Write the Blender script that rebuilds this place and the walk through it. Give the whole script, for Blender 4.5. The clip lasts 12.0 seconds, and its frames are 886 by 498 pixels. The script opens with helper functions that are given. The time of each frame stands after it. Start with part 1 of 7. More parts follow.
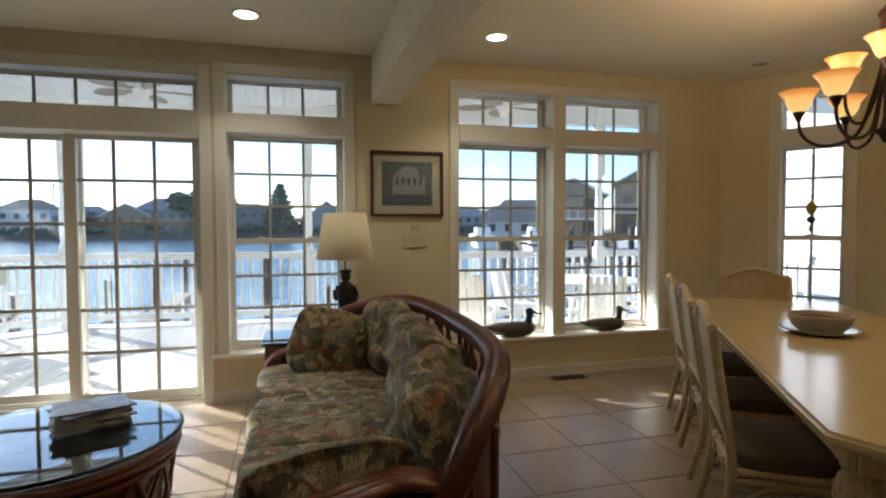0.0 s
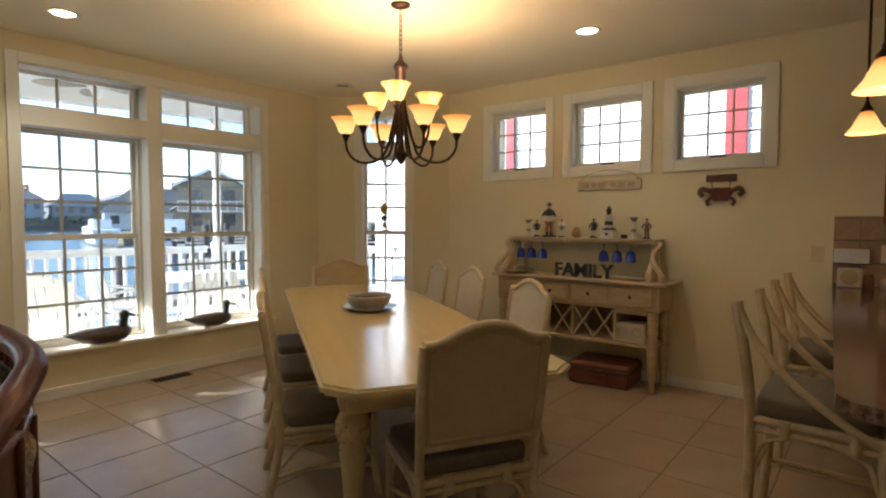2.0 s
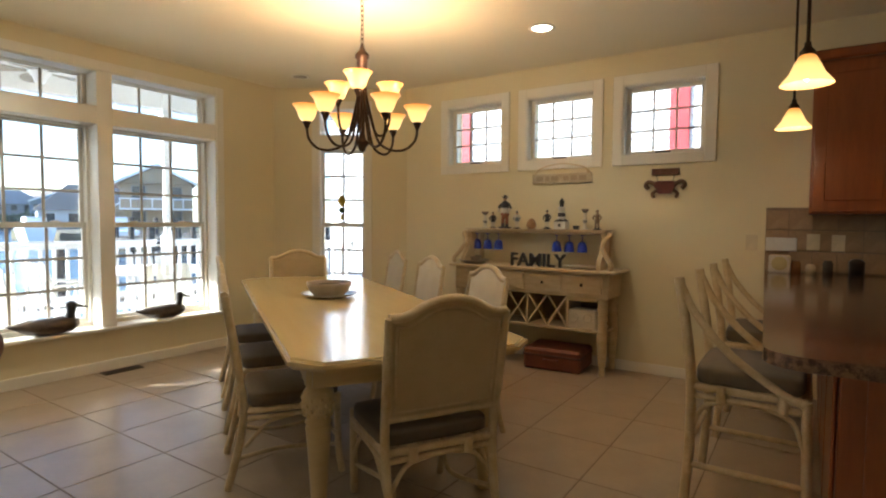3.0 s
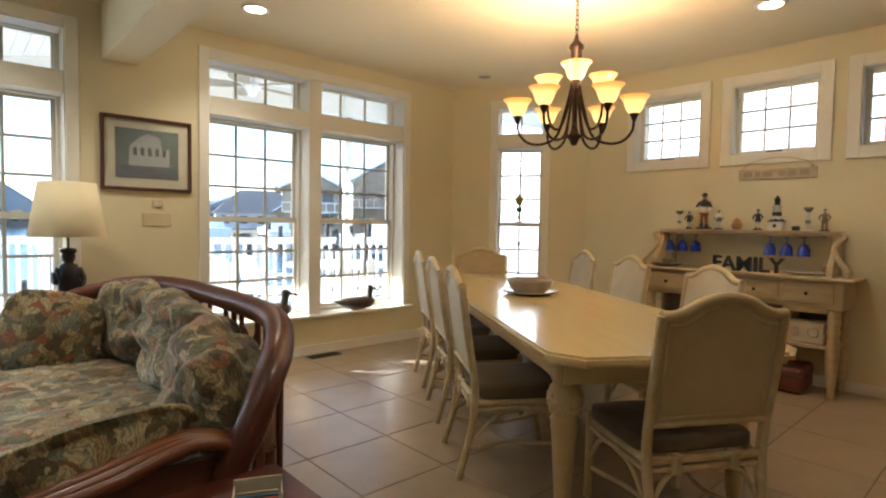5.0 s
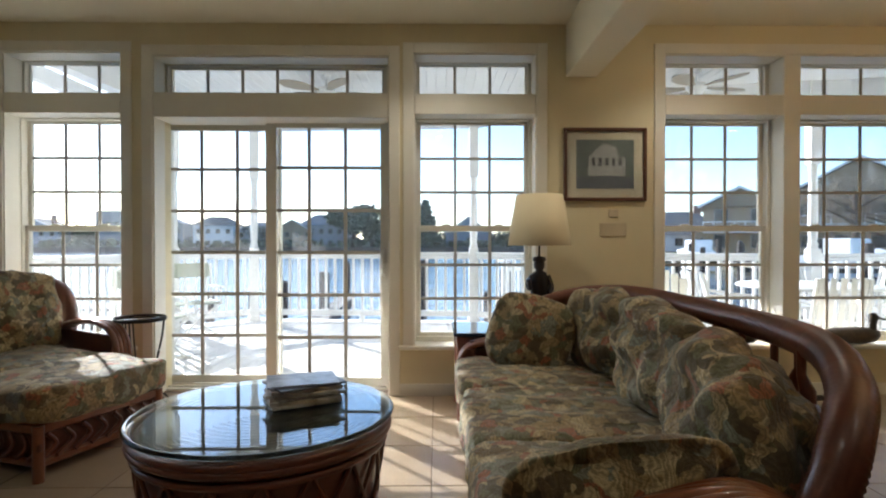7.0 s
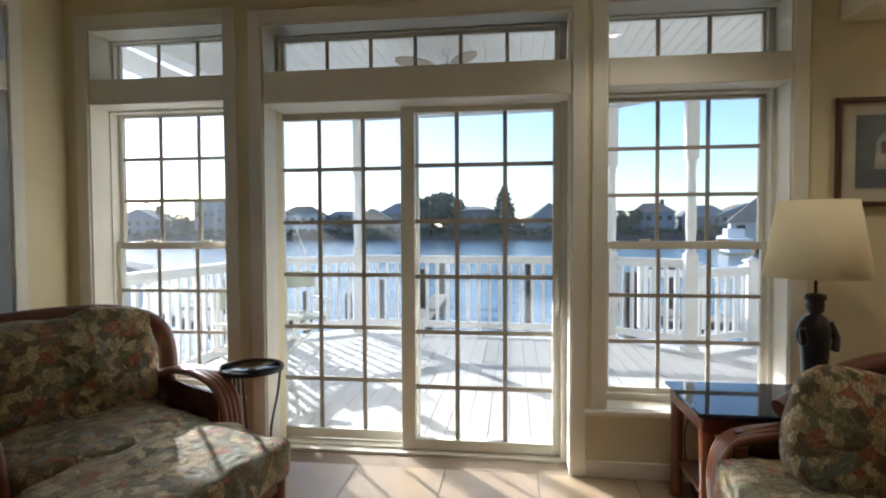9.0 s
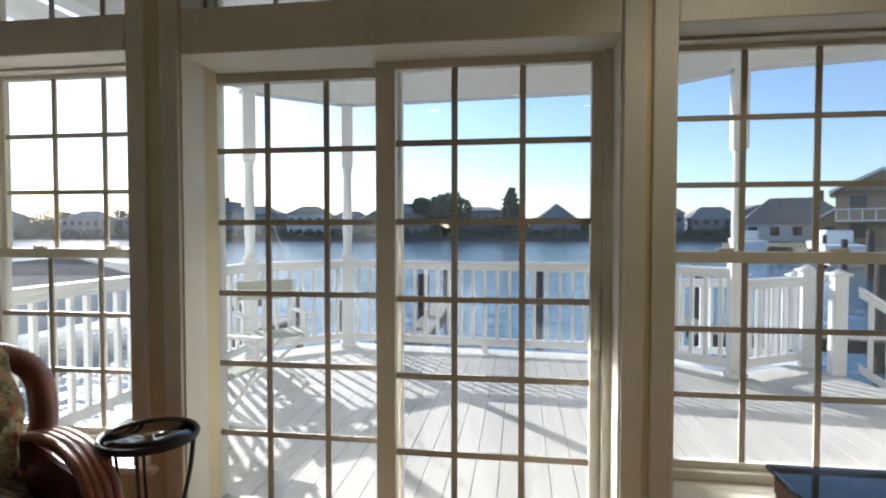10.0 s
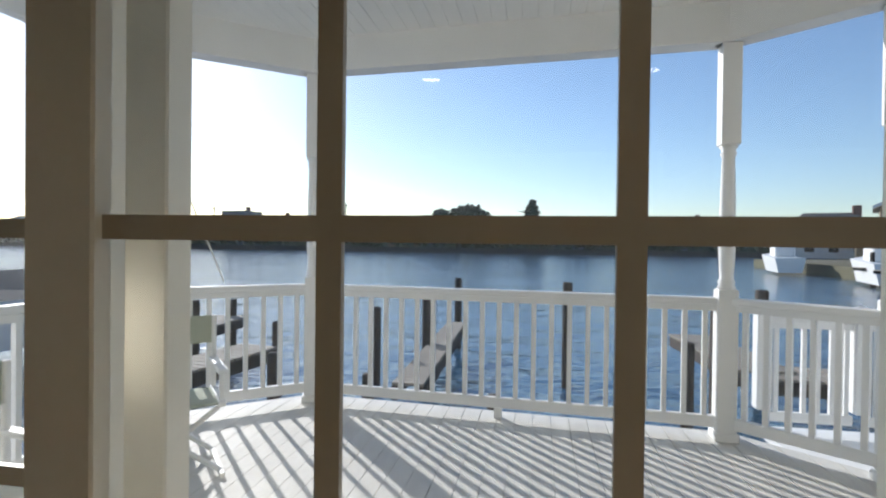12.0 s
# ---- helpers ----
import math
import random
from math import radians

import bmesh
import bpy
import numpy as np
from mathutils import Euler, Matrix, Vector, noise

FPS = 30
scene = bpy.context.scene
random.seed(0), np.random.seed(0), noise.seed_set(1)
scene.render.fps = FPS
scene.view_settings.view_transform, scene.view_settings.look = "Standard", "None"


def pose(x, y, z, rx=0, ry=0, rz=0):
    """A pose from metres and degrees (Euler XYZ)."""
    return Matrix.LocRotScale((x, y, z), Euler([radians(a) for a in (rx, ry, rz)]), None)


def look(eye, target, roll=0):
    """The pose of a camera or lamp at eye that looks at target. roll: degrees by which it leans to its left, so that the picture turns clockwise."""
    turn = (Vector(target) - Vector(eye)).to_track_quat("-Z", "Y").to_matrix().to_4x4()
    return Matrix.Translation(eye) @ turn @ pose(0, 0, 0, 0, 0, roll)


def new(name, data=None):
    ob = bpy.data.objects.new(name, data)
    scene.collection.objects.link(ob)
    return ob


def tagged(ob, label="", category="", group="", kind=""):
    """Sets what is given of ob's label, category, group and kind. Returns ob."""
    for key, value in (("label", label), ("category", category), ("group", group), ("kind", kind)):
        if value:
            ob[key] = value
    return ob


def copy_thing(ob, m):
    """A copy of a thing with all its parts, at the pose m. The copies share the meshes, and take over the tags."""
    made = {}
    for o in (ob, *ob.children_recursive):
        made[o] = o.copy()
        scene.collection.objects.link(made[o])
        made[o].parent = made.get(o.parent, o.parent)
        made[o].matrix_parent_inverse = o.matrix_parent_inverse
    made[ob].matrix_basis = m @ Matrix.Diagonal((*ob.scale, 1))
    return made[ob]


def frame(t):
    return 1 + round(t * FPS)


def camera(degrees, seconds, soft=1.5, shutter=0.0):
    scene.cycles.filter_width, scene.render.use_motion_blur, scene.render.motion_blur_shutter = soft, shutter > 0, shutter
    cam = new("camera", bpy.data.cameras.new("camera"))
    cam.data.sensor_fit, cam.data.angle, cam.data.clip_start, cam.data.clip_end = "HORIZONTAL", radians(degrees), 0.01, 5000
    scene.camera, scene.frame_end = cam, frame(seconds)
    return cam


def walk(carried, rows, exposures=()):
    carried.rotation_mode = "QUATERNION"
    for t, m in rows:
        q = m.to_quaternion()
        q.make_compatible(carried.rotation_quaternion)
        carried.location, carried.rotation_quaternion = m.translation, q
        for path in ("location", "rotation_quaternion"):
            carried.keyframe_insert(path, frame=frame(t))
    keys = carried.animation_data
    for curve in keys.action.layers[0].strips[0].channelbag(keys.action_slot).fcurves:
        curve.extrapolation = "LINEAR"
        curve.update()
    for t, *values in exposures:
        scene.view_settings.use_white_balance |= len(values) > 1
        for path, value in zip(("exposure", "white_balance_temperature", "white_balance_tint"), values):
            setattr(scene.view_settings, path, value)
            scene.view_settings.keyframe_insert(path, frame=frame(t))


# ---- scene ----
cam = camera(78.2, 12.0, soft=2.1)
PATH = [
    (0, (0.043, 0.569, 1.352), (0.571, 2.496, 1.276), -0.2),
    (0.5, (0.081, 0.468, 1.388), (0.982, 2.252, 1.3), -0.2),
    (1, (0.148, 0.335, 1.424), (1.35, 1.93, 1.322), -0.1),
    (1.5, (0.207, 0.204, 1.404), (1.623, 1.613, 1.306), 0.0),
    (2, (0.204, 0.121, 1.393), (1.763, 1.37, 1.288), 0.1),
    (2.5, (0.164, 0.082, 1.347), (1.823, 1.193, 1.245), 0.4),
    (4.5, (-0.095, 0.362, 1.249), (1.471, 1.602, 1.156), 1.0),
    (5, (-0.164, 0.52, 1.242), (1.183, 1.996, 1.151), 1.0),
    (5.5, (-0.217, 0.635, 1.264), (0.807, 2.35, 1.163), 0.7),
    (6, (-0.251, 0.778, 1.205), (0.4, 2.667, 1.131), 0.2),
    (6.5, (-0.235, 0.895, 1.14), (0.051, 2.874, 1.105), -0.2),
    (7, (-0.29, 1.017, 1.133), (-0.265, 3.017, 1.114), 0.0),
    (7.5, (-0.436, 1.177, 1.213), (-0.561, 3.173, 1.17), 0.2),
    (9.5, (-1.012, 2.521, 1.344), (-1.276, 4.502, 1.277), -0.2),
    (10, (-1.01, 3.012, 1.353), (-1.288, 4.991, 1.289), 0.0),
    (10.5, (-1.018, 3.48, 1.366), (-1.299, 5.459, 1.302), 0.5),
    (11, (-1.008, 3.968, 1.379), (-1.325, 5.942, 1.314), 0.9),
    (11.5, (-1.036, 4.417, 1.389), (-1.386, 6.385, 1.336), 1.5),
    (12, (-1.079, 4.79, 1.382), (-1.43, 6.759, 1.361), 0.7),
]
EXPOSURES = [(0, 1.1, 5600, 9), (1.0, 1.2, 5600, 9), (2.5, 1.80, 5600, 9), (4.5, 2.10, 5600, 9), (5.5, 2.05, 5600, 9), (6.5, 1.45, 5600, 10), (7.5, 1.27, 5600, 10), (9.5, 0.70, 5700, 10), (10.5, 0.38, 5850, 11), (12.0, 0.22, 5900, 11)]
walk(cam, [(t, look(eye, target, roll)) for t, eye, target, roll in PATH], EXPOSURES)

# ---------- world, sun, large lights ----------
SUN_AZ, SUN_EL = 41.0, 22.5      # degrees to the left of +y, and above the horizon
world = bpy.data.worlds.new("sky")
scene.world = world
world.use_nodes = True
wn = world.node_tree
sky = wn.nodes.new("ShaderNodeTexSky")
sky.sky_type, sky.sun_disc = "NISHITA", False
sky.sun_elevation, sky.sun_rotation = radians(SUN_EL), radians(-SUN_AZ)
sky.air_density, sky.dust_density, sky.ozone_density = 1.0, 0.35, 2.2
wn.links.new(sky.outputs[0], wn.nodes["Background"].inputs[0])
wn.nodes["Background"].inputs[1].default_value = 0.13

sun = new("sun", bpy.data.lights.new("sun", "SUN"))
sun.data.energy, sun.data.angle, sun.data.color = 4.5, radians(0.6), (1.0, 0.93, 0.82)
sx, sy = -math.sin(radians(SUN_AZ)), math.cos(radians(SUN_AZ))
ce, se = math.cos(radians(SUN_EL)), math.sin(radians(SUN_EL))
sun.matrix_world = look((sx * ce * 30, sy * ce * 30, se * 30), (0, 0, 0))


def lamp(name, kind, where, power, colour, size=0.1, aim=None, spread=None):
    data = bpy.data.lights.new(name, kind)
    data.energy, data.color = power, colour
    ob = new(name, data)
    if kind == "AREA":
        data.shape, data.size, data.size_y = "RECTANGLE", size[0], size[1]
    elif kind == "SPOT":
        data.spot_size, data.spot_blend, data.shadow_soft_size = spread, 0.6, size
    else:
        data.shadow_soft_size = size
    ob.matrix_world = look(where, aim) if aim else pose(*where)
    return ob


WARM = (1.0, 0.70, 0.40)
# the last three, at y 1.30, are unseen, added to brighten the near side
RECESSED_AND_FILL = [(1.51, 4.40), (3.985, 1.82), (-0.24, 4.42), (1.51, 1.30), (-0.24, 1.30), (-2.0, 1.30)]
for lx, ly in RECESSED_AND_FILL:
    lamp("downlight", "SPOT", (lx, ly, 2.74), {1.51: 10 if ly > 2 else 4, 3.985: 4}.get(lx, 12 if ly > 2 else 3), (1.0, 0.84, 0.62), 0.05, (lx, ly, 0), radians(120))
for k in range(9):
    la = radians((60 * k - 55) if k < 6 else (120 * (k - 6) + 215))
    lr, lz = (0.36, 2.055) if k < 6 else (0.20, 2.23)
    lamp("chandelier_bulb", "POINT", (2.80 + lr * math.cos(la), 2.55 + lr * math.sin(la), lz - 0.02), 2.1, WARM, 0.03)
lamp("pendant_bulb", "POINT", (2.80, 0.127, 1.90), 1.2, WARM, 0.03)
lamp("pendant_bulb", "POINT", (4.0, 0.198, 1.90), 1.2, WARM, 0.03)

# ---------- materials ----------
MATS = {}


def node(tree, kind, **inputs):
    n = tree.nodes.new(kind)
    for key, value in inputs.items():
        n.inputs[key.replace("_", " ")].default_value = value
    return n


def mat(name, base, other=None, rough=0.5, metal=0.0, scale=6.0, fine=60.0, bump=0.1, stretch=(1, 1, 1), spread=0.25, sheen=0.0, coat=0.0, per_object=0.0, emit=0.0, depth=0.004):
    """A painted, wooden or woven surface: a base colour with slow stains and a fine grain, in metres of the object's own space."""
    if name in MATS:
        return MATS[name]
    m = MATS[name] = bpy.data.materials.new(name)
    m.use_nodes = True
    t, bsdf = m.node_tree, m.node_tree.nodes["Principled BSDF"]
    other = other or tuple(c * 0.82 for c in base)
    co = t.nodes.new("ShaderNodeTexCoord")
    mp = node(t, "ShaderNodeMapping")
    mp.inputs["Scale"].default_value = stretch
    t.links.new(co.outputs["Object"], mp.inputs[0])
    big = node(t, "ShaderNodeTexNoise", Scale=scale, Detail=4.0, Roughness=0.6)
    small = node(t, "ShaderNodeTexNoise", Scale=fine, Detail=3.0, Roughness=0.6)
    for n in (big, small):
        t.links.new(mp.outputs[0], n.inputs["Vector"])
    mixer = node(t, "ShaderNodeMath")
    mixer.operation, mixer.inputs[1].default_value = "MULTIPLY_ADD", 0.35
    t.links.new(small.outputs[0], mixer.inputs[0])
    t.links.new(big.outputs[0], mixer.inputs[2])
    last = mixer.outputs[0]
    if per_object:
        info = t.nodes.new("ShaderNodeObjectInfo")
        add = node(t, "ShaderNodeMath")
        add.operation, add.inputs[1].default_value = "MULTIPLY_ADD", per_object
        t.links.new(info.outputs["Random"], add.inputs[0])
        t.links.new(last, add.inputs[2])
        last = add.outputs[0]
    ramp = t.nodes.new("ShaderNodeValToRGB")
    mid = 0.67 + per_object / 2
    ramp.color_ramp.elements[0].position, ramp.color_ramp.elements[1].position = mid - spread, mid + spread
    ramp.color_ramp.elements[0].color, ramp.color_ramp.elements[1].color = (*other, 1), (*base, 1)
    t.links.new(last, ramp.inputs[0])
    t.links.new(ramp.outputs[0], bsdf.inputs["Base Color"])
    bsdf.inputs["Roughness"].default_value, bsdf.inputs["Metallic"].default_value = rough, metal
    bsdf.inputs["Sheen Weight"].default_value, bsdf.inputs["Coat Weight"].default_value = sheen, coat
    bsdf.inputs["Coat Roughness"].default_value = 0.12
    if bump:
        bp = node(t, "ShaderNodeBump", Strength=bump, Distance=depth)
        t.links.new(mixer.outputs[0], bp.inputs["Height"])
        t.links.new(bp.outputs[0], bsdf.inputs["Normal"])
    if emit:
        bsdf.inputs["Emission Color"].default_value, bsdf.inputs["Emission Strength"].default_value = (*base, 1), emit
    return m


def glass_mat(name, colour=(1, 1, 1), rough=0.0, haze=0.0):
    m = MATS[name] = bpy.data.materials.new(name)
    m.use_nodes = True
    b = m.node_tree.nodes["Principled BSDF"]
    b.inputs["Base Color"].default_value = (*colour, 1)
    b.inputs["Transmission Weight"].default_value, b.inputs["Roughness"].default_value, b.inputs["IOR"].default_value = 1.0, rough, 1.45
    if haze:
        # an uneven milky layer in the pane, standing in for distant haze and glare
        t = m.node_tree
        co, nz = t.nodes.new("ShaderNodeTexCoord"), node(t, "ShaderNodeTexNoise", Scale=1.7, Detail=5.0, Roughness=0.65)
        t.links.new(co.outputs["Object"], nz.inputs["Vector"])
        amount = t.nodes.new("ShaderNodeMapRange")
        amount.inputs["From Min"].default_value, amount.inputs["From Max"].default_value = 0.3, 0.75
        amount.inputs["To Min"].default_value, amount.inputs["To Max"].default_value = haze * 0.6, haze * 1.5
        veil, mix = t.nodes.new("ShaderNodeBsdfTranslucent"), t.nodes.new("ShaderNodeMixShader")
        veil.inputs[0].default_value = (0.95, 0.95, 0.93, 1)
        t.links.new(nz.outputs[0], amount.inputs["Value"])
        t.links.new(amount.outputs[0], mix.inputs[0])
        t.links.new(b.outputs[0], mix.inputs[1])
        t.links.new(veil.outputs[0], mix.inputs[2])
        t.links.new(mix.outputs[0], t.nodes["Material Output"].inputs["Surface"])
    return m


def glow_mat(name, colour, power, face=(0.9, 0.6, 0.3)):
    m = MATS[name] = bpy.data.materials.new(name)
    m.use_nodes = True
    b = m.node_tree.nodes["Principled BSDF"]
    b.inputs["Base Color"].default_value, b.inputs["Roughness"].default_value = (*face, 1), 0.35
    b.inputs["Emission Color"].default_value, b.inputs["Emission Strength"].default_value = (*colour, 1), power
    return m


def floral_mat(name):
    """Worn upholstery print: leaves and blossoms in olive, tan, slate and rust."""
    m = MATS[name] = bpy.data.materials.new(name)
    m.use_nodes = True
    t, bsdf = m.node_tree, m.node_tree.nodes["Principled BSDF"]
    co = t.nodes.new("ShaderNodeTexCoord")
    warp = node(t, "ShaderNodeTexNoise", Scale=13.0, Detail=3.0)
    t.links.new(co.outputs["Object"], warp.inputs["Vector"])
    mixv = t.nodes.new("ShaderNodeVectorMath")
    mixv.operation = "MULTIPLY_ADD"
    mixv.inputs[1].default_value = (0.12, 0.12, 0.12)
    t.links.new(warp.outputs["Color"], mixv.inputs[0])
    t.links.new(co.outputs["Object"], mixv.inputs[2])
    vor = node(t, "ShaderNodeTexVoronoi", Scale=21.0)
    t.links.new(mixv.outputs[0], vor.inputs["Vector"])
    sep = t.nodes.new("ShaderNodeSeparateColor")
    t.links.new(vor.outputs["Color"], sep.inputs[0])
    ramp = t.nodes.new("ShaderNodeValToRGB")
    ramp.color_ramp.interpolation = "CONSTANT"
    cols = ((0.0, (0.40, 0.29, 0.13)), (0.24, (0.075, 0.055, 0.025)), (0.42, (0.60, 0.48, 0.26)), (0.58, (0.15, 0.16, 0.08)), (0.70, (0.17, 0.11, 0.05)), (0.83, (0.36, 0.10, 0.045)), (0.90, (0.24, 0.27, 0.21)))
    for n, (p, c) in enumerate(cols):
        e = ramp.color_ramp.elements[n] if n < 2 else ramp.color_ramp.elements.new(p)
        e.position, e.color = p, (*c, 1)
    t.links.new(sep.outputs[0], ramp.inputs[0])
    veins = node(t, "ShaderNodeTexWave", Scale=22.0, Distortion=12.0, Detail=3.0)
    t.links.new(mixv.outputs[0], veins.inputs["Vector"])
    mix = t.nodes.new("ShaderNodeMix")
    mix.data_type, mix.blend_type = "RGBA", "MULTIPLY"
    mix.inputs[0].default_value = 0.6
    t.links.new(ramp.outputs[0], mix.inputs[6])
    t.links.new(veins.outputs["Color"], mix.inputs[7])
    edge = t.nodes.new("ShaderNodeMix")
    edge.data_type = "RGBA"
    edge.inputs[0].default_value = 0.2
    edge.inputs[7].default_value = (0.36, 0.29, 0.14, 1)
    t.links.new(mix.outputs[2], edge.inputs[6])
    t.links.new(edge.outputs[2], bsdf.inputs["Base Color"])
    weave = node(t, "ShaderNodeTexNoise", Scale=260.0, Detail=2.0)
    t.links.new(co.outputs["Object"], weave.inputs["Vector"])
    fold = node(t, "ShaderNodeTexNoise", Scale=9.0, Detail=3.0, Distortion=1.2)
    t.links.new(co.outputs["Object"], fold.inputs["Vector"])
    add = node(t, "ShaderNodeMath")
    add.operation, add.inputs[1].default_value = "MULTIPLY_ADD", 8.0
    t.links.new(fold.outputs[0], add.inputs[0])
    t.links.new(weave.outputs[0], add.inputs[2])
    bp = node(t, "ShaderNodeBump", Strength=0.7, Distance=0.005)
    t.links.new(add.outputs[0], bp.inputs["Height"])
    t.links.new(bp.outputs[0], bsdf.inputs["Normal"])
    bsdf.inputs["Roughness"].default_value, bsdf.inputs["Sheen Weight"].default_value = 0.85, 0.2
    return m


def water_mat(name):
    m = MATS[name] = bpy.data.materials.new(name)
    m.use_nodes = True
    t, bsdf = m.node_tree, m.node_tree.nodes["Principled BSDF"]
    co = t.nodes.new("ShaderNodeTexCoord")
    bsdf.inputs["Base Color"].default_value, bsdf.inputs["Roughness"].default_value = (0.04, 0.10, 0.17, 1), 0.10
    a = node(t, "ShaderNodeTexNoise", Scale=0.9, Detail=4.0, Roughness=0.6)
    b = node(t, "ShaderNodeTexNoise", Scale=0.15, Detail=2.0)
    for n in (a, b):
        t.links.new(co.outputs["Object"], n.inputs["Vector"])
    s = node(t, "ShaderNodeMath")
    s.operation, s.inputs[1].default_value = "MULTIPLY_ADD", 2.0
    t.links.new(b.outputs[0], s.inputs[0])
    t.links.new(a.outputs[0], s.inputs[2])
    bp = node(t, "ShaderNodeBump", Strength=0.55, Distance=0.25)
    t.links.new(s.outputs[0], bp.inputs["Height"])
    t.links.new(bp.outputs[0], bsdf.inputs["Normal"])
    return m


def weave_mat(name, base, dark, size):
    """Woven cane or raffia, as a fine checker of over and under strands."""
    m = mat(name, base, dark, rough=0.7, scale=5, fine=120, bump=0)
    t, bsdf = m.node_tree, m.node_tree.nodes["Principled BSDF"]
    co = t.nodes.new("ShaderNodeTexCoord")
    ch = node(t, "ShaderNodeTexBrick", Scale=size)
    ch.inputs["Mortar Size"].default_value = 0.03
    t.links.new(co.outputs["Object"], ch.inputs["Vector"])
    mp = node(t, "ShaderNodeMapping")
    mp.inputs["Rotation"].default_value = (radians(90), 0, 0)
    t.links.new(co.outputs["Object"], mp.inputs[0])
    t.links.new(mp.outputs[0], ch.inputs["Vector"])
    bp = node(t, "ShaderNodeBump", Strength=0.6, Distance=0.003)
    bp.invert = True
    t.links.new(ch.outputs["Fac"], bp.inputs["Height"])
    t.links.new(bp.outputs[0], bsdf.inputs["Normal"])
    return m


WALL = mat("cream_wall_paint", (0.75, 0.67, 0.44), (0.71, 0.63, 0.41), rough=0.75, scale=1.2, fine=180, bump=0.12, depth=0.002)
CEIL = mat("ceiling_paint", (0.83, 0.78, 0.62), (0.80, 0.75, 0.58), rough=0.85, scale=1.0, fine=200, bump=0.15, depth=0.002)
TRIM = mat("trim_paint", (0.82, 0.79, 0.69), (0.78, 0.74, 0.63), rough=0.4, scale=3, fine=90, bump=0.05, depth=0.001)
# backlit shade put into the colour: bars darker than the white vinyl
BACKLIT_MUNTIN = mat("backlit_grille_bar", (0.48, 0.44, 0.36), (0.43, 0.39, 0.31), rough=0.45, scale=4, bump=0.02)
VINYL = mat("window_vinyl", (0.80, 0.77, 0.68), (0.75, 0.72, 0.62), rough=0.4, scale=4, fine=90, bump=0.03)
WHITE = mat("white_exterior_paint", (0.86, 0.86, 0.84), (0.78, 0.78, 0.76), rough=0.5, scale=4, fine=60, bump=0.06, depth=0.002)
SIDING = mat("white_siding", (0.80, 0.80, 0.78), (0.74, 0.74, 0.72), rough=0.6, scale=0.8, fine=30, bump=0.05)
TILE = mat("ceramic_floor_tile", (0.42, 0.325, 0.215), (0.33, 0.25, 0.16), rough=0.32, scale=4, fine=45, bump=0.08, per_object=0.18, depth=0.001, spread=0.35)
GROUT = mat("grout", (0.26, 0.20, 0.14), rough=0.9, scale=8)
DECK = mat("deck_board", (0.70, 0.68, 0.63), (0.58, 0.56, 0.51), rough=0.7, scale=3, fine=40, bump=0.25, stretch=(6, 0.6, 6), per_object=0.2)
GLASS = glass_mat("clear_glass", haze=0.03)
WATER = water_mat("lagoon_water")
RATTAN = mat("red_brown_rattan", (0.17, 0.045, 0.020), (0.065, 0.018, 0.010), rough=0.38, scale=5, fine=70, bump=0.35, coat=0.25, spread=0.3)
ORANGE = mat("honey_rattan", (0.24, 0.075, 0.025), (0.13, 0.035, 0.014), rough=0.3, scale=6, fine=80, bump=0.25, coat=0.4)
FLORAL = floral_mat("floral_upholstery")
CREAM = mat("cream_lacquer_wood", (0.66, 0.52, 0.27), (0.58, 0.44, 0.21), rough=0.3, scale=4, fine=60, bump=0.06, stretch=(1, 1, 6), coat=0.35)
CANE = mat("pale_rattan_pole", (0.70, 0.57, 0.34), (0.50, 0.37, 0.18), rough=0.45, scale=14, fine=90, bump=0.3)
WEAVE = weave_mat("woven_cane_panel", (0.64, 0.51, 0.30), (0.52, 0.40, 0.21), 42.0)
PALEWEAVE = weave_mat("pale_woven_panel", (0.76, 0.69, 0.53), (0.64, 0.56, 0.38), 42.0)
TAUPE = mat("taupe_seat_fabric", (0.15, 0.115, 0.065), (0.11, 0.08, 0.045), rough=0.9, scale=10, fine=300, bump=0.3, sheen=0.2)
BRONZE = mat("dark_bronze", (0.055, 0.03, 0.018), (0.03, 0.018, 0.012), rough=0.4, metal=0.7, scale=12, fine=80, bump=0.1)
IRON = mat("black_wrought_iron", (0.03, 0.026, 0.024), rough=0.5, metal=0.6, scale=20, fine=120, bump=0.2)


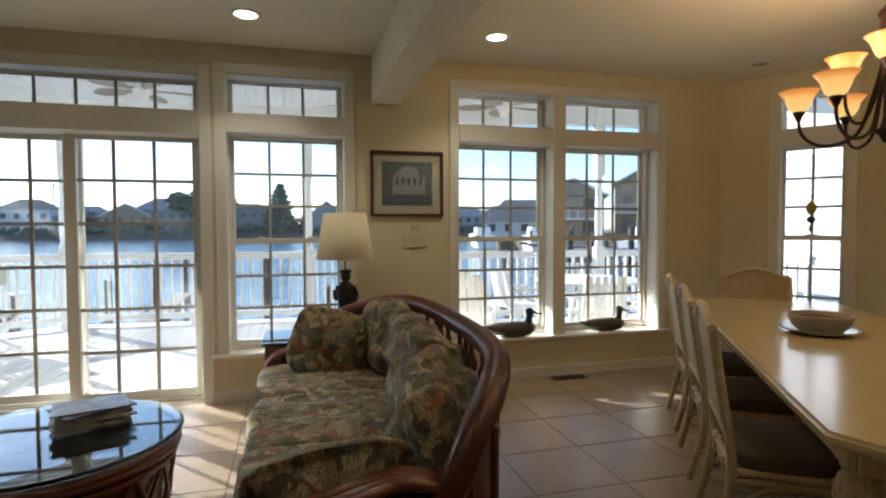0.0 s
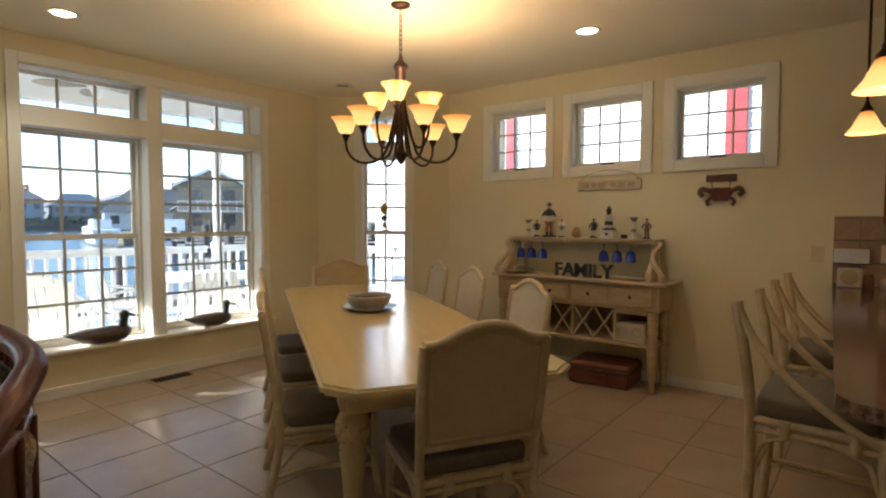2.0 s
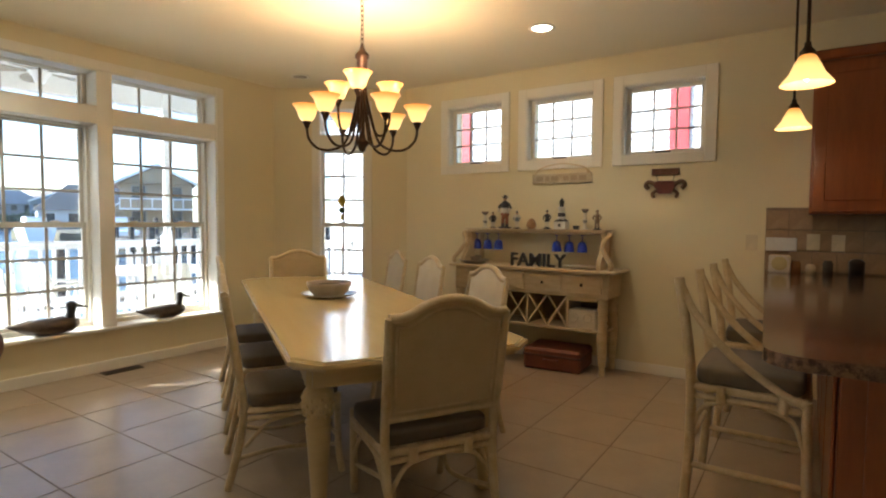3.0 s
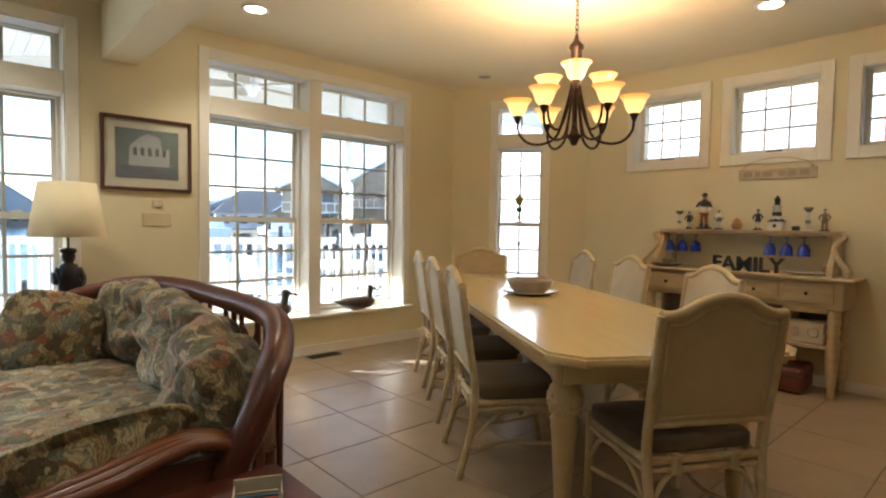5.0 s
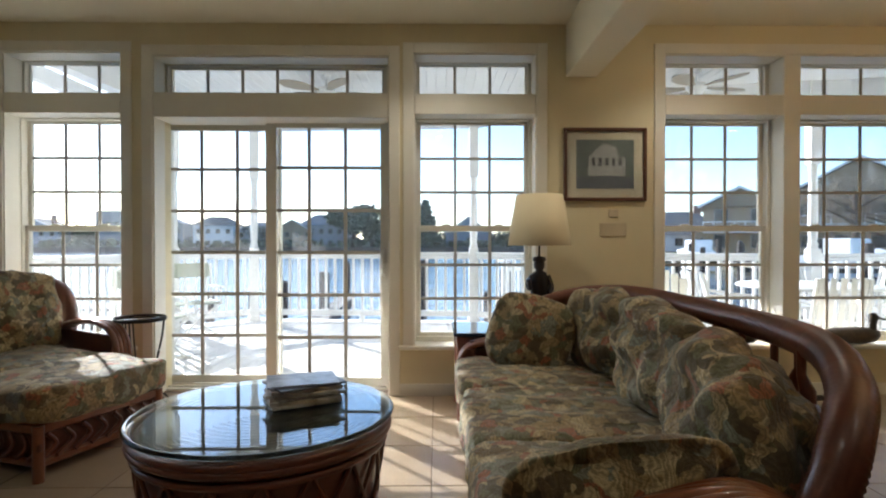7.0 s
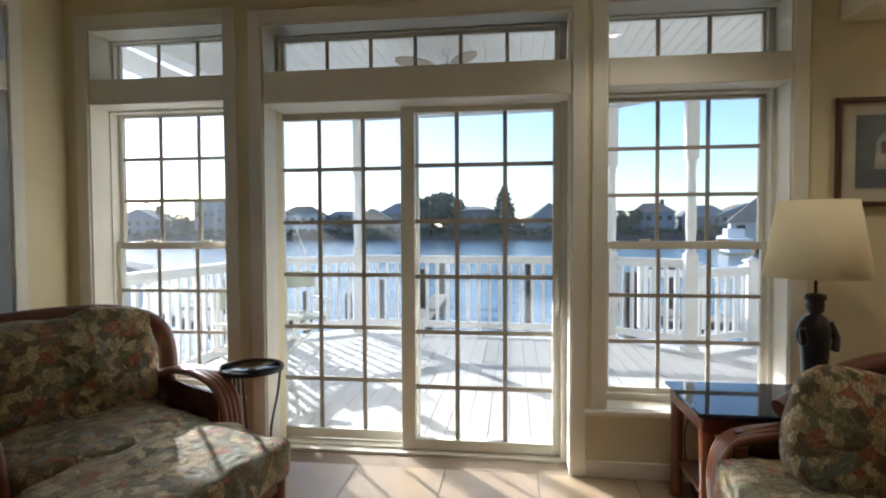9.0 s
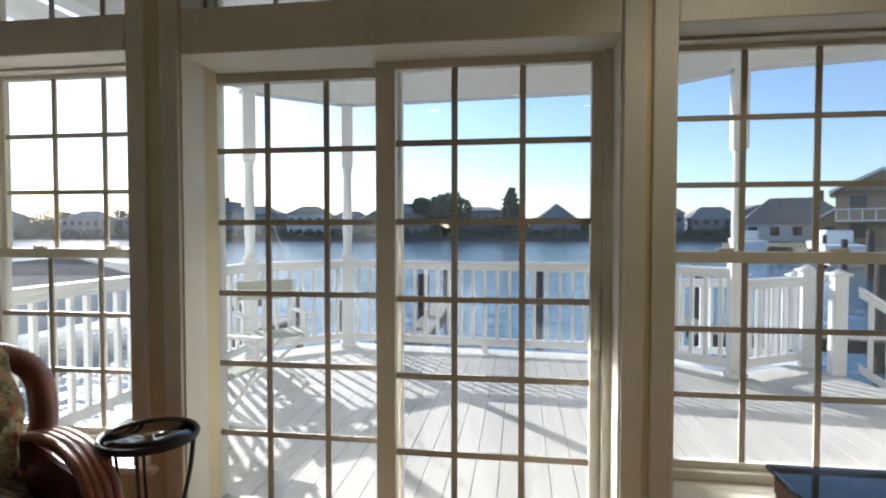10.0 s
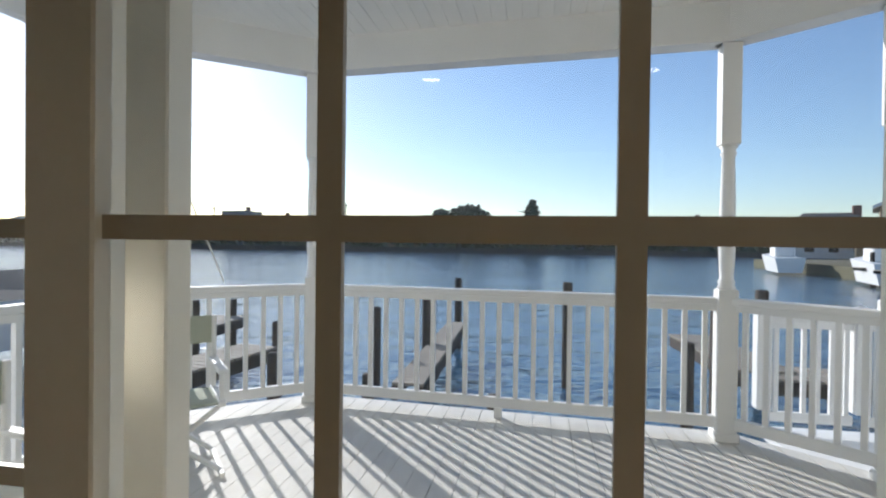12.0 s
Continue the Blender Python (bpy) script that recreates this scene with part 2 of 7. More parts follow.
# ---------- mesh helpers ----------
class Geo:
    """Gathers plain geometry for one mesh; every call adds a solid in the current frame m."""

    def __init__(self, m=None):
        self.v, self.f, self.smooth, self.m = [], [], [], m

    def add(self, verts, faces, smooth=False):
        base = len(self.v)
        self.v += [tuple(self.m @ Vector(p)) if self.m else tuple(p) for p in verts]
        self.f += [tuple(i + base for i in q) for q in faces]
        self.smooth += [smooth] * len(faces)
        return self

    def box(self, x0, y0, z0, x1, y1, z1, b=0.0):
        if b <= 0:
            v = [(x, y, z) for z in (z0, z1) for y in (y0, y1) for x in (x0, x1)]
            return self.add(v, [(0, 2, 3, 1), (4, 5, 7, 6), (0, 1, 5, 4), (2, 6, 7, 3), (0, 4, 6, 2), (1, 3, 7, 5)])
        lo, hi = (x0, y0, z0), (x1, y1, z1)
        v, idx = [], {}
        for sz in (0, 1):
            for sy_ in (0, 1):
                for sx_ in (0, 1):
                    s = (sx_, sy_, sz)
                    for axis in range(3):
                        p = [hi[k] if s[k] else lo[k] for k in range(3)]
                        for k in range(3):
                            if k != axis:
                                p[k] += -b if s[k] else b
                        idx[s, axis] = len(v)
                        v.append(tuple(p))
        f = []
        for axis in range(3):
            o = [k for k in range(3) if k != axis]
            for side in (0, 1):
                q = []
                for a, c in ((0, 0), (1, 0), (1, 1), (0, 1)):
                    s = [0, 0, 0]
                    s[axis], s[o[0]], s[o[1]] = side, a, c
                    q.append(idx[tuple(s), axis])
                flip = (side == 1) == (axis == 1)
                f.append(tuple(reversed(q)) if flip else tuple(q))
            for a in (0, 1):
                for c in (0, 1):
                    s0, s1 = [0, 0, 0], [0, 0, 0]
                    s0[o[0]] = s1[o[0]] = a
                    s0[o[1]] = s1[o[1]] = c
                    s0[axis], s1[axis] = 0, 1
                    s0, s1 = tuple(s0), tuple(s1)
                    f.append((idx[s0, o[0]], idx[s1, o[0]], idx[s1, o[1]], idx[s0, o[1]]))
        for sx_ in (0, 1):
            for sy_ in (0, 1):
                for sz in (0, 1):
                    f.append(tuple(idx[(sx_, sy_, sz), k] for k in range(3)))
        return self.add(v, f)

    def tube(self, pts, r, n=8, close=False, caps=True, flat=None):
        """A round rod along points; r one radius or one a point; flat=(a, b) squeezes it across."""
        pts = [Vector(p) for p in pts]
        k = len(pts)
        rad = [r] * k if not hasattr(r, "__len__") else list(r)
        side = None
        rings = []
        for i, p in enumerate(pts):
            a = pts[(i - 1) % k] if (close or i) else p
            c = pts[(i + 1) % k] if (close or i < k - 1) else p
            t = (c - a).normalized() if (c - a).length > 1e-9 else Vector((0, 0, 1))
            if side is None:
                side = t.orthogonal().normalized() if abs(t.z) > 0.9 else Vector((0, 0, 1)).cross(t).normalized()
            side = (side - t * side.dot(t)).normalized()
            up = t.cross(side)
            fa, fb = flat or (1, 1)
            rings.append([p + side * (math.cos(2 * math.pi * j / n) * rad[i] * fa) + up * (math.sin(2 * math.pi * j / n) * rad[i] * fb) for j in range(n)])
        v = [tuple(q) for ring in rings for q in ring]
        f = []
        for i in range(k if close else k - 1):
            for j in range(n):
                a, b = i * n, ((i + 1) % k) * n
                f.append((a + j, a + (j + 1) % n, b + (j + 1) % n, b + j))
        self.add(v, f, True)
        if caps and not close:
            self.add(v[:n], [tuple(reversed(range(n)))])
            self.add(v[-n:], [tuple(range(n))])
        return self

    def lathe(self, prof, n=20, at=(0, 0, 0), sx=1.0, sy=1.0):
        """A turned solid from (radius, height) pairs round the z axis."""
        v, f = [], []
        for r, z in prof:
            v += [(at[0] + sx * max(r, 1e-4) * math.cos(2 * math.pi * j / n), at[1] + sy * max(r, 1e-4) * math.sin(2 * math.pi * j / n), at[2] + z) for j in range(n)]
        for i in range(len(prof) - 1):
            for j in range(n):
                a, b = i * n, (i + 1) * n
                f.append((a + j, a + (j + 1) % n, b + (j + 1) % n, b + j))
        return self.add(v, f, True)

    def prism(self, outline, z0, z1):
        """An upright solid over a plan outline."""
        n = len(outline)
        v = [(x, y, z0) for x, y in outline] + [(x, y, z1) for x, y in outline]
        f = [tuple(reversed(range(n))), tuple(range(n, 2 * n))] + [(i, (i + 1) % n, n + (i + 1) % n, n + i) for i in range(n)]
        return self.add(v, f)

    def slab(self, outline, y0, y1):
        """A solid over an outline in x and z, between two depths."""
        n = len(outline)
        v = [(x, y0, z) for x, z in outline] + [(x, y1, z) for x, z in outline]
        f = [tuple(range(n)), tuple(reversed(range(n, 2 * n)))] + [(i, n + i, n + (i + 1) % n, (i + 1) % n) for i in range(n)]
        return self.add(v, f)

    def pad(self, x0, y0, z0, x1, y1, z1, puff=0.5, n=8, lump=0.0, seed=0, crease=(5, 5, 5), pinch=None, e=11.0):
        """A stuffed cushion: a box whose faces swell and whose edges are round."""
        v, f, key = [], [], {}
        cx, cy, cz = (x0 + x1) / 2, (y0 + y1) / 2, (z0 + z1) / 2
        hx, hy, hz = (x1 - x0) / 2, (y1 - y0) / 2, (z1 - z0) / 2
        small = min(hx, hy, hz)

        def vert(a, b, c):
            k = (round(a, 5), round(b, 5), round(c, 5))
            if k not in key:
                q = Vector((a, b, c))
                rr = max(q.length, 1e-6)
                m = max(abs(a), abs(b), abs(c))
                norm = (abs(a) ** e + abs(b) ** e + abs(c) ** e) ** (1 / e)
                s = m / norm
                p = [cx + a * s * hx, cy + b * s * hy, cz + c * s * hz]
                bulge = puff * small * 0.35
                w = (1 - a * a) * (1 - b * b) if abs(c) > 0.999 else ((1 - a * a) * (1 - c * c) if abs(b) > 0.999 else (1 - b * b) * (1 - c * c))
                ax = 2 if abs(c) > 0.999 else (1 if abs(b) > 0.999 else 0)
                p[ax] += math.copysign(bulge * w, (a, b, c)[ax])
                if pinch is not None:
                    rim = max(abs(q[i]) for i in range(3) if i != pinch)
                    mid = (cx, cy, cz)[pinch]
                    p[pinch] = mid + (p[pinch] - mid) * (1 - 0.85 * rim ** 3)
                if lump:
                    d = (noise.noise(Vector((p[0] * crease[0] + seed * 7.3, p[1] * crease[1], p[2] * crease[2]))) + 0.35 * noise.noise(Vector((p[0] * 13, p[1] * 13 + seed, p[2] * 13)))) * lump
                    for q_ in range(3):
                        p[q_] += (a, b, c)[q_] / rr * d
                key[k] = len(v)
                v.append(tuple(p))
            return key[k]

        st = [-1 + 2 * i / n for i in range(n + 1)]
        for i in range(n):
            for j in range(n):
                a, b, c, d = st[i], st[i + 1], st[j], st[j + 1]
                f += [(vert(a, c, 1), vert(b, c, 1), vert(b, d, 1), vert(a, d, 1)), (vert(a, d, -1), vert(b, d, -1), vert(b, c, -1), vert(a, c, -1)),
                      (vert(a, -1, c), vert(b, -1, c), vert(b, -1, d), vert(a, -1, d)), (vert(a, 1, d), vert(b, 1, d), vert(b, 1, c), vert(a, 1, c)),
                      (vert(1, a, c), vert(1, b, c), vert(1, b, d), vert(1, a, d)), (vert(-1, a, d), vert(-1, b, d), vert(-1, b, c), vert(-1, a, c))]
        return self.add(v, f, True)

    def mesh(self, name, material):
        me = bpy.data.meshes.new(name)
        me.from_pydata(self.v, [], self.f)
        me.polygons.foreach_set("use_smooth", self.smooth)
        me.materials.append(material)
        me.update()
        return me


def part(name, geo, material, parent, label=""):
    ob = new(name, geo.mesh(name, material) if isinstance(geo, Geo) else geo)
    ob.parent = parent
    return tagged(ob, label) if label else ob


def thing(name, label, category, m=None, group="", kind=""):
    ob = new(name)
    ob.empty_display_size = 0.1
    ob.matrix_world = m or Matrix.Identity(4)
    return tagged(ob, label, category, group, kind)


def solid(name, geo, material, label, category, m=None, group="", kind=""):
    ob = new(name, geo.mesh(name, material))
    ob.matrix_world = m or Matrix.Identity(4)
    return tagged(ob, label, category, group, kind)


def arc(cx, cy, r, a0, a1, n, z=None, ry=None):
    out = []
    for i in range(n + 1):
        a = radians(a0 + (a1 - a0) * i / n)
        p = (cx + r * math.cos(a), cy + (ry or r) * math.sin(a))
        out.append(p if z is None else (*p, z))
    return out


# ---------- the room's shell ----------
CH = 2.765           # ceiling height
WY, EX, WX = 5.08, 4.97, -3.63   # inner faces: window wall, gable-side wall, living-room side wall
SY = -2.6            # wall behind the walk
C1, C2 = (4.13, WY), (EX, 3.857)  # ends of the canted corner wall


def wall(name, m, length, holes, thick=0.28, z0=-0.02, label="cream painted plaster wall", height=CH + 0.03):
    """A wall along local x with its inner face at y = 0, cut through by holes (x0, z0, x1, z1)."""
    xs = sorted({0.0, length, *(h[0] for h in holes), *(h[2] for h in holes)})
    zs = sorted({z0, height, *(h[1] for h in holes), *(h[3] for h in holes)})
    g = Geo()
    inside = lambda x, z: any(h[0] < x < h[2] and h[1] < z < h[3] for h in holes)
    cell = {(i, k): not inside((xs[i] + xs[i + 1]) / 2, (zs[k] + zs[k + 1]) / 2) for i in range(len(xs) - 1) for k in range(len(zs) - 1)}
    for (i, k), full in cell.items():
        if not full:
            continue
        a, b, c, d = xs[i], xs[i + 1], zs[k], zs[k + 1]
        v = [(a, 0, c), (b, 0, c), (b, 0, d), (a, 0, d), (a, thick, c), (b, thick, c), (b, thick, d), (a, thick, d)]
        f = [(0, 1, 2, 3), (5, 4, 7, 6)]
        for di, dk, q in ((-1, 0, (4, 0, 3, 7)), (1, 0, (1, 5, 6, 2)), (0, -1, (4, 5, 1, 0)), (0, 1, (3, 2, 6, 7))):
            if not cell.get((i + di, k + dk), False):
                f.append(q)
        g.add(v, f)
    return solid(name, g, WALL, label, "wall", m, kind="structure")


def place(x, y, turn):
    return pose(x, y, 0, 0, 0, turn)


LIV = place(WX, WY, 0)                     # window wall: local x = world x - WX
WALL_N = [(-3.483, 0.36, -2.610, 2.55), (-2.386, -0.02, -0.636, 2.525), (-0.462, 0.36, 0.462, 2.55), (1.412, 0.36, 3.424, 2.55)]
wall("wall_north", LIV, C1[0] - WX, [(a - WX, b, c - WX, d) for a, b, c, d in WALL_N])
cant_len = math.hypot(C2[0] - C1[0], C2[1] - C1[1])
CANT_TURN = math.degrees(math.atan2(C2[1] - C1[1], C2[0] - C1[0]))
CANT = place(C1[0], C1[1], CANT_TURN)
wall("wall_northeast", CANT, cant_len, [(0.50, 0.36, 1.02, 2.55)])
EAST = place(EX, C2[1], -90)               # local x runs towards -y
SMALL = [(2.715, 3.255), (1.79, 2.35), (0.87, 1.43)]
wall("wall_east", EAST, C2[1] - SY, [(C2[1] - b - 0.05, 1.885, C2[1] - a + 0.05, 2.492) for a, b in SMALL])
WEST = place(WX, SY, 90)                   # local x runs towards +y
wall("wall_west", WEST, WY - SY, [(5.95, 0.36, 7.30, 2.55)])
wall("wall_south", place(EX, SY, 180), EX - WX, [])

g = Geo()
g.prism([(WX - 0.28, SY - 0.28), (EX + 0.28, SY - 0.28), (EX + 0.28, C2[1] + 0.1), (C1[0] + 0.1, WY + 0.28), (WX - 0.28, WY + 0.28)], CH, CH + 0.12)
solid("ceiling", g, CEIL, "cream painted plaster ceiling", "ceiling", kind="structure")
g = Geo().box(0.675, SY, 2.375, 0.905, WY, CH, 0.006)
solid("ceiling_beam", g, CEIL, "boxed plaster beam across the ceiling", "beam", kind="structure")

floor = solid("floor", Geo().prism([(WX - 0.28, SY - 0.28), (EX + 0.28, SY - 0.28), (EX + 0.28, C2[1] + 0.1), (C1[0] + 0.1, WY + 0.28), (WX - 0.28, WY + 0.28)], -0.12, -0.004), GROUT, "tiled floor of large square beige tiles", "floor", kind="structure")


def skirting(name, m, x0, x1):
    solid(name, Geo().box(x0, -0.014, 0.0, x1, -0.001, 0.09, 0.003), TRIM, "white painted baseboard", "baseboard", m, kind="structure")


for a, b in ((WX, -2.46), (-0.56, C1[0])):
    skirting("baseboard", LIV, a - WX, b - WX)
skirting("baseboard", CANT, 0, cant_len)
skirting("baseboard", EAST, 0, 3.4)
skirting("baseboard", WEST, 0, WY - SY)


# ---------- windows ----------
def glazing(parent, x0, z0, x1, z1, y, cols, rows, bar=0.011, stile=(0.045, 0.045, 0.045, 0.045), name="sash", deep=0.035, xs=None, zs=None):
    """A sash with its glass x0..x1, z0..z1 at depth y, and the bars that part the panes."""
    l, r, b, t = stile
    g = Geo()
    g.box(x0 - l, y - deep / 2, z0 - b, x0, y + deep / 2, z1 + t, 0.003)
    g.box(x1, y - deep / 2, z0 - b, x1 + r, y + deep / 2, z1 + t, 0.003)
    g.box(x0, y - deep / 2, z0 - b, x1, y + deep / 2, z0, 0.003)
    g.box(x0, y - deep / 2, z1, x1, y + deep / 2, z1 + t, 0.003)
    sash = part(name, g, VINYL, parent)
    pane = part("pane", Geo().box(x0 - 0.005, y - 0.002, z0 - 0.005, x1 + 0.005, y + 0.002, z1 + 0.005), GLASS, sash, "clear glass pane")
    pane.visible_shadow = False
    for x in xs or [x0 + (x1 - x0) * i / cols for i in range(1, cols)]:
        part("muntin", Geo().box(x - bar, y - 0.012, z0, x + bar, y - 0.0025, z1), BACKLIT_MUNTIN, sash)
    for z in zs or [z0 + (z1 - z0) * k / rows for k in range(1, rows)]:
        part("muntin", Geo().box(x0, y - 0.0125, z - bar, x1, y - 0.003, z + bar), BACKLIT_MUNTIN, sash)
    return sash


def lining(parent, x0, z0, x1, z1, depth, sides="lrbt", t=0.018):
    g = Geo()
    if "l" in sides:
        g.box(x0, 0, z0, x0 + t, depth, z1)
    if "r" in sides:
        g.box(x1 - t, 0, z0, x1, depth, z1)
    if "b" in sides:
        g.box(x0 + t, 0, z0, x1 - t, depth, z0 + t)
    if "t" in sides:
        g.box(x0 + t, 0, z1 - t, x1 - t, depth, z1)
    return part("jamb", g, TRIM, parent)


def casing(parent, x0, z0, x1, z1, w=0.075, bottom=True, proud=0.016, wl=None, wr=None):
    """Flat trim boards on the wall round an opening."""
    for a, b, c, d in ((x0 - (wl or w), z0 - (w if bottom else 0), x0 + 0.004, z1 + w), (x1 - 0.004, z0 - (w if bottom else 0), x1 + (wr or w), z1 + w), (x0 + 0.004, z1 - 0.004, x1 - 0.004, z1 + w)):
        part("casing", Geo().box(a, -proud, b, c, 0.0, d, 0.004), TRIM, parent)
    if bottom:
        part("casing", Geo().box(x0 + 0.004, -proud, z0 - w, x1 - 0.004, 0.0, z0 + 0.004, 0.004), TRIM, parent)


def frame_box(parent, x0, z0, x1, z1, gx0, gz0, gx1, gz1, y0, y1, name="window_frame", material=None):
    g = Geo()
    g.box(x0, y0, z0, gx0, y1, z1)
    g.box(gx1, y0, z0, x1, y1, z1)
    g.box(gx0, y0, z0, gx1, y1, gz0)
    g.box(gx0, y0, gz1, gx1, y1, z1)
    return part(name, g, material or VINYL, parent)


def double_hung(name, m, units, ox0, oz0, ox1, oz1, tz0=2.27, label="white double-hung window with grilles and a transom light above", cols=3, rows=3, tw=(2.275, 2.522), gz=(0.445, 1.252, 2.065), stool=True, deep=0.22, wl=None, wr=None, posts=()):
    """One opening with one or more double-hung units side by side and a transom light above each."""
    w = thing(name, label, "window", m, kind="structure")
    casing(w, ox0, oz0, ox1, oz1, bottom=not stool, wl=wl, wr=wr)
    lining(w, ox0, oz0, ox1, oz1, 0.18, sides='lrt' if stool else 'lrbt', t=0.012)
    band0, band1 = 2.085, 2.258
    part("window_rail", Geo().box(ox0 + 0.012, -0.006, band0 + 0.013, ox1 - 0.012, 0.26, band1 - 0.01, 0.004), TRIM, w)
    if stool:
        part("window_sill", Geo().box(ox0 - (wl or 0.11), -0.05, oz0 - 0.012, ox1 + (wr or 0.11), 0.0, oz0 + 0.0165, 0.006).box(ox0 + 0.0005, 0.0, oz0 + 0.0005, ox1 - 0.0005, 0.19, oz0 + 0.0165), TRIM, w)
    for n, (a, b) in enumerate(units):
        left = ox0 + 0.012 if n == 0 else posts[n - 1][1]
        right = ox1 - 0.012 if n == len(units) - 1 else posts[n][0]
        if n:
            part("mullion", Geo().box(posts[n - 1][0], -0.010, oz0 + 0.018, posts[n - 1][1], 0.27, oz1 - 0.012, 0.004), TRIM, w)
        frame_box(w, left, oz0 + 0.018, right, band0 + 0.01, a - 0.028, gz[0] - 0.03, b + 0.028, gz[2] + 0.02, 0.155, 0.27)
        frame_box(w, left, band1 - 0.01, right, oz1 - 0.012, a - 0.02, tw[0] - 0.01, b + 0.02, tw[1] + 0.008, 0.185, 0.27)
        glazing(w, a, gz[1] + 0.022, b, gz[2], deep + 0.02, cols, rows, name="upper_sash", stile=(0.028, 0.028, 0.045, 0.02))
        glazing(w, a, gz[0], b, gz[1] - 0.022, deep - 0.018, cols, rows, name="lower_sash", stile=(0.028, 0.028, 0.03, 0.045))
        glazing(w, a - 0.008, tw[0], b + 0.008, tw[1], deep + 0.02, cols, 1, name="transom", stile=(0.012, 0.012, 0.01, 0.008))
        for lx in (a + 0.2, b - 0.2):
            part("sash_lock", Geo().box(lx - 0.03, deep - 0.036, gz[1] + 0.022, lx + 0.03, deep - 0.002, gz[1] + 0.036, 0.004), VINYL, w)
    return w


X = lambda v: v - WX
double_hung("window_1", LIV, [(X(-3.435), X(-2.658))], X(-3.483), 0.36, X(-2.610), 2.55)
double_hung("window_2", LIV, [(X(-0.412), X(0.400))], X(-0.462), 0.36, X(0.462), 2.55)
double_hung("window_3", LIV, [(X(1.462), X(2.262)), (X(2.50), X(3.362))], X(1.412), 0.36, X(3.424), 2.55, label="pair of white double-hung windows with grilles, transom lights and a deep sill", posts=[(X(2.312), X(2.437))])
double_hung("window_4", CANT, [(0.545, 0.975)], 0.50, 0.36, 1.02, 2.55, label="narrow white double-hung window in the canted corner", cols=2, deep=0.10)
double_hung("window_5", WEST, [(6.0, 6.58), (6.68, 7.25)], 5.95, 0.36, 7.30, 2.55, label="white double-hung windows in the side wall", posts=[(6.61, 6.65)])

for n, (a, b) in enumerate(SMALL):
    w = thing("window_%d" % (6 + n), "small square white awning window with grilles, high on the wall", "window", EAST, kind="structure")
    x0, x1 = C2[1] - b, C2[1] - a
    casing(w, x0 - 0.05, 1.885, x1 + 0.05, 2.492, 0.085)
    lining(w, x0 - 0.05, 1.885, x1 + 0.05, 2.492, 0.2, t=0.012)
    glazing(w, x0, 1.928, x1, 2.44, 0.10, 3, 3, stile=(0.036, 0.036, 0.036, 0.036), bar=0.008)
    part("crank", Geo().box((x0 + x1) / 2 - 0.06, 0.02, 1.897, (x0 + x1) / 2 + 0.06, 0.06, 1.913, 0.004), BRONZE, w, "dark crank handle")

# sliding patio door with its transom light
door = thing("door_1", "closed white sliding glass patio door with grilles and a transom light", "door", LIV, kind="structure")
casing(door, X(-2.386), 0.0, X(-0.636), 2.525, bottom=False)
lining(door, X(-2.386), 0.0, X(-0.636), 2.525, 0.16, sides="lrt", t=0.012)
part("door_head", Geo().box(X(-2.374), -0.006, 2.069, X(-0.648), 0.27, 2.252, 0.004), TRIM, door)
frame_box(door, X(-2.374), 2.252, X(-0.648), 2.513, X(-2.36), 2.27, X(-0.69), 2.508, 0.185, 0.30)
glazing(door, X(-2.345), 2.29, X(-0.715), 2.490, 0.24, 6, 1, name="transom", stile=(0.015, 0.025, 0.02, 0.018))
g = Geo()
g.box(X(-2.480), 0.16, 0.0, X(-2.440), 0.44, 2.10)
g.box(X(-0.68), 0.16, 0.0, X(-0.648), 0.44, 2.10)
g.box(X(-2.440), 0.16, 2.095, X(-0.68), 0.44, 2.13)
g.box(X(-2.440), 0.16, -0.02, X(-0.68), 0.46, 0.012)
for ry in (0.22, 0.30, 0.385):
    g.box(X(-2.440), ry - 0.004, 0.012, X(-0.68), ry + 0.004, 0.024)
part("door_frame", g, VINYL, door)
ROWS = [0.400, 0.732, 1.064, 1.395, 1.727]
inner = glazing(door, X(-1.534), 0.085, X(-0.725), 2.036, 0.225, 3, 6, name="sliding_panel", stile=(0.085, 0.045, 0.06, 0.058), bar=0.013, deep=0.05, xs=[X(-1.282), X(-0.999)], zs=ROWS)
glazing(door, X(-2.415), 0.085, X(-1.600), 2.036, 0.335, 3, 6, name="fixed_panel", stile=(0.025, 0.07, 0.06, 0.058), bar=0.013, deep=0.05, xs=[X(-2.164), X(-1.881)], zs=ROWS)
g = Geo().tube([(X(-0.70), 0.19, 0.88), (X(-0.70), 0.155, 0.90), (X(-0.70), 0.15, 0.98), (X(-0.70), 0.155, 1.06), (X(-0.70), 0.19, 1.08)], 0.011, 8)
g.box(X(-0.725), 0.188, 0.84, X(-0.685), 0.199, 1.12, 0.004)
part("handle", g, TRIM, inner, "white pull handle")

# ---------- porch and deck ----------
DZ = -0.03           # deck surface
EDGE = [(-4.05, 5.36), (-4.05, 8.70), (-3.12, 9.50), (0.34, 9.20), (1.07, 8.54), (1.83, 9.10), (2.05, 8.75), (2.05, 8.25), (5.9, 8.05), (5.9, 5.36)]


def deck_reach(x):
    """How far out the deck goes at x."""
    for (x0, y0), (x1, y1) in zip(EDGE[1:], EDGE[2:]):
        if x0 <= x <= x1 and x1 > x0:
            return y0 + (y1 - y0) * (x - x0) / (x1 - x0)
    return 8.0


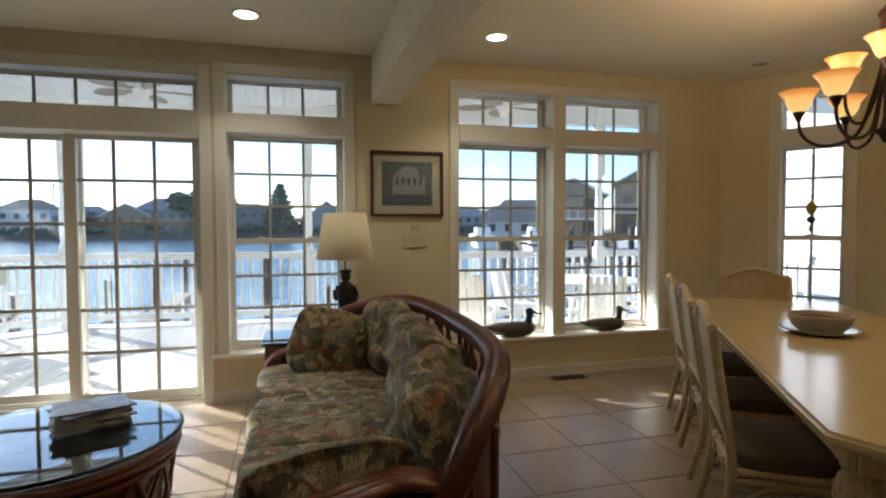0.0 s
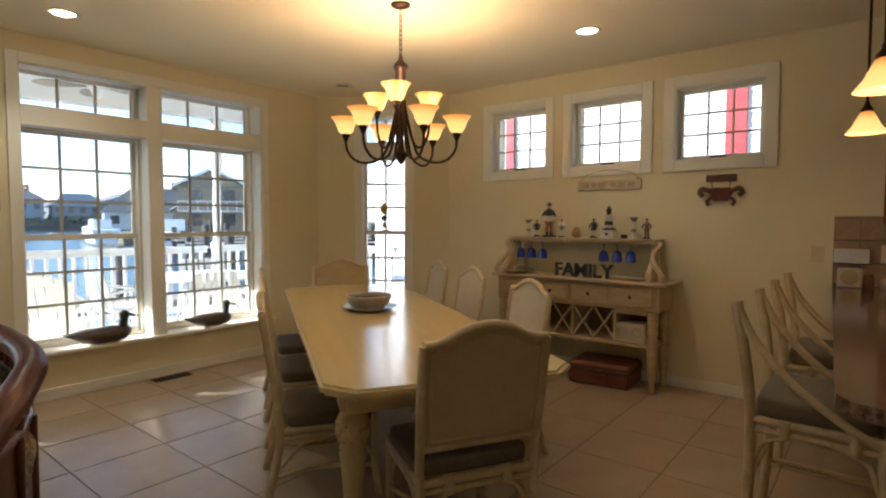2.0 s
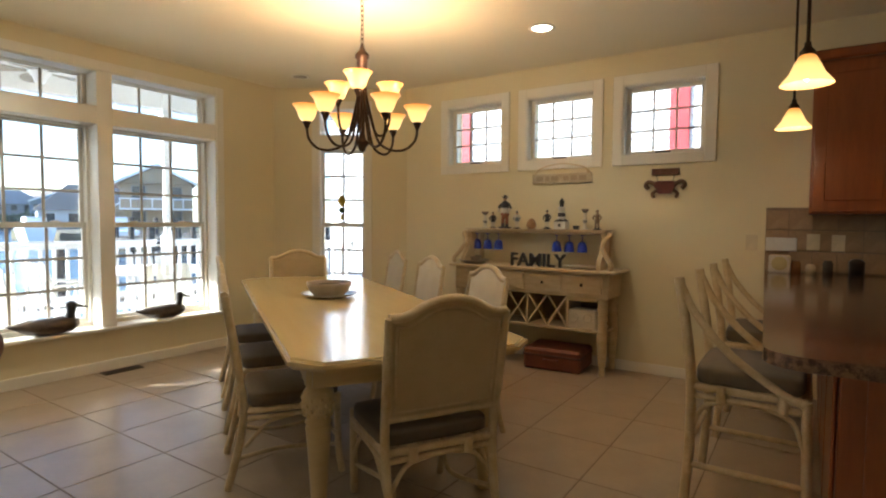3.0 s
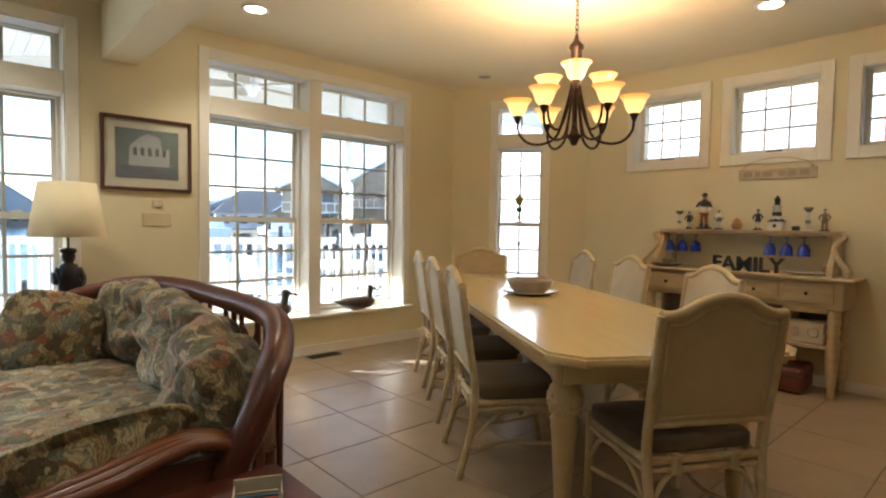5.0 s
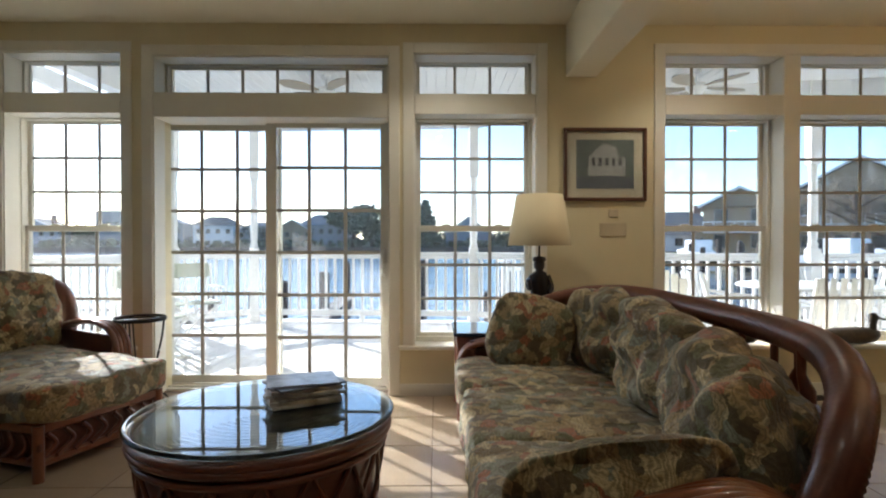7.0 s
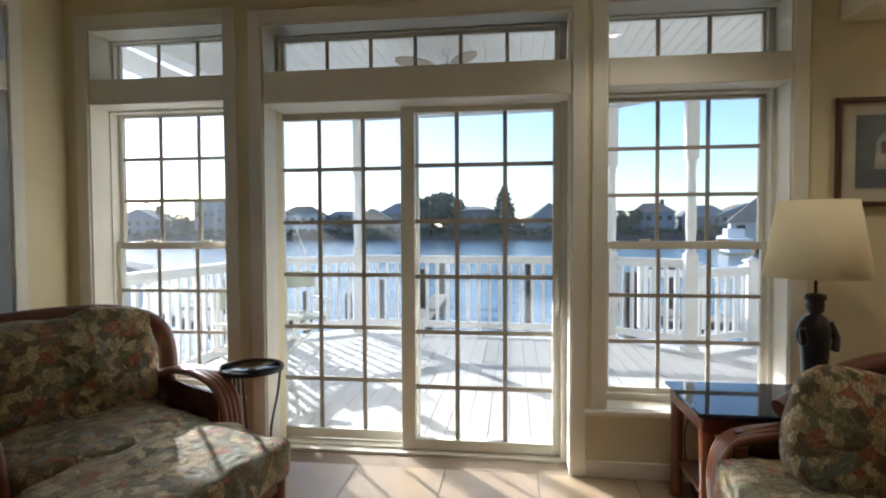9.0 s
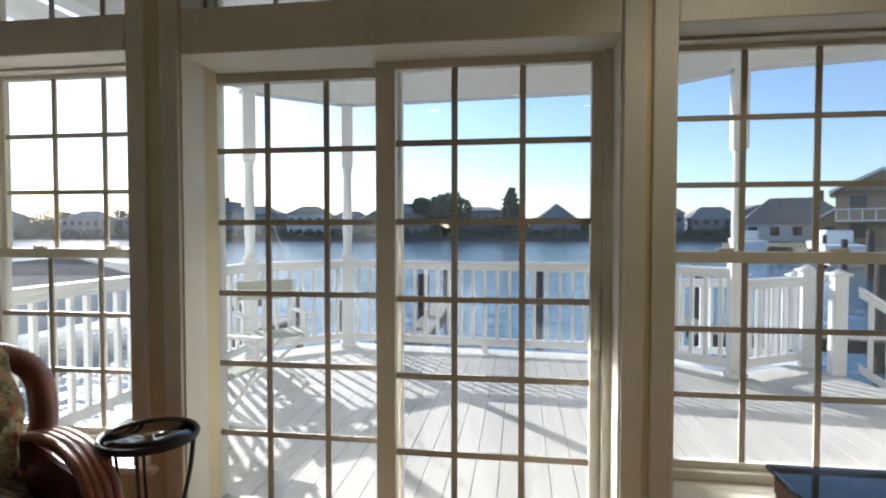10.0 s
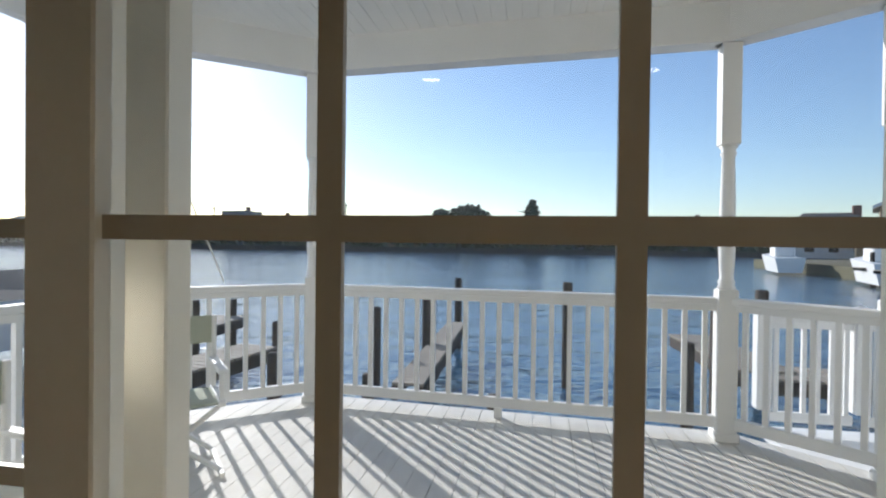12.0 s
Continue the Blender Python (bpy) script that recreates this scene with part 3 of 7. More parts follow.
deck = solid("deck", Geo().prism([(x, y) for x, y in EDGE] + [(5.9, 5.35), (-4.05, 5.35)], DZ - 0.24, DZ - 0.03), WHITE, "weathered grey deck of parallel composite boards", "deck", kind="structure")
x = -4.1
while x < 5.85:
    b = x + 0.137
    y0, y1 = max(5.37, 5.37), deck_reach(min(max(x, -4.04), 5.89)) + 0.05
    y2 = deck_reach(min(max(b, -4.04), 5.89)) + 0.05
    g = Geo().prism([(x, y0), (b, y0), (b, y2), (x, y1)], DZ - 0.028, DZ)
    part("board", g, DECK, deck)
    x += 0.142

POST_PROF = [(0.085, 0.0), (0.085, 0.03), (0.07, 0.035), (0.07, 1.10), (0.055, 1.13), (0.06, 1.16), (0.045, 1.19), (0.052, 1.26), (0.058, 1.45), (0.05, 1.85), (0.043, 2.12), (0.055, 2.15), (0.045, 2.18), (0.068, 2.23), (0.068, 2.92)]
POSTS = [(-3.93, 8.62), (-3.06, 9.35), (0.265, 9.08), (1.015, 8.46), (4.4, 7.75), (-4.35, 5.6)]


def porch_post(x, y, turn=0):
    p = thing("porch_post", "white turned wooden porch post", "post", pose(x, y, DZ, 0, 0, turn), "porch posts")
    g = Geo().box(-0.085, -0.085, 0, 0.085, 0.085, 0.06, 0.008).box(-0.068, -0.068, 0.06, 0.068, 0.068, 1.10, 0.006)
    part("base", g, WHITE, p)
    part("turned_shaft", Geo().lathe([(0.05, 1.095), (0.066, 1.11), (0.05, 1.135), (0.062, 1.155), (0.045, 1.18), (0.05, 1.24), (0.058, 1.42), (0.052, 1.8), (0.044, 2.06), (0.058, 2.09), (0.045, 2.11), (0.066, 2.14), (0.05, 2.155)], 16), WHITE, p)
    part("head", Geo().box(-0.066, -0.066, 2.15, 0.066, 0.066, 2.89, 0.006), WHITE, p)
    return p


for (x, y), turn in zip(POSTS[:5], (35, 20, 0, 0, 0)):
    porch_post(x, y, turn)


def railing(a, b, z=DZ, top=1.04, gap=0.137, drop=0.0, label="white painted deck railing with square balusters"):
    """A stretch of railing between two points of the plan; drop: how far its end lies lower."""
    a, b = Vector((*a, z)), Vector((*b, z))
    d = b - a
    length, turn = d.length, math.degrees(math.atan2(d.y, d.x))
    r = thing("railing", label, "railing", pose(a.x, a.y, a.z, 0, 0, turn), "deck railings")
    s = -drop / length
    sh = Matrix(((1, 0, 0, 0), (0, 1, 0, 0), (s, 0, 1, 0), (0, 0, 0, 1)))
    part("top_rail", Geo(sh).box(0.06, -0.045, top - 0.05, length - 0.06, 0.045, top, 0.008), WHITE, r)
    part("sub_rail", Geo(sh).box(0.06, -0.02, top - 0.10, length - 0.06, 0.02, top - 0.052, 0.004), WHITE, r)
    part("bottom_rail", Geo(sh).box(0.06, -0.022, 0.085, length - 0.06, 0.022, 0.17, 0.005), WHITE, r)
    n = max(2, int(length / gap))
    bal = Geo().box(-0.018, -0.018, 0.168, 0.018, 0.018, top - 0.098).mesh("baluster", WHITE)
    for i in range(1, n):
        o = part("baluster", bal, WHITE, r)
        x = length * i / n
        o.location = (x, 0, s * x)
    if length > 2.2:
        part("foot_block", Geo().box(length / 2 - 0.03, -0.03, 0, length / 2 + 0.03, 0.03, 0.09, 0.004), WHITE, r)
    return r


railing((-4.02, 5.45), POSTS[0])
railing(POSTS[0], POSTS[1])
railing(POSTS[1], POSTS[2])
railing(POSTS[2], POSTS[3])
N1, N2 = (1.88, 9.00), (2.03, 8.72)


def newel(x, y, h=1.05):
    p = thing("newel_post", "white square newel post with a flat pyramid cap", "post", pose(x, y, DZ), "newel posts")
    part("shaft", Geo().box(-0.06, -0.06, 0, 0.06, 0.06, h, 0.005), WHITE, p)
    part("cap", Geo().box(-0.085, -0.085, h, 0.085, 0.085, h + 0.025, 0.005).lathe([(0.085, h + 0.025), (0.0, h + 0.075)], 4), WHITE, p)


railing(POSTS[3], N1, top=0.93)
newel(*N1, 0.98)
newel(*N2, 0.96)
railing((N2[0] + 0.1, N2[1] - 0.05), (3.2, 8.55), top=0.9, drop=0.75, label="white painted stair railing going down from the deck")
landing = solid("stair_landing", Geo().prism([(0.85, 9.0), (2.3, 9.2), (2.3, 10.1), (0.85, 10.1)], -0.28, -0.22), WHITE, "white-edged stair landing below the deck", "landing", kind="structure")
for lx, ly in ((0.85, 9.98), (1.62, 9.98), (2.2, 9.92)):
    newel(lx, ly, 0.86)
railing((0.85, 9.98), (1.62, 9.98), z=-0.22, top=1.0, gap=0.10)
railing((1.62, 9.98), (2.2, 9.92), z=-0.22, top=1.0, gap=0.10)
railing((2.1, 8.2), (4.4, 7.95))
railing((4.4, 7.95), (5.85, 7.9))
railing((5.85, 7.9), (5.85, 5.45))

# roof over the porch: beams, boarded soffit and fans
BZ = 2.85


def beam(a, b, z0=BZ, z1=3.20, w=0.09, name="porch_beam"):
    d = Vector((b[0] - a[0], b[1] - a[1]))
    g = Geo().box(-0.09, -w, z0, d.length + 0.09, w, z1, 0.006)
    solid(name, g, WHITE, "white boxed porch beam under the soffit", "beam", pose(a[0], a[1], 0, 0, 0, math.degrees(math.atan2(d.y, d.x))), kind="structure")


ROOF = [(-4.42, 5.36), (-4.42, 8.9), (-3.10, 9.45), (0.27, 9.16), (1.03, 8.52), (2.2, 8.0), (4.42, 7.78), (6.4, 7.72), (6.4, 5.36)]
beam((-4.45, 5.40), (-4.45, 8.55), z0=BZ - 0.03, z1=3.0, w=0.045)
beam((-4.05, 5.40), (-3.92, 8.40), z0=BZ + 0.02)
beam(POSTS[0], POSTS[1])
beam(POSTS[1], POSTS[2])
beam(POSTS[2], POSTS[3])
beam(POSTS[3], POSTS[4])
beam(POSTS[4], (6.4, 7.72))
SOFFIT = mat("soffit_boards", (0.88, 0.87, 0.83), (0.84, 0.83, 0.79), rough=0.6, scale=2, fine=50, bump=0.05)
g = Geo()
x = -4.42
while x < 6.4:
    g.box(x, 5.36, 3.14, min(x + 0.116, 6.4), max(5.6, (deck_reach(min(max(x, -3.9), 1.06)) if x < 1.06 else 8.52 - max(0, x - 1.06) * 0.24) - 0.02), 3.17, 0.004)
    x += 0.118
solid("porch_ceiling", g, SOFFIT, "white boarded porch soffit", "ceiling", kind="structure")
solid("porch_roof", Geo().prism(ROOF, 3.22, 3.34), mat("roof_shingle", (0.16, 0.15, 0.14), rough=0.9, scale=3, fine=30, bump=0.4), "grey shingled porch roof", "roof", kind="structure")


def porch_fan(x, y):
    f = thing("ceiling_fan", "white porch ceiling fan with palm-leaf blades, at rest", "fan", pose(x, y, 3.14), "porch fans")
    part("rod", Geo().tube([(0, 0, 0), (0, 0, -0.16)], 0.015, 8).lathe([(0.06, 0), (0.05, -0.04), (0.016, -0.05)], 14), WHITE, f)
    part("motor", Geo().lathe([(0.02, -0.14), (0.10, -0.16), (0.11, -0.22), (0.07, -0.26), (0.05, -0.32), (0, -0.34)], 16), WHITE, f)
    for k in range(5):
        m = pose(0, 0, -0.20, 8, 0, 72 * k + 10)
        g = Geo(m)
        out = [(0.12, -0.03), (0.2, -0.05), (0.34, -0.10), (0.50, -0.10), (0.60, -0.05), (0.63, 0), (0.60, 0.05), (0.50, 0.10), (0.34, 0.10), (0.2, 0.05), (0.12, 0.03)]
        g.prism(out, -0.005, 0.005)
        part("blade", g, mat("palm_blade", (0.35, 0.30, 0.22), rough=0.7, scale=12), f)


porch_fan(-1.6, 7.55)
porch_fan(2.72, 7.3)

# outside face of the house
g = Geo().box(-4.6, 5.362, 2.62, 6.4, 5.40, 5.5).box(-9.0, 5.10, -1.0, WX - 0.3, 5.36, 5.5)
solid("house_siding", g, SIDING, "white clapboard siding of the house", "wall", kind="structure")

# ---------- water, shores, distance ----------
WZ = -1.1
solid("water", Geo().add([(-900, 4.0, WZ), (900, 4.0, WZ), (900, 1500, WZ), (-900, 1500, WZ)], [(0, 1, 2, 3)]), WATER, "rippled blue lagoon water glittering in the sun", "water", kind="structure")
LAND = mat("ground_soil", (0.16, 0.14, 0.09), (0.09, 0.10, 0.05), rough=0.95, scale=0.05, fine=1.5, bump=0.3)
solid("ground", Geo().box(-300, -300, -1.3, 300, 4.9, -0.3), LAND, "sandy ground round the house", "ground", kind="structure")

# ---------- living room ----------
def bow(points, n=6):
    """A smooth run through points (Catmull-Rom)."""
    p = [Vector(q) for q in points]
    p = [2 * p[0] - p[1], *p, 2 * p[-1] - p[-2]]
    out = []
    for i in range(1, len(p) - 2):
        for k in range(n):
            t = k / n
            out.append(0.5 * ((2 * p[i]) + (p[i + 1] - p[i - 1]) * t + (2 * p[i - 1] - 5 * p[i] + 4 * p[i + 1] - p[i + 2]) * t * t + (3 * p[i] - p[i - 1] - 3 * p[i + 1] + p[i + 2]) * t ** 3))
    out.append(p[-2])
    return out


def wrapped(pts, r, n=10, turns=0.016):
    """A rod bound with cane: its radius ripples along its length."""
    run, last, out, rad = 0.0, None, [], []
    for a, b in zip(pts, pts[1:]):
        steps = max(2, int((b - a).length / (turns / 2)))
        for k in range(steps):
            out.append(a.lerp(b, k / steps))
            rad.append(r * (1.0 + (0.05 if len(out) % 2 else -0.03)))
    out.append(pts[-1])
    rad.append(r)
    return out, rad


sofa = thing("sofa", "rattan three-seat sofa with floral olive and tan cushions", "sofa", pose(0.30, 3.20, 0))
g = Geo()
g.box(-0.42, -1.00, 0.20, 0.36, 1.16, 0.27, 0.012).box(-0.44, -1.04, 0.12, -0.38, 1.16, 0.20, 0.012)
for ly in (-1.0, 1.10):
    for lx in (-0.38, 0.30):
        g.tube([(lx, ly, 0), (lx, ly, 0.5)], 0.032, 10)
part("seat_frame", g, RATTAN, sofa)
RAIL = [(0.12, -1.08, 0.30), (0.16, -1.08, 0.50), (0.22, -1.08, 0.62), (0.28, -1.04, 0.72), (0.36, -0.95, 0.79), (0.45, -0.78, 0.83), (0.53, -0.55, 0.84), (0.58, -0.20, 0.84), (0.59, 0.30, 0.84), (0.57, 0.80, 0.84), (0.48, 1.10, 0.835), (0.30, 1.24, 0.81), (0.05, 1.24, 0.74), (-0.20, 1.16, 0.62)]
pts, rad = wrapped(bow(RAIL, 8), 0.050)
part("top_rail", Geo().tube(pts, rad, 14), RATTAN, sofa, "cane-bound curved rattan rail")
low = bow([(x - 0.02, y, 0.66) for x, y, z in RAIL[3:12]], 6)
part("lower_back_rail", Geo().tube(low, 0.020, 8), RATTAN, sofa)


def back_x(y):
    return float(np.interp(y, [q[1] for q in RAIL[3:12]], [q[0] for q in RAIL[3:12]]))


for k in range(13):
    y = -0.80 + k * 0.152
    lean = 0.05 * math.sin(k * 1.9)
    x = back_x(y) - 0.015
    part("spindle", Geo().tube([(x, y, 0.66), (x, y + lean * 0.4, 0.705), (x, y + lean, 0.75), (x, y + lean, 0.82)], (0.012, 0.022, 0.013, 0.014), 8), RATTAN, sofa)
g = Geo()
v, f = [], []
for k, p in enumerate(low):
    v += [(p.x + 0.012, p.y, 0.12), (p.x + 0.012, p.y, 0.66), (p.x - 0.012, p.y, 0.66), (p.x - 0.012, p.y, 0.12)]
    if k:
        f += [(4 * k - 4 + j, 4 * k - 4 + (j + 1) % 4, 4 * k + (j + 1) % 4, 4 * k + j) for j in range(4)]
f += [(3, 2, 1, 0), tuple(4 * (len(low) - 1) + j for j in range(4))]
part("back_panel", g.add(v, f), RATTAN, sofa)
for k in range(9):
    y = -0.86 + k * 0.245
    part("back_post", Geo().tube([(back_x(y), y, 0.02), (back_x(y) + 0.004, y, 0.66)], 0.016, 8), RATTAN, sofa)
for side, ys in (("arm", -1.04), ("arm", 1.15)):
    s = 1 if ys > 0 else -1
    g = Geo()
    for k in range(5):
        off = s * 0.024 * (k - 2)
        g.tube(bow([(-0.44 + 0.012 * abs(k - 2), ys + off, 0.06), (-0.45, ys + off, 0.34), (-0.39, ys + off, 0.50), (-0.16, ys + off, 0.575 - 0.012 * abs(k - 2)), (0.05, ys + off, 0.60), (0.20, ys + off, 0.555)], 6), 0.019, 8)
    part(side, g, ORANGE, sofa, "arm of bent honey-coloured rattan rods")
    part("arm_panel", Geo().box(-0.38, ys - 0.012, 0.2, 0.20, ys + 0.012, 0.54), RATTAN, sofa)
for k in range(3):
    y0 = -1.00 + k * 0.715
    part("seat_cushion", Geo().pad(-0.47, y0, 0.25, (0.22, 0.36, 0.36)[k], y0 + 0.72, 0.455, 0.35, 24, 0.022, k, (2, 9, 5)), FLORAL, sofa)
    m = pose((0.285, 0.40, 0.385)[k], y0 + (0.415, 0.36, 0.36)[k], 0.615, (-5, 3, 6)[k], -16, (-14, 2, 9)[k])
    part("back_cushion", Geo(m).pad(-0.125, (-0.30, -0.352, -0.352)[k], -0.25, 0.115, 0.352, (0.185, 0.205, 0.215)[k], 1.7, 30, 0.06, 5 + k, (5, 4, 8), None, 4.2), FLORAL, sofa)

g = Geo().pad(-0.205, -0.075, -0.20, 0.205, 0.075, 0.20, 1.3, 22, 0.012, 11, (5, 5, 5), None, 8)
solid("throw_pillow", g, FLORAL, "square floral pillow leaning in the sofa corner", "pillow", pose(0.24, 4.10, 0.62, -22, 12, -16), "sofa pillows")
g = Geo().pad(-0.235, -0.08, -0.135, 0.235, 0.08, 0.135, 1.6, 20, 0.02, 12, (4, 6, 8), 1)
solid("throw_pillow", g, FLORAL, "plump floral pillow lying along the sofa arm", "pillow", pose(0.15, 2.33, 0.535, 30, -9, -5), "sofa pillows")

# coffee table
CT = Matrix.Translation((-1.006, 3.32, -0.018)) @ Matrix.Diagonal((0.925, 0.925, 1, 1))
ct = thing("coffee_table", "round red-brown rattan drum coffee table with a glass top", "coffee table", CT)
part("drum", Geo().lathe([(0.0, 0.03), (0.46, 0.03), (0.48, 0.06), (0.50, 0.22), (0.53, 0.36), (0.54, 0.40), (0.52, 0.418), (0.0, 0.418)], 48), RATTAN, ct)
for z, r in ((0.05, 0.49), (0.10, 0.495), (0.34, 0.535), (0.385, 0.552), (0.41, 0.552)):
    part("hoop", Geo().tube(arc(0, 0, r, 0, 360, 48, z)[:-1], 0.016, 8, close=True), RATTAN, ct)
for k in range(36):
    a, b = 10 * k, 10 * k + (14 if k % 2 else -14)
    p = [((0.503 + 0.03 * t) * math.cos(radians(a + (b - a) * t)), (0.503 + 0.03 * t) * math.sin(radians(a + (b - a) * t)), 0.11 + 0.22 * t) for t in (0, 0.25, 0.5, 0.75, 1)]
    part("strand", Geo().tube(p, 0.010, 6), RATTAN, ct)
TABLEGLASS = glass_mat("table_glass", (0.72, 0.80, 0.80))
part("glass_top", Geo().lathe([(0.0, 0.442), (0.555, 0.442), (0.565, 0.442), (0.578, 0.446), (0.578, 0.452), (0.568, 0.458), (0.558, 0.458), (0.0, 0.458)], 64), TABLEGLASS, ct, "clear bevelled glass top")
solid_black = mat("dark_table_top", (0.07, 0.05, 0.04), rough=0.22, scale=6, coat=0.6)
part("top_board", Geo().lathe([(0.0, 0.405), (0.50, 0.405), (0.515, 0.415), (0.51, 0.424), (0.49, 0.424), (0.0, 0.424)], 48), solid_black, ct)
for k in range(14):
    part("cane_ring", Geo().tube(arc(0, 0, 0.035 + 0.0355 * k, 0, 360, 40, 0.426)[:-1], 0.0135, 8, close=True), solid_black, ct)

COVERS = [(0.5, 0.5, 0.5), (0.55, 0.5, 0.42), (0.35, 0.33, 0.3), (0.6, 0.58, 0.52), (0.42, 0.38, 0.33), (0.10, 0.10, 0.11), (0.32, 0.34, 0.40)]
z = 0.4405
for k in range(7):
    hgt = (0.015, 0.018, 0.012, 0.013, 0.016, 0.009, 0.007)[k]
    turn = (18, 24, 12, 30, 22, 8, 27)[k]
    mg = solid("magazine", Geo().box(-0.115, -0.15, 0, 0.115, 0.15, hgt, 0.002), mat("magazine_cover_%s" % "abcdefg"[k], COVERS[k], tuple(c * 0.45 for c in COVERS[k]), rough=0.3, scale=9, fine=40, bump=0.02, spread=0.12), "glossy magazine in a loose stack on the glass table", "magazine", pose(-0.885 + 0.006 * (k % 3), 3.44 - 0.008 * (k % 2), z, 0, 0, -turn - 45), "stack of magazines")
    z += hgt + 0.0006

# armchair and ottoman
FACE = -29.0
chair = thing("armchair", "rattan armchair with floral cushions", "armchair", pose(-2.93, 4.36, 0, 0, 0, FACE))
part("seat_frame", Geo().box(-0.36, -0.36, 0.16, 0.38, 0.36, 0.26, 0.015).tube([(0.34, -0.34, 0), (0.34, -0.34, 0.3)], 0.03, 8).tube([(0.34, 0.34, 0), (0.34, 0.34, 0.3)], 0.03, 8).tube([(-0.36, -0.32, 0), (-0.36, -0.32, 0.3)], 0.03, 8).tube([(-0.36, 0.32, 0), (-0.36, 0.32, 0.3)], 0.03, 8), RATTAN, chair)
hoop = bow([(-0.22, -0.47, 0.42), (-0.26, -0.52, 0.62), (-0.34, -0.50, 0.80), (-0.40, -0.32, 0.885), (-0.42, 0.0, 0.905), (-0.40, 0.32, 0.885), (-0.34, 0.50, 0.80), (-0.26, 0.52, 0.62), (-0.22, 0.47, 0.42)], 8)
pts, rad = wrapped(hoop, 0.05)
part("back_frame", Geo().tube(pts, rad, 12), RATTAN, chair, "cane-bound rounded rattan back")
part("back_panel", Geo(pose(-0.37, 0, 0.58, 0, -8, 0)).pad(-0.025, -0.45, -0.33, 0.025, 0.45, 0.29, 0.3, 8), RATTAN, chair)
for s in (-1, 1):
    g = Geo()
    for k in range(4):
        off = s * (0.43 + 0.026 * k)
        g.tube(bow([(-0.30, off, 0.52), (-0.05, off, 0.60), (0.25, off, 0.61), (0.42, off, 0.52), (0.45, off, 0.30), (0.42, off, 0.02)], 6), 0.019, 8)
    part("arm", g, ORANGE, chair, "arm of bent honey-coloured rattan rods")
    part("arm_panel", Geo().box(-0.28, s * 0.45 - 0.01, 0.2, 0.38, s * 0.45 + 0.01, 0.54), RATTAN, chair)
part("seat_cushion", Geo().pad(-0.30, -0.40, 0.25, 0.42, 0.40, 0.45, 0.6, 12, 0.03, 21), FLORAL, chair)
part("back_cushion", Geo(pose(-0.24, 0, 0.66, 0, -12, 0)).pad(-0.10, -0.40, -0.24, 0.10, 0.40, 0.25, 1.0, 16, 0.05, 22), FLORAL, chair)

ott = thing("ottoman", "rattan ottoman with a floral cushion, partly in sun", "ottoman", pose(-2.30, 4.03, 0, 0, 0, -19))
g = Geo().box(-0.26, -0.36, 0.22, 0.26, 0.36, 0.28, 0.012).box(-0.25, -0.35, 0.06, 0.25, 0.35, 0.10, 0.01)
part("frame", g, ORANGE, ott)
for lx in (-0.25, 0.25):
    for ly in (-0.35, 0.35):
        part("leg", Geo().tube([(lx, ly, 0), (lx, ly, 0.27)], 0.026, 10), ORANGE, ott)
for k in range(8):
    y = -0.32 + 0.09 * k
    part("lattice", Geo().tube(bow([(0.252, y - 0.03, 0.10), (0.258, y + 0.05, 0.16), (0.252, y + 0.01, 0.22)], 3), 0.012, 6), RATTAN, ott)
    if k < 6:
        x = -0.22 + 0.088 * k
        part("lattice", Geo().tube(bow([(x - 0.03, -0.352, 0.10), (x + 0.05, -0.358, 0.16), (x + 0.01, -0.352, 0.22)], 3), 0.012, 6), RATTAN, ott)
part("backing", Geo().box(-0.23, -0.33, 0.10, 0.23, 0.33, 0.22), RATTAN, ott)
part("cushion", Geo().pad(-0.30, -0.40, 0.27, 0.30, 0.40, 0.45, 0.8, 12, 0.03, 23), FLORAL, ott)

# small iron side table
st = thing("side_table", "small round black wrought-iron side table with a glass top", "side table", pose(-2.33, 4.79, 0))
part("rim", Geo().lathe([(0.150, 0.605), (0.165, 0.605), (0.170, 0.62), (0.162, 0.632), (0.150, 0.622)], 32), IRON, st)
part("glass_top", Geo().lathe([(0, 0.612), (0.152, 0.612), (0.152, 0.620), (0, 0.620)], 32), TABLEGLASS, st)
for k in range(3):
    a = radians(120 * k + 20)
    c, s = math.cos(a), math.sin(a)
    for w in (-0.012, 0.012):
        p = [(r * c - w * s, r * s + w * c, z) for r, z in ((0.15, 0.61), (0.135, 0.48), (0.10, 0.30), (0.10, 0.16), (0.14, 0.05), (0.17, 0.012))]
        part("leg", Geo().tube(bow(p, 4), 0.006, 6), IRON, st)
    part("scroll", Geo().tube([(c * (0.135 + 0.035 * math.cos(t)), s * (0.135 + 0.035 * math.cos(t)), 0.05 + 0.04 * math.sin(t)) for t in [i * 0.5 for i in range(12)]], 0.005, 6), IRON, st)
part("ring", Geo().tube(arc(0, 0, 0.10, 0, 360, 20, 0.16)[:-1], 0.006, 6, close=True), IRON, st)

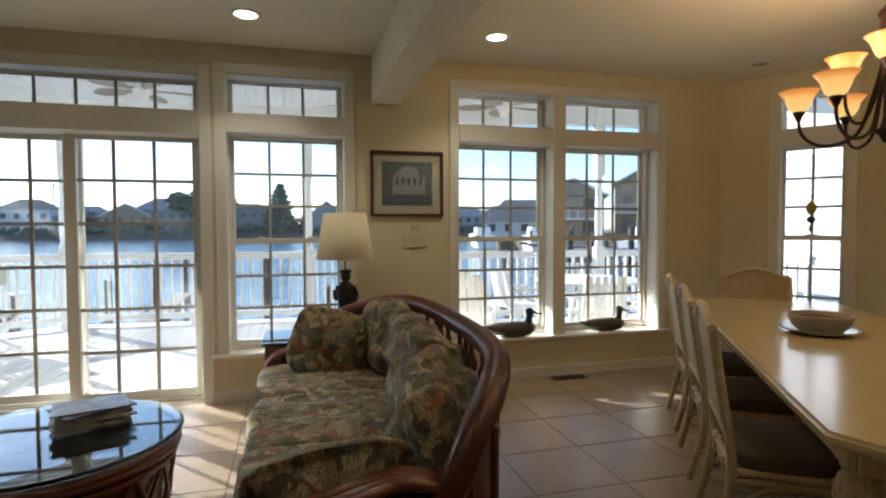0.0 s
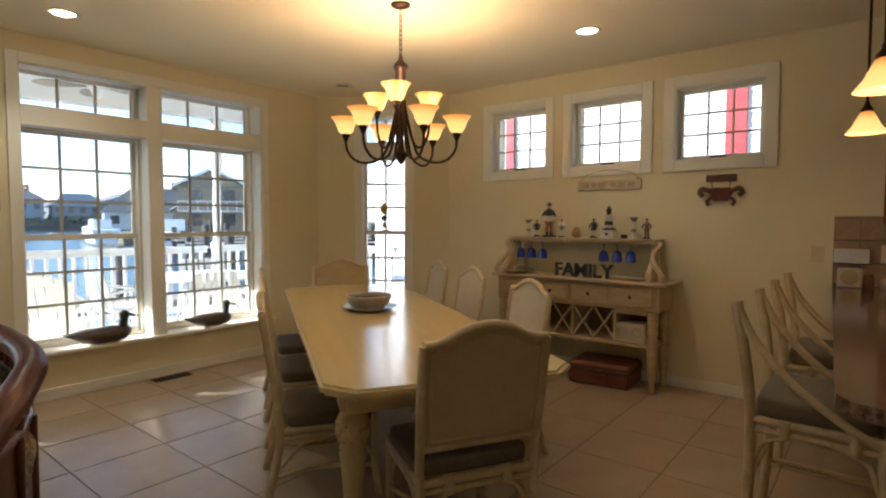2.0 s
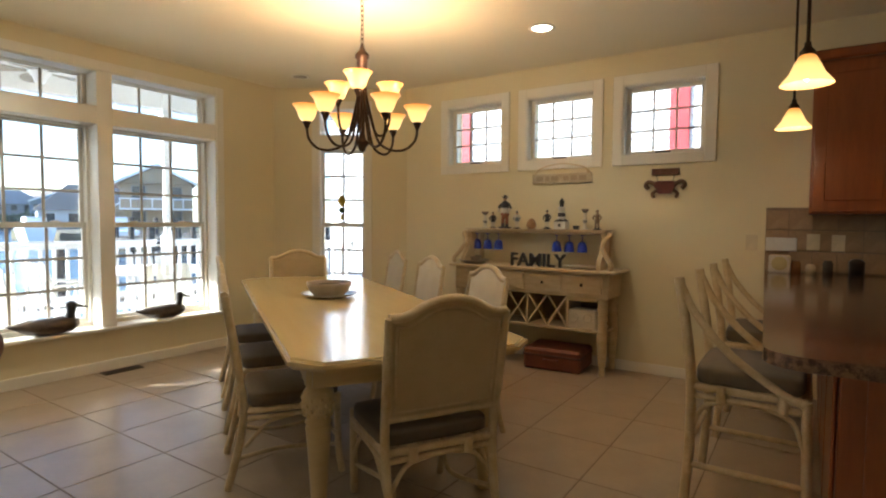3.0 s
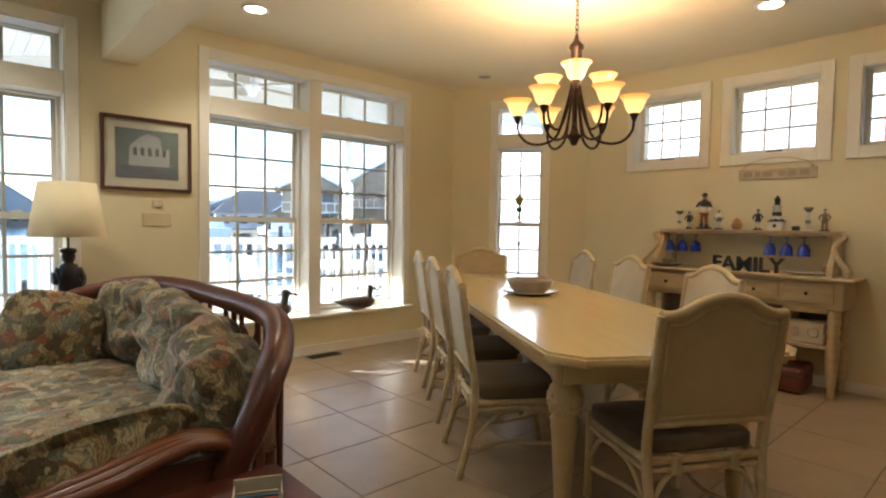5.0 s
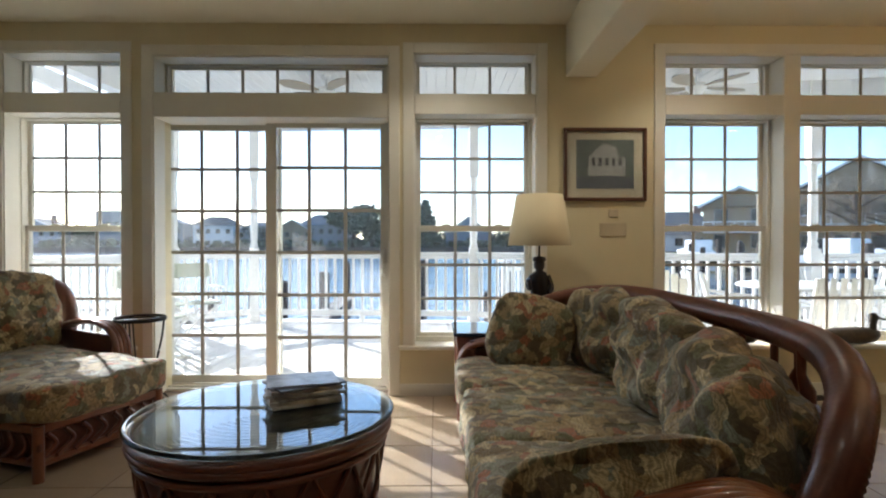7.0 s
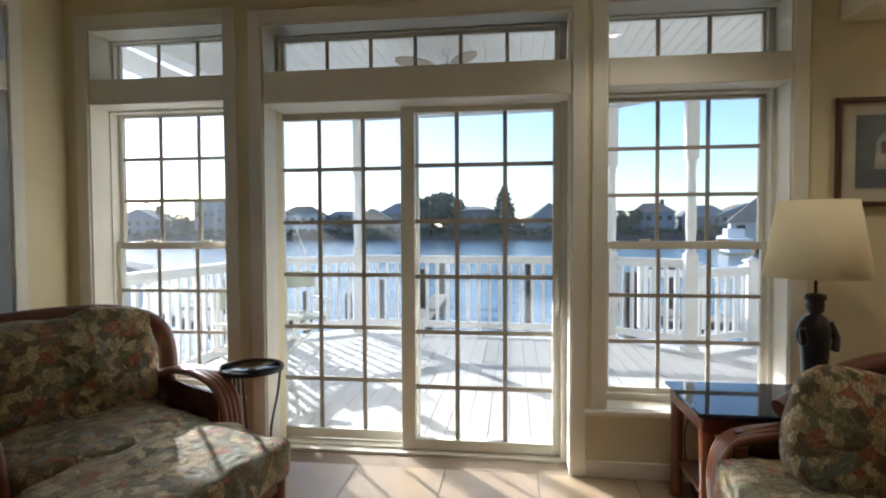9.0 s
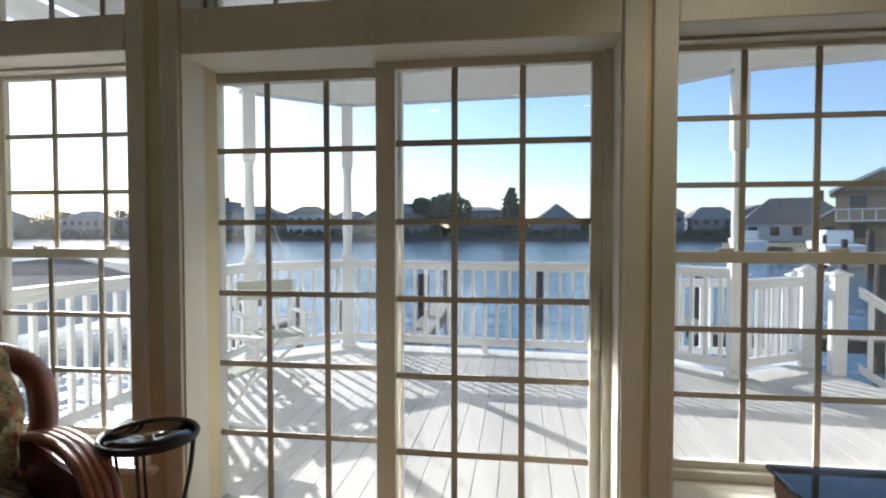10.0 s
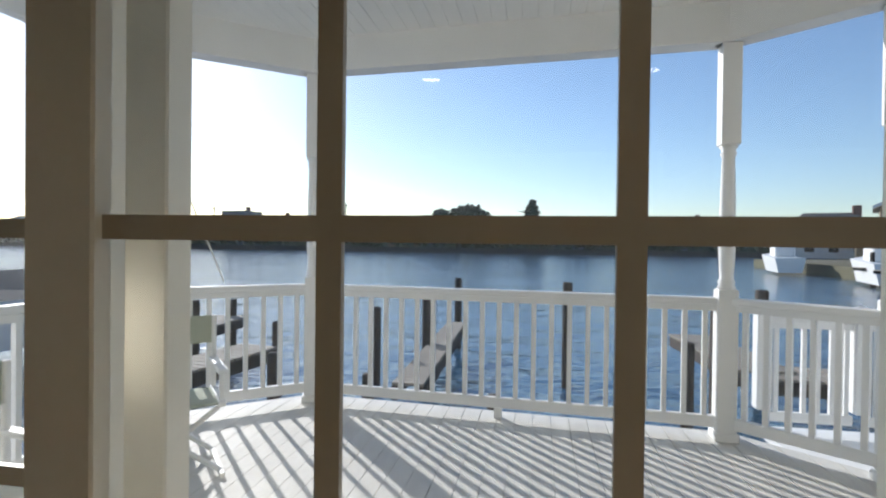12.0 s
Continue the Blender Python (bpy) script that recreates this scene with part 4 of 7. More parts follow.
# end table with lamp
SLATE = mat("dark_blue_glass_top", (0.03, 0.045, 0.07), (0.02, 0.03, 0.05), rough=0.04, scale=3, bump=0)
et = thing("end_table", "rattan end table with a dark polished glass top", "end table", pose(0.18, 4.72, 0))
part("top", Geo().box(-0.36, -0.26, 0.545, 0.36, 0.26, 0.565, 0.006), SLATE, et, "dark mirror-like glass top")
part("apron", Geo().box(-0.34, -0.24, 0.47, 0.34, 0.24, 0.543, 0.008), RATTAN, et)
for lx in (-0.31, 0.31):
    for ly in (-0.21, 0.21):
        part("leg", Geo().tube([(lx, ly, 0), (lx, ly, 0.25), (lx, ly, 0.48)], (0.03, 0.027, 0.034), 10), ORANGE, et)
part("shelf", Geo().box(-0.31, -0.21, 0.16, 0.31, 0.21, 0.18, 0.005), RATTAN, et)

lp = thing("table_lamp", "table lamp with a dark figurine base and a cream shade", "lamp", pose(0.42, 4.76, 0.566))
FIG = mat("dark_blue_glaze", (0.018, 0.028, 0.045), (0.03, 0.02, 0.015), rough=0.3, scale=25, fine=80, bump=0.1, coat=0.3)
g = Geo().lathe([(0, 0), (0.075, 0), (0.075, 0.02), (0.06, 0.035), (0.05, 0.05), (0.055, 0.14), (0.062, 0.24), (0.066, 0.32), (0.050, 0.37), (0.024, 0.385), (0.036, 0.40), (0.040, 0.425), (0.036, 0.445), (0.048, 0.452), (0.044, 0.475), (0.0, 0.485)], 20, sy=0.85)
g.tube(bow([(-0.055, -0.01, 0.35), (-0.085, -0.03, 0.29), (-0.075, -0.06, 0.26), (-0.09, -0.07, 0.33)], 4), 0.016, 8)
g.tube(bow([(0.055, -0.01, 0.35), (0.08, -0.02, 0.28), (0.06, -0.05, 0.23)], 4), 0.018, 8)
part("figurine_base", g, FIG, lp, "dark blue glazed standing figurine")
part("stem", Geo().tube([(0, 0, 0.48), (0, 0, 0.68)], 0.007, 8), BRONZE, lp)
SHADE = mat("cream_lampshade", (0.80, 0.70, 0.47), (0.74, 0.63, 0.40), rough=0.9, scale=3, fine=260, bump=0.15)
part("shade", Geo().lathe([(0.215, 0.555), (0.216, 0.558), (0.160, 0.902), (0.157, 0.90), (0.211, 0.556)], 40), SHADE, lp, "cream fabric empire shade")

g = Geo().tube(bow([(0.02, 5.0, 0.5), (-0.06, 5.03, 0.3), (-0.04, 5.03, 0.08), (0.05, 5.0, 0.01)], 5), 0.004, 6)
solid("lamp_cord", g, mat("brown_cord", (0.12, 0.07, 0.04), rough=0.6), "thin brown lamp cord hanging beside the end table", "cord")
solid("power_adapter", Geo().box(-0.06, 4.86, 0.0, 0.06, 4.95, 0.05, 0.008), mat("black_plastic", (0.02, 0.02, 0.02), rough=0.5), "small black power brick on the floor", "adapter")

# end table beside the near sofa arm
nt = thing("end_table", "red-brown wooden end table beside the sofa arm", "end table", pose(0.28, 1.80, 0))
part("top", Geo().box(-0.30, -0.28, 0.475, 0.30, 0.28, 0.50, 0.008), RATTAN, nt)
for lx in (-0.25, 0.25):
    for ly in (-0.23, 0.23):
        part("leg", Geo().tube([(lx, ly, 0), (lx, ly, 0.48)], 0.025, 8), RATTAN, nt)
bx = thing("tissue_box", "open cream cardboard box with small cards", "box", pose(0.41, 1.83, 0.501, 0, 0, -25))
CARD = mat("cream_cardboard", (0.72, 0.66, 0.50), rough=0.8, scale=8)
g = Geo().box(-0.06, -0.04, 0, 0.06, 0.04, 0.006).box(-0.06, -0.04, 0.006, 0.06, -0.036, 0.045).box(-0.06, 0.036, 0.006, 0.06, 0.04, 0.075).box(-0.06, -0.036, 0.006, -0.056, 0.036, 0.06).box(0.056, -0.036, 0.006, 0.06, 0.036, 0.06)
part("box_body", g, CARD, bx)
for k, c in enumerate(((0.5, 0.1, 0.06), (0.1, 0.2, 0.35), (0.6, 0.5, 0.3))):
    part("card", Geo(pose(0, -0.02 + 0.02 * k, 0.006, 12, 0, 0)).box(-0.05, -0.003, 0, 0.05, 0.003, 0.045), mat("card_%s" % "abc"[k], c, rough=0.5), bx)
solid("napkin", Geo().pad(-0.08, -0.06, 0, 0.08, 0.06, 0.025, 0.6, 6, 0.006), mat("yellow_paper", (0.70, 0.60, 0.28), rough=0.8), "crumpled pale yellow paper napkin on the end table", "napkin", pose(0.24, 1.83, 0.503))

# picture, plates on the wall, floor register
pic = thing("framed_picture", "dark-framed print of a white house beside water", "picture", pose(0.968, WY - 0.001, 1.724))
for a, b, c, d in ((-0.31, -0.272, -0.285, 0.272), (0.285, -0.272, 0.31, 0.272), (-0.285, -0.272, 0.285, -0.247), (-0.285, 0.247, 0.285, 0.272)):
    part("frame_side", Geo().box(a, -0.026, b, c, 0, d, 0.004), mat("dark_wood_frame", (0.10, 0.035, 0.018), rough=0.35, scale=20, coat=0.3), pic)
part("mat_board", Geo().box(-0.285, -0.008, -0.247, 0.285, -0.002, 0.247), mat("mat_board", (0.46, 0.41, 0.29), rough=0.9), pic)
SEA = mat("print_sky", (0.11, 0.13, 0.11), (0.07, 0.08, 0.07), rough=0.6, scale=6)
part("print", Geo().box(-0.215, -0.0105, -0.18, 0.215, -0.0085, 0.185), SEA, pic)
part("print_water", Geo().box(-0.215, -0.012, -0.18, 0.215, -0.0107, -0.09), mat("print_water", (0.05, 0.06, 0.07), (0.09, 0.10, 0.11), rough=0.6, scale=20, stretch=(1, 1, 6)), pic)
part("print_house", Geo().slab([(-0.13, -0.085), (0.15, -0.085), (0.15, 0.05), (0.10, 0.055), (0.08, 0.13), (0.0, 0.155), (-0.05, 0.13), (-0.12, 0.06)], -0.012, -0.0107), mat("print_house", (0.30, 0.30, 0.27), rough=0.6, scale=20), pic)
for k in range(5):
    part("print_window", Geo().box(-0.10 + 0.05 * k, -0.0132, -0.01, -0.075 + 0.05 * k, -0.0121, 0.05), mat("print_dark", (0.06, 0.06, 0.06), rough=0.6), pic)
pane = part("glass", Geo().box(-0.286, -0.018, -0.248, 0.286, -0.0155, 0.248), GLASS, pic)
pane.visible_shadow = False

PLATE = mat("ivory_plate", (0.70, 0.60, 0.40), rough=0.4, scale=5, bump=0)
solid("switch_plate", Geo().box(0.93, WY - 0.008, 1.19, 1.13, WY - 0.001, 1.29, 0.003), PLATE, "flush ivory switch plate under the picture", "switch plate")
solid("thermostat", Geo().box(1.0, WY - 0.012, 1.335, 1.07, WY - 0.001, 1.39, 0.003), PLATE, "small ivory thermostat under the picture", "thermostat")
vent = thing("floor_register", "dark bronze slotted floor register", "vent", pose(2.42, 4.97, 0.0))
part("frame", Geo().box(-0.16, -0.06, 0.0005, 0.16, 0.06, 0.006, 0.002), BRONZE, vent)
for k in range(9):
    part("slat", Geo().box(-0.14 + 0.033 * k, -0.045, 0.0065, -0.125 + 0.033 * k, 0.045, 0.009), IRON, vent)


def duck(name, label, x, y, z, turn, size=1.0):
    """A carved decoy: tapered body with a raised tail, a neck, a head and a bill."""
    d = thing(name, label, "duck decoy", pose(x, y, z, 0, 0, turn), "duck decoys")
    body = [(-0.21, 0.075, 0.006, 0.005), (-0.17, 0.065, 0.03, 0.016), (-0.11, 0.055, 0.055, 0.042), (-0.03, 0.05, 0.068, 0.05), (0.06, 0.052, 0.066, 0.052), (0.12, 0.055, 0.05, 0.045), (0.155, 0.06, 0.022, 0.022)]
    v, f, n = [], [], 14
    for bx_, bz, ry, rz in body:
        v += [(bx_ * size, ry * math.cos(2 * math.pi * j / n) * size, (bz + rz * math.sin(2 * math.pi * j / n)) * size) for j in range(n)]
    for i in range(len(body) - 1):
        f += [(i * n + j, i * n + (j + 1) % n, (i + 1) * n + (j + 1) % n, (i + 1) * n + j) for j in range(n)]
    f += [tuple(reversed(range(n))), tuple(range((len(body) - 1) * n, len(body) * n))]
    part("body", Geo().add(v, f, True), mat("decoy_brown", (0.09, 0.065, 0.04), (0.045, 0.03, 0.02), rough=0.5, scale=30, fine=120, bump=0.2), d)
    part("head", Geo().tube([(0.105 * size, 0, 0.08 * size), (0.115 * size, 0, 0.12 * size), (0.118 * size, 0, 0.145 * size), (0.122 * size, 0, 0.175 * size), (0.128 * size, 0, 0.192 * size)], [r * size for r in (0.036, 0.024, 0.026, 0.032, 0.012)], 12), mat("decoy_dark", (0.03, 0.025, 0.02), rough=0.4, scale=20), d)
    part("bill", Geo().tube([(0.14 * size, 0, 0.168 * size), (0.175 * size, 0, 0.155 * size), (0.205 * size, 0, 0.15 * size)], [r * size for r in (0.018, 0.013, 0.008)], 8, flat=(1.2, 0.6)), mat("decoy_bill", (0.06, 0.05, 0.03), rough=0.5), d)


duck("duck_decoy", "dark carved wooden duck decoy on the window sill", 1.93, 5.10, 0.377, -8, 1.32)
duck("duck_decoy", "smaller dark carved duck decoy on the window sill", 2.88, 5.12, 0.377, -6, 1.2)

# ---------- dining area ----------
UX, UY = 0.5408, 0.8412                     # the table's long axis
TURN = math.degrees(math.atan2(UY, UX)) - 90
TC = (2.816, 2.782)


def at_table(u, v, turn=0.0, z=0.0):
    return pose(TC[0] + u * UX + v * UY, TC[1] + u * UY - v * UX, z, 0, 0, TURN + turn)


def chamfered(hx, hy, c):
    return [(-hx + c, -hy), (hx - c, -hy), (hx - c * 0.72, -hy + c * 0.30), (hx - c * 0.30, -hy + c * 0.72), (hx, -hy + c), (hx, hy - c), (hx - c * 0.30, hy - c * 0.72), (hx - c * 0.72, hy - c * 0.30), (hx - c, hy), (-hx + c, hy), (-hx + c * 0.72, hy - c * 0.30), (-hx + c * 0.30, hy - c * 0.72), (-hx, hy - c), (-hx, -hy + c), (-hx + c * 0.30, -hy + c * 0.72), (-hx + c * 0.72, -hy + c * 0.30)]


tb = thing("dining_table", "long cream lacquered dining table with turned legs", "dining table", at_table(0, 0))
TOPLACQ = mat("cream_table_top", (0.70, 0.55, 0.26), (0.65, 0.50, 0.22), rough=0.22, scale=2.5, fine=40, bump=0.03, stretch=(6, 0.5, 1), coat=0.5)
g = Geo().prism(chamfered(0.55, 1.665, 0.115), 0.735, 0.752).prism(chamfered(0.535, 1.65, 0.113), 0.752, 0.762)
part("tabletop", g, TOPLACQ, tb)
part("edge_moulding", Geo().prism(chamfered(0.53, 1.645, 0.11), 0.715, 0.735), CREAM, tb)
for a, b, c, d in ((-0.44, -1.50, 0.44, -1.47), (-0.44, 1.47, 0.44, 1.50), (-0.45, -1.47, -0.42, 1.47), (0.42, -1.47, 0.45, 1.47)):
    part("apron", Geo().box(a, b, 0.615, c, d, 0.715, 0.004), CREAM, tb)
LEG = [(0.0, 0.0), (0.028, 0.0), (0.036, 0.02), (0.026, 0.045), (0.034, 0.10), (0.045, 0.28), (0.054, 0.40), (0.058, 0.42), (0.048, 0.435), (0.060, 0.445), (0.048, 0.46), (0.064, 0.49), (0.072, 0.53), (0.066, 0.57), (0.050, 0.595), (0.058, 0.61), (0.060, 0.62)]
for lx in (-0.40, 0.40):
    for ly in (-1.40, 1.40):
        leg = part("leg", Geo().lathe(LEG, 20), CREAM, tb)
        leg.location = (lx, ly, 0)
        part("corner_block", Geo().box(lx - 0.06, ly - 0.06, 0.618, lx + 0.06, ly + 0.06, 0.716, 0.006), CREAM, tb)
        sy_ = 1 if ly > 0 else -1
        part("rosette", Geo(pose(lx, ly + sy_ * 0.061, 0.667, 90, 0, 0)).lathe([(0.0, 0.010), (0.012, 0.008), (0.018, 0.002), (0.03, 0.008), (0.036, 0.0), (0.036, -0.004)], 16), CREAM, tb)
        # carved pineapple scales
        g = Geo()
        for row in range(5):
            for k in range(10):
                a = radians(36 * k + 18 * (row % 2))
                r = (0.058, 0.066, 0.069, 0.066, 0.056)[row]
                g.lathe([(0.0, -0.014), (0.010, -0.004), (0.009, 0.006), (0, 0.013)], 5, (lx + r * math.cos(a), ly + r * math.sin(a), 0.48 + 0.023 * row))
        part("carving", g, CREAM, tb)


def dining_chair(back_mat, label):
    """A pole-rattan side chair with an arched woven back, facing +y."""
    c = thing("dining_chair", label, "chair", None, "chairs round the table")
    arch = [(-0.245, 0.945), (-0.20, 0.945), (-0.16, 0.958), (-0.09, 0.995), (0.0, 1.012), (0.09, 0.995), (0.16, 0.958), (0.20, 0.945), (0.245, 0.945)]
    lean = lambda z: -0.215 - 0.09 * max(0, z - 0.42) / 0.6
    part("seat", Geo().pad(-0.235, -0.19, 0.385, 0.235, 0.25, 0.455, 0.6, 8), TAUPE, c, "taupe fabric seat")
    for s in (-1, 1):
        p = bow([(s * 0.225, -0.29, 0.0), (s * 0.228, -0.235, 0.22), (s * 0.235, lean(0.42), 0.42), (s * 0.242, lean(0.7), 0.7), (s * 0.243, lean(0.94), 0.945)], 5)
        part("back_leg", Geo().tube(p, 0.019, 8), CANE, c)
        part("front_leg", Geo().tube(bow([(s * 0.215, 0.265, 0.0), (s * 0.222, 0.245, 0.15), (s * 0.225, 0.24, 0.42)], 4), (0.018,) * 9, 8), CANE, c)
        part("side_rail", Geo().tube([(s * 0.228, -0.20, 0.375), (s * 0.224, 0.24, 0.375)], 0.017, 8).tube([(s * 0.228, -0.20, 0.34), (s * 0.224, 0.24, 0.34)], 0.013, 8), CANE, c)
        part("bracket", Geo().tube(bow([(s * 0.226, -0.21, 0.20), (s * 0.226, -0.10, 0.31), (s * 0.226, 0.02, 0.335)], 5), 0.010, 6).tube(bow([(s * 0.222, 0.235, 0.20), (s * 0.222, 0.15, 0.31), (s * 0.222, 0.06, 0.335)], 5), 0.010, 6), CANE, c)
        part("stretcher", Geo().tube(bow([(s * 0.225, -0.245, 0.15), (s * 0.14, -0.02, 0.14), (s * 0.22, 0.25, 0.15)], 6), 0.011, 6), CANE, c)
    part("back_rail", Geo().tube([(-0.23, -0.212, 0.375), (0.23, -0.212, 0.375)], 0.017, 8).tube([(-0.23, -0.212, 0.34), (0.23, -0.212, 0.34)], 0.013, 8).tube([(-0.24, lean(0.52), 0.52), (0.24, lean(0.52), 0.52)], 0.014, 8), CANE, c)
    part("front_rail", Geo().tube([(-0.224, 0.245, 0.375), (0.224, 0.245, 0.375)], 0.017, 8).tube([(-0.224, 0.245, 0.34), (0.224, 0.245, 0.34)], 0.013, 8), CANE, c)
    part("bracket", Geo().tube(bow([(-0.222, -0.225, 0.20), (-0.15, -0.215, 0.31), (-0.05, -0.212, 0.335)], 5), 0.010, 6).tube(bow([(0.222, -0.225, 0.20), (0.15, -0.215, 0.31), (0.05, -0.212, 0.335)], 5), 0.010, 6), CANE, c)
    for s in (-1, 1):
        part("binding", Geo().tube([(s * 0.12, -0.212, 0.325), (s * 0.12, -0.212, 0.392)], 0.024, 8, flat=(1.1, 1)), CANE, c)
    part("crest", Geo().tube(bow([(x, lean(z), z) for x, z in arch], 4), 0.020, 8), CANE, c)
    inner = Geo().tube(bow([(x * 0.87, lean(z - 0.035) - 0.004, z - 0.036) for x, z in arch], 4), 0.008, 6)
    inner.tube([(-0.213, lean(0.91) - 0.004, 0.91), (-0.205, lean(0.55) - 0.004, 0.55), (0.205, lean(0.55) - 0.004, 0.55), (0.213, lean(0.91) - 0.004, 0.91)], 0.008, 6)
    part("moulding", inner, CANE, c)
    v, cols = [], 24
    half = 0.225
    for side, off in ((0, -0.006), (1, 0.010)):
        for i in range(cols + 1):
            x = -half + 2 * half * i / cols
            top = np.interp(x, [a for a, _ in arch], [b for _, b in arch])
            v += [(x, lean(0.53) + off, 0.53), (x, lean(top) + off, top - 0.008)]
    f = []
    k = 2 * (cols + 1)
    for i in range(cols):
        a = 2 * i
        f += [(a, a + 2, a + 3, a + 1), (k + a + 1, k + a + 3, k + a + 2, k + a), (a + 1, a + 3, k + a + 3, k + a + 1), (a + 2, a, k + a, k + a + 2)]
    part("woven_back", Geo().add(v, f), back_mat, c, "woven cane back panel")
    return c


first = dining_chair(WEAVE, "pole-rattan dining chair with an arched woven back and taupe seat")
first.matrix_world = at_table(-1.45, 0.05, 3) @ Matrix.Diagonal((1.07, 1, 0.985, 1))
copy_thing(first, at_table(1.52, 0.0, 180))
pale = dining_chair(PALEWEAVE, "pale rattan dining chair with an arched woven back")
pale.matrix_world = at_table(-0.60, 0.55, 90)
for u, v, turn in ((0.33, 0.53, 91), (1.13, 0.51, 89), (-0.74, -0.46, -91), (0.02, -0.45, -90), (0.76, -0.45, -89)):
    copy_thing(pale, at_table(u, v, turn))

STONE = mat("stoneware", (0.42, 0.36, 0.27), (0.32, 0.27, 0.20), rough=0.4, scale=14, fine=80, bump=0.1)
pl = solid("plate", Geo().lathe([(0, 0.0), (0.10, 0.0), (0.17, 0.014), (0.195, 0.026), (0.197, 0.031), (0.17, 0.022), (0.10, 0.008), (0, 0.008)], 40), mat("white_stoneware", (0.62, 0.60, 0.54), rough=0.25, scale=10, coat=0.4), "large round white plate under a bowl on the table", "plate", pose(2.87, 2.93, 0.762))
bw = thing("bowl", "low stoneware serving bowl with a dark red glazed inside", "bowl", pose(2.87, 2.93, 0.771))
part("body", Geo().lathe([(0, 0.0), (0.10, 0.0), (0.135, 0.03), (0.155, 0.075), (0.16, 0.095), (0.152, 0.097), (0.146, 0.085), (0.13, 0.04), (0.09, 0.014), (0, 0.012)], 40), STONE, bw)
part("glaze", Geo().lathe([(0, 0.062), (0.10, 0.066), (0.132, 0.072), (0.10, 0.058), (0, 0.055)], 32), mat("dark_red_glaze", (0.16, 0.03, 0.02), (0.28, 0.16, 0.08), rough=0.2, scale=30), bw)

# chandelier
BELL = [(0.018, 0.0), (0.03, 0.004), (0.046, 0.02), (0.056, 0.045), (0.066, 0.075), (0.084, 0.100), (0.092, 0.108), (0.088, 0.107), (0.062, 0.078), (0.050, 0.045), (0.04, 0.022), (0.018, 0.006)]


def amber_mat():
    """Lit alabaster glass: brightest low down by the bulb, amber at the rim."""
    m = MATS["lit_amber_glass"] = bpy.data.materials.new("lit_amber_glass")
    m.use_nodes = True
    t, b = m.node_tree, m.node_tree.nodes["Principled BSDF"]
    co = t.nodes.new("ShaderNodeTexCoord")
    sep = t.nodes.new("ShaderNodeSeparateXYZ")
    t.links.new(co.outputs["Generated"], sep.inputs[0])
    ramp = t.nodes.new("ShaderNodeValToRGB")
    for n, (p, c) in enumerate(((0.10, (1.0, 0.58, 0.17)), (0.60, (1.0, 0.50, 0.13)), (0.95, (0.62, 0.20, 0.03)))):
        e = ramp.color_ramp.elements[n] if n < 2 else ramp.color_ramp.elements.new(p)
        e.position, e.color = p, (*c, 1)
    t.links.new(sep.outputs[2], ramp.inputs[0])
    t.links.new(ramp.outputs[0], b.inputs["Emission Color"])
    b.inputs["Emission Strength"].default_value = 0.48
    b.inputs["Base Color"].default_value, b.inputs["Roughness"].default_value = (0.55, 0.28, 0.08, 1), 0.3
    return m


AMBER = amber_mat()
bell_mesh = Geo().lathe(BELL, 24).mesh("shade", AMBER)
BULB = glow_mat("lit_bulb", (1.0, 0.72, 0.36), 7.0)
bulb_mesh = Geo().lathe([(0.0, 0.0), (0.016, 0.01), (0.026, 0.035), (0.022, 0.06), (0, 0.075)], 12).mesh("bulb", BULB)
ch = thing("chandelier", "dark bronze chandelier with nine lit amber glass shades", "chandelier", pose(2.80, 2.55, 1.752))
part("column", Geo().lathe([(0, 0.0), (0.018, 0.01), (0.030, 0.04), (0.055, 0.06), (0.03, 0.08), (0.018, 0.12), (0.016, 0.30), (0.022, 0.42), (0.034, 0.46), (0.036, 0.60), (0.046, 0.61), (0.046, 0.63), (0.02, 0.66), (0.008, 0.70), (0.0, 0.71)], 18), BRONZE, ch)
part("canopy", Geo().lathe([(0.0, 0.985), (0.02, 0.985), (0.06, 1.0), (0.065, 1.018), (0, 1.018)], 20), BRONZE, ch)
for k in range(9):
    z = 0.715 + 0.03 * k
    flat = pose(0, 0, z, 90, 0, 90 * (k % 2))
    part("chain_link", Geo(flat).tube([(0.011 * math.cos(t), 0.021 * math.sin(t), 0) for t in [2 * math.pi * i / 10 for i in range(10)]], 0.003, 5, close=True), BRONZE, ch)
for k in range(9):
    low = k < 6
    a = radians((60 * k - 55) if low else (120 * (k - 6) + 215))
    r, cup = (0.36, 0.18) if low else (0.20, 0.345)
    c, s = math.cos(a), math.sin(a)
    P = ((0.02, 0.40), (0.06, 0.22), (0.11, 0.065), (0.20, 0.015), (0.29, 0.025), (0.35, 0.09), (r, cup)) if low else ((0.02, 0.44), (0.05, 0.26), (0.10, 0.13), (0.155, 0.13), (0.19, 0.20), (0.20, 0.28), (r, cup))
    arm = part("arm", Geo().tube(bow([(q * c, q * s, z) for q, z in P], 5), 0.0085, 8), BRONZE, ch)
    part("cup", Geo().lathe([(0, -0.035), (0.010, -0.03), (0.022, 0.0), (0.030, 0.012), (0.026, 0.02), (0, 0.02)], 14, (r * c, r * s, cup)), BRONZE, arm)
    sh = part("shade", bell_mesh, AMBER, arm)
    sh.location = (r * c, r * s, cup + 0.015)
    bb = part("bulb", bulb_mesh, BULB, arm)
    bb.location = (r * c, r * s, cup + 0.03)

